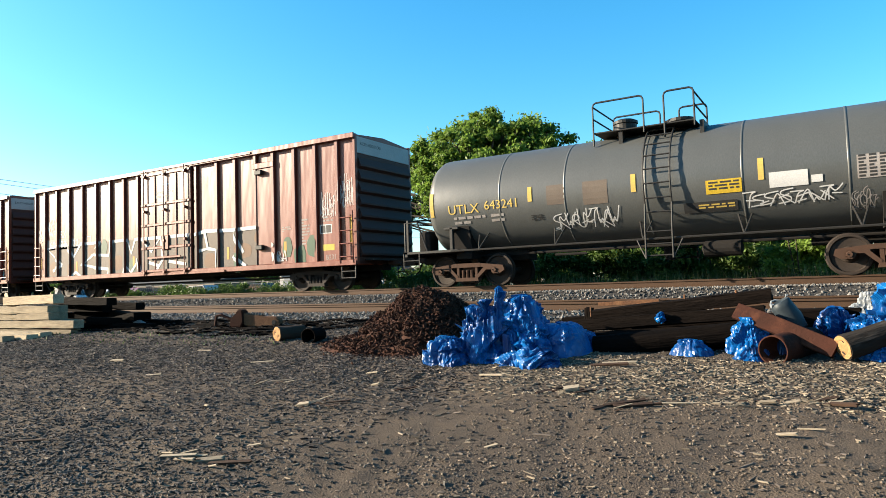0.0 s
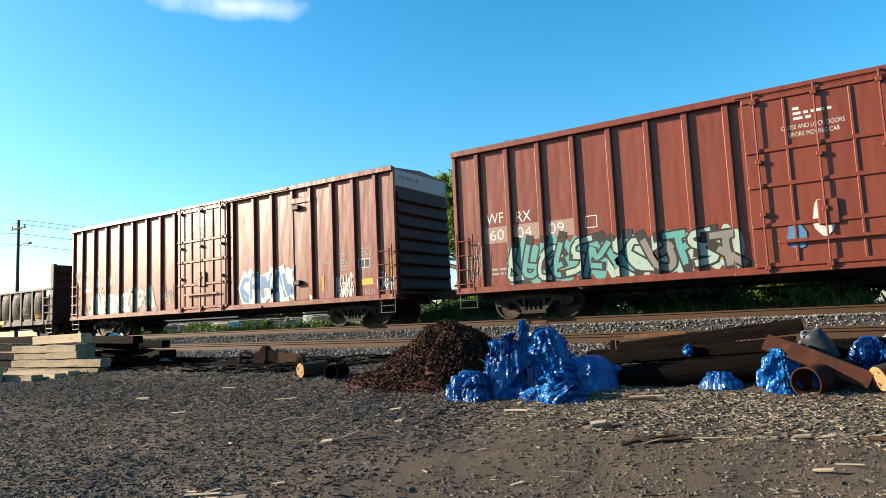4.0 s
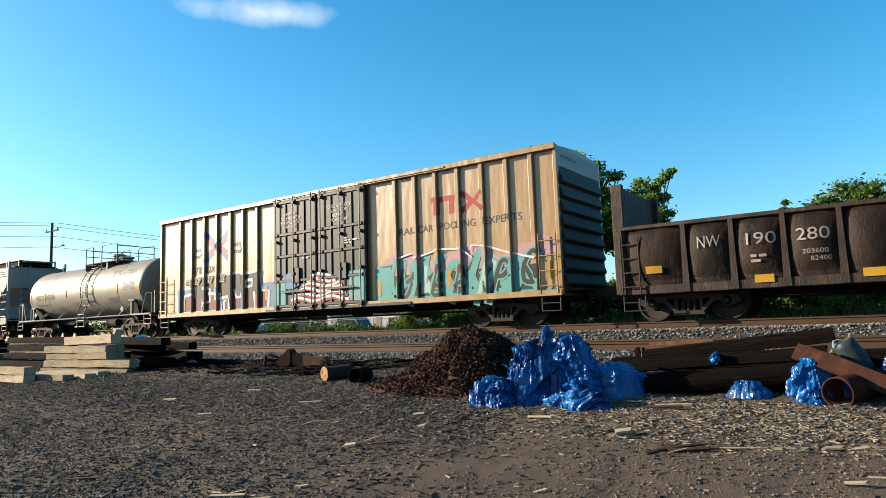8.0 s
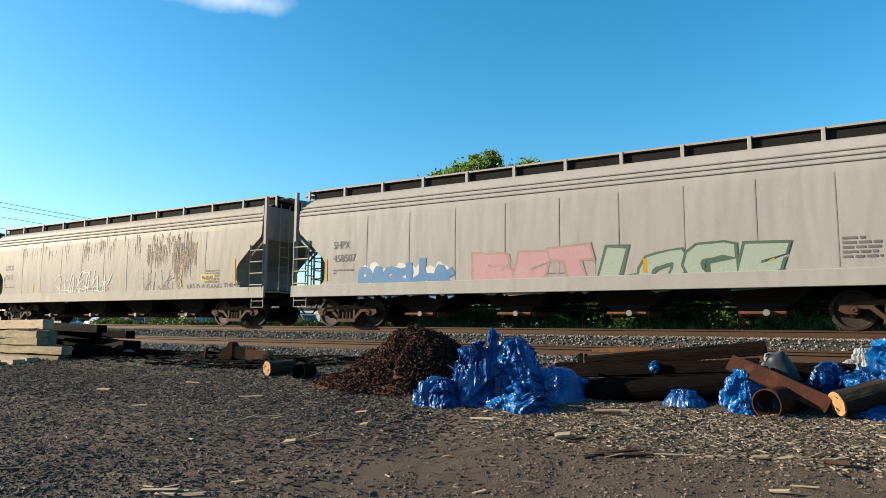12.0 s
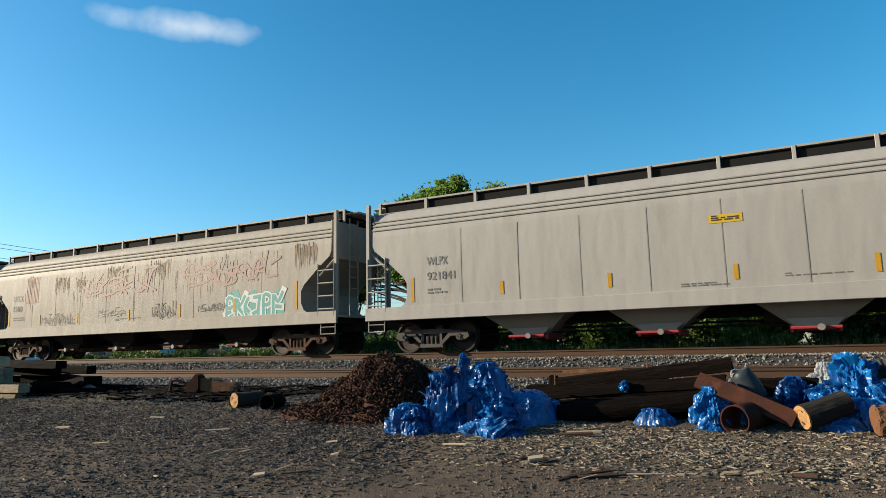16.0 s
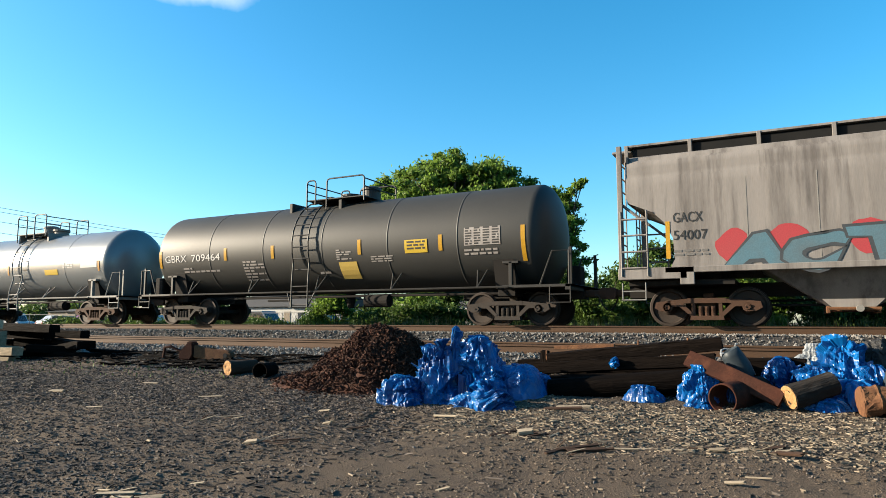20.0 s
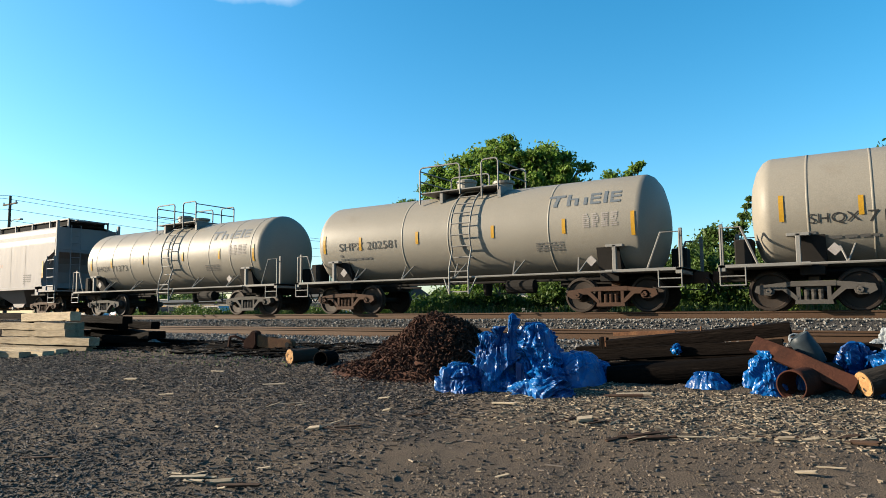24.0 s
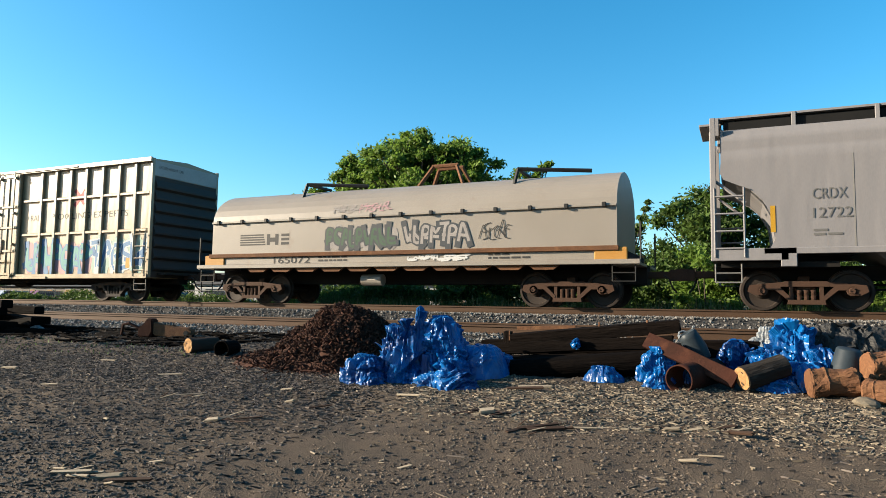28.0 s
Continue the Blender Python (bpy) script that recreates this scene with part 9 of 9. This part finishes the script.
_r = random.Random(77)
for _k in range(23):
    _x = -18.0 + _k * 1.2 + _r.uniform(-0.4, 0.4)
    shrub(_x, _r.uniform(23.0, 26.0), _r.uniform(1.6, 2.6), _r.uniform(1.3, 2.6) + (0.8 if _x > -12 else 0), 100 + _k, _r.choice(("leaf", "leaf_dark", "leaf_dark")), "wild green shrub on the far side of the tracks")
for _k in range(14):
    _x = -16 + _k * 2.1
    shrub(_x, 29.5, 3.6, 3.2, 200 + _k, "leaf_dark", "dense dark green shrub behind the railway")


# Made-up scrub, added to keep the view below the cars dark.
for _k in range(16):
    _x = -42.0 + _k * 1.55 + _r.uniform(-0.4, 0.4)
    shrub(_x, _r.uniform(26.5, 28.5), _r.uniform(1.8, 2.8), _r.uniform(0.8, 1.3), 400 + _k, "leaf_dark", "low dark scrub added to screen the bright street beyond the tracks")


def weeds():
    g = np.random.default_rng(4)

    def blades(name, label, n, x0, x1, y0, y1, h0, h1, mat):
        x, y = g.uniform(x0, x1, n), g.uniform(y0, y1, n)
        z = np.array([ground_z(a, b) for a, b in zip(x, y)]) - 0.02
        h, a = g.uniform(h0, h1, n), g.uniform(0, 6.3, n)
        w = 0.015 + 0.015 * g.random(n)
        lean = g.normal(0, 0.18, (n, 2)) * h[:, None]
        b0 = np.stack([x - np.cos(a) * w, y - np.sin(a) * w, z], 1)
        b1 = np.stack([x + np.cos(a) * w, y + np.sin(a) * w, z], 1)
        t = np.stack([x + lean[:, 0], y + lean[:, 1], z + h], 1)
        me = bpy.data.meshes.new(name)
        me.from_pydata(np.stack([b0, b1, t], 1).reshape(-1, 3).tolist(), [], np.arange(3 * n).reshape(-1, 3).tolist())
        me.materials.append(mat)
        tagged(new(name, me), label, "grass", kind="stuff")
    blades("tall_weeds", "tall green weeds along the far side of the tracks", 9000, -26, 6, 21.2, 24.6, 0.3, 1.0, M["grass"])
    blades("dry_grass", "dry straw-coloured grass along the tracks", 2600, -16, 6, 21.2, 23.0, 0.3, 0.9, M["leaf_dry"])
    blades("yard_weeds", "sparse low green weeds in the gravel", 420, -16, -7.4, 7.3, 8.6, 0.02, 0.08, M["grass"])


weeds()


def house(x, y, w, d, h, roof_h, wall, label, windows, door=True):
    th = thing("house", label, "house", pose(x, y, ground_z(x, y)))
    part("wall", boxes((-w / 2, w / 2, 0, d, 0, h)), M[wall], th)
    bm = bmesh.new()
    a = [bm.verts.new(p) for p in ((-w / 2 - 0.3, -0.4, h), (-w / 2 - 0.3, d + 0.4, h), (-w / 2 - 0.3, d / 2, h + roof_h))]
    b = [bm.verts.new(p) for p in ((w / 2 + 0.3, -0.4, h), (w / 2 + 0.3, d + 0.4, h), (w / 2 + 0.3, d / 2, h + roof_h))]
    bm.faces.new(a), bm.faces.new(b[::-1])
    for i in range(3):
        bm.faces.new((a[i], b[i], b[(i + 1) % 3], a[(i + 1) % 3]))
    part("roof", bm, M["roof"], th)
    for wx in windows:
        fr = part("window", boxes((wx - 0.5, wx + 0.5, -0.06, 0.0, 0.9, 1.9), bevel=0.01), M["house_wall"], th)
        part("pane", boxes((wx - 0.42, wx + 0.42, -0.075, -0.062, 0.98, 1.82)), M["glass"], fr)
        part("sill", boxes((wx - 0.55, wx + 0.55, -0.12, -0.06, 0.82, 0.9)), M["house_wall"], fr)
    if door:
        part("door", boxes((w / 2 - 1.4, w / 2 - 0.5, -0.05, 0.0, 0, 2.05)), M["tan_wall"], th)
    return th


house(-39.3, 50, 5.6, 5, 2.3, 1.1, "house_wall", "small white-sided house across the street", (-1.6, 0.2))
house(-53.0, 58, 9, 7, 2.6, 1.5, "house_wall", "low white house across the street", (-3, -0.6, 1.6))
house(-88, 62, 22, 9, 2.4, 0.5, "tan_wall", "long low tan building across the street", (-8, -4, 0, 4), False)
house(-68, 50, 17, 6, 2.1, 0.4, "tan_wall", "low tan building across the street", (-6, -3, 0, 3), False)
house(-26, 56, 7, 6, 2.5, 1.4, "house_wall", "white house behind the shrubs", (-2, 0.8))
_r = random.Random(5)
for _k in range(15):
    _x = -150 + _k * 9.5 + _r.uniform(-2, 2)
    tree(_x, 74 + _r.uniform(-4, 6), 6.0, crown_clumps(0, 2.6, 5.0, 1.8, 26, 300 + _k, 0.9, 1.5), "distant dark green tree behind the street", "leaf_dark", 0.3, 70, 300 + _k, 0.25)
road = new("street", mesh_of("street", boxes((-300, 80, 36, 44, 0.5, 0.62)), M["asphalt"]))
tagged(road, "grey asphalt street beyond the railway", "street", kind="structure")


def fence():
    th = thing("chain_link_fence", "grey chain-link fence along the street", "fence", pose(0, 33.5, 0.6))
    for k in range(16):
        part("post", cached("fence_post", lambda: rods([((0, 0, -0.1), (0, 0, 1.5))], 0.03), M["steel_grey"]), None, th, at=pose(-68 + 3 * k, 0, 0))
    part("top_rail", rods([((-68, 0, 1.48), (-23, 0, 1.48))], 0.022), M["steel_grey"], th)
    pr = []
    for k in range(180):
        x = -68 + 0.25 * k
        pr += [((x, 0, 0.05), (x + 0.7, 0, 1.45)), ((x + 0.7, 0, 0.05), (x, 0, 1.45))]
    part("mesh", rods(pr, 0.006, 3), M["steel_grey"], th)


fence()


def parked_car(x, y, mat, label, van=False, rz=0):
    th = thing("parked_car", label, "car", pose(x, y, 0.62, 0, 0, rz), group="cars parked along the street")
    h = 0.3 if van else 0.0
    body = [(-2.2, 0.3), (2.2, 0.3), (2.25, 0.75), (1.9, 0.88), (1.1, 0.95), (-2.1, 0.98), (-2.25, 0.7)]
    cab = [(1.15, 0.93), (0.5, 1.42 + h), (-1.3 - (0.6 if van else 0), 1.45 + h), (-1.9 - (0.2 if van else 0), 0.95)]
    part("body", prism(bmesh.new(), body, -0.88, 0.88), M[mat], th)
    c = part("cabin", prism(bmesh.new(), cab, -0.78, 0.78), M[mat], th)
    g = [(0.98, 0.98), (0.46, 1.36 + h), (-1.25, 1.38 + h), (-1.72, 0.99)]
    part("side_glass", prism(bmesh.new(), g, -0.795, 0.795), M["glass"], c)
    part("windscreen", boxes((-0.02, 0.02, -0.68, 0.68, 0, 0.55 + h)), M["glass"], c, at=pose(1.14, 0, 0.96, 0, -50 + 8 * bool(van), 0))
    for wx in (-1.35, 1.4):
        for s in (-1, 1):
            wh = part("wheel", cached("car_tyre", lambda: lathe(bmesh.new(), [(-0.1, 0.2), (-0.1, 0.3), (-0.07, 0.32), (0.07, 0.32), (0.1, 0.3), (0.1, 0.2)], n=18, along="y"), M["rubber"]), None, th, at=pose(wx, s * 0.82, 0.32))
            part("rim", cached("car_rim", lambda: lathe(bmesh.new(), [(-0.105, 0.03), (-0.105, 0.2), (0.105, 0.2), (0.105, 0.03)], n=14, along="y"), M["steel_grey"]), None, wh)
    for s in (-1, 1):
        part("headlight", boxes((2.2, 2.27, s * 0.65 - 0.15, s * 0.65 + 0.15, 0.6, 0.74), bevel=0.02), M["white"], th)
        part("tail_light", boxes((-2.27, -2.2, s * 0.68 - 0.12, s * 0.68 + 0.12, 0.66, 0.82), bevel=0.02), M["sp_red"], th)


parked_car(-36.5, 40, "car_silver", "pale silver van parked on the street", True)
parked_car(-42.0, 40.3, "car_dark", "dark blue car parked on the street")
parked_car(-30.8, 40.2, "car_silver", "silver car parked on the street")
parked_car(-49.5, 40, "car_white", "white car parked on the street", rz=180)
parked_car(-56.0, 39.5, "car_red", "dark red car parked on the street", rz=80)
parked_car(-60.5, 39.5, "car_white", "white car facing the tracks", rz=80)
parked_car(-69.5, 40, "car_white", "white car parked far along the street", True)


def utility_pole(x, y, top, label):
    th = thing("utility_pole", label, "utility pole", pose(x, y, ground_z(x, y)))
    part("pole", rod(bmesh.new(), (0, 0, -0.3), (0, 0, top), 0.16, 10, 0.1), M["pole"], th)
    part("crossarm", boxes((-1.1, 1.1, -0.06, 0.06, top - 0.75, top - 0.63), bevel=0.01), M["pole"], th)
    for k in (-1.0, 0.95):
        part("insulator", lathe(bmesh.new(), [(top - 0.63, 0.02), (top - 0.6, 0.05), (top - 0.5, 0.05), (top - 0.45, 0.02)], n=8, centre=(k, 0, 0), along="z"), M["steel_grey"], th)
    part("street_light_arm", polyline([(0, 0, top - 2.2), (0.8, 0, top - 2.0), (1.5, 0, top - 2.05)], 0.035), M["steel_grey"], th)
    part("street_light_head", boxes((1.4, 2.0, -0.12, 0.12, top - 2.12, top - 2.0), bevel=0.03), M["steel_grey"], th)


utility_pole(-57.5, 26.2, 10.4, "tall wooden utility pole with a crossarm and street light")
utility_pole(-46.0, 84.0, 9.6, "distant wooden utility pole")
utility_pole(-66.0, -22.0, 10.4, "wooden utility pole behind the yard")
for k, (dx, z0) in enumerate(((-1.0, 10.4), (0.95, 10.4), (0.1, 9.4), (0.1, 8.5))):
    pts = []
    for (ax, ay, az), (bx, by, bz) in (((-66 + dx, -22, z0), (-57.5 + dx, 26.2, z0 + 0.5)), ((-57.5 + dx, 26.2, z0 + 0.5), (-46 + dx, 84, z0 - 0.4))):
        for i in range(12):
            u = i / 12
            pts.append((ax + (bx - ax) * u, ay + (by - ay) * u, az + (bz - az) * u - 0.9 * 4 * u * (1 - u)))
    ob = part("overhead_wire", polyline(pts, 0.022, 4), M["wire"])
    tagged(ob, "thin black overhead wire between poles", "wire", "overhead wires")


# ---- what moves ----
def run(t):
    return 10.5 * t + 0.027 * t * t


def motions():
    for car, x0 in MOVERS:
        walk(car, [(t, pose(x0 + s, YC, RAIL)) for t, s in TRAVEL])
    for w, a, car in WHEELS:
        x0 = next(x for c, x in MOVERS if c is car) + w.parent.matrix_basis.translation.x
        seen = [k for k in range(0, 841) if -42 < x0 + run(k / 30) < 6]
        ks = sorted({0, 840, *seen})
        first = seen[0] if seen else 0
        last = seen[-1] if seen else 0
        walk(w, [(k / 30, pose(a, 0, WHEEL_R, 0, math.degrees((run(min(max(k, first), last) / 30.0) - run(first / 30.0)) / WHEEL_R), 0)) for k in ks])


motions()
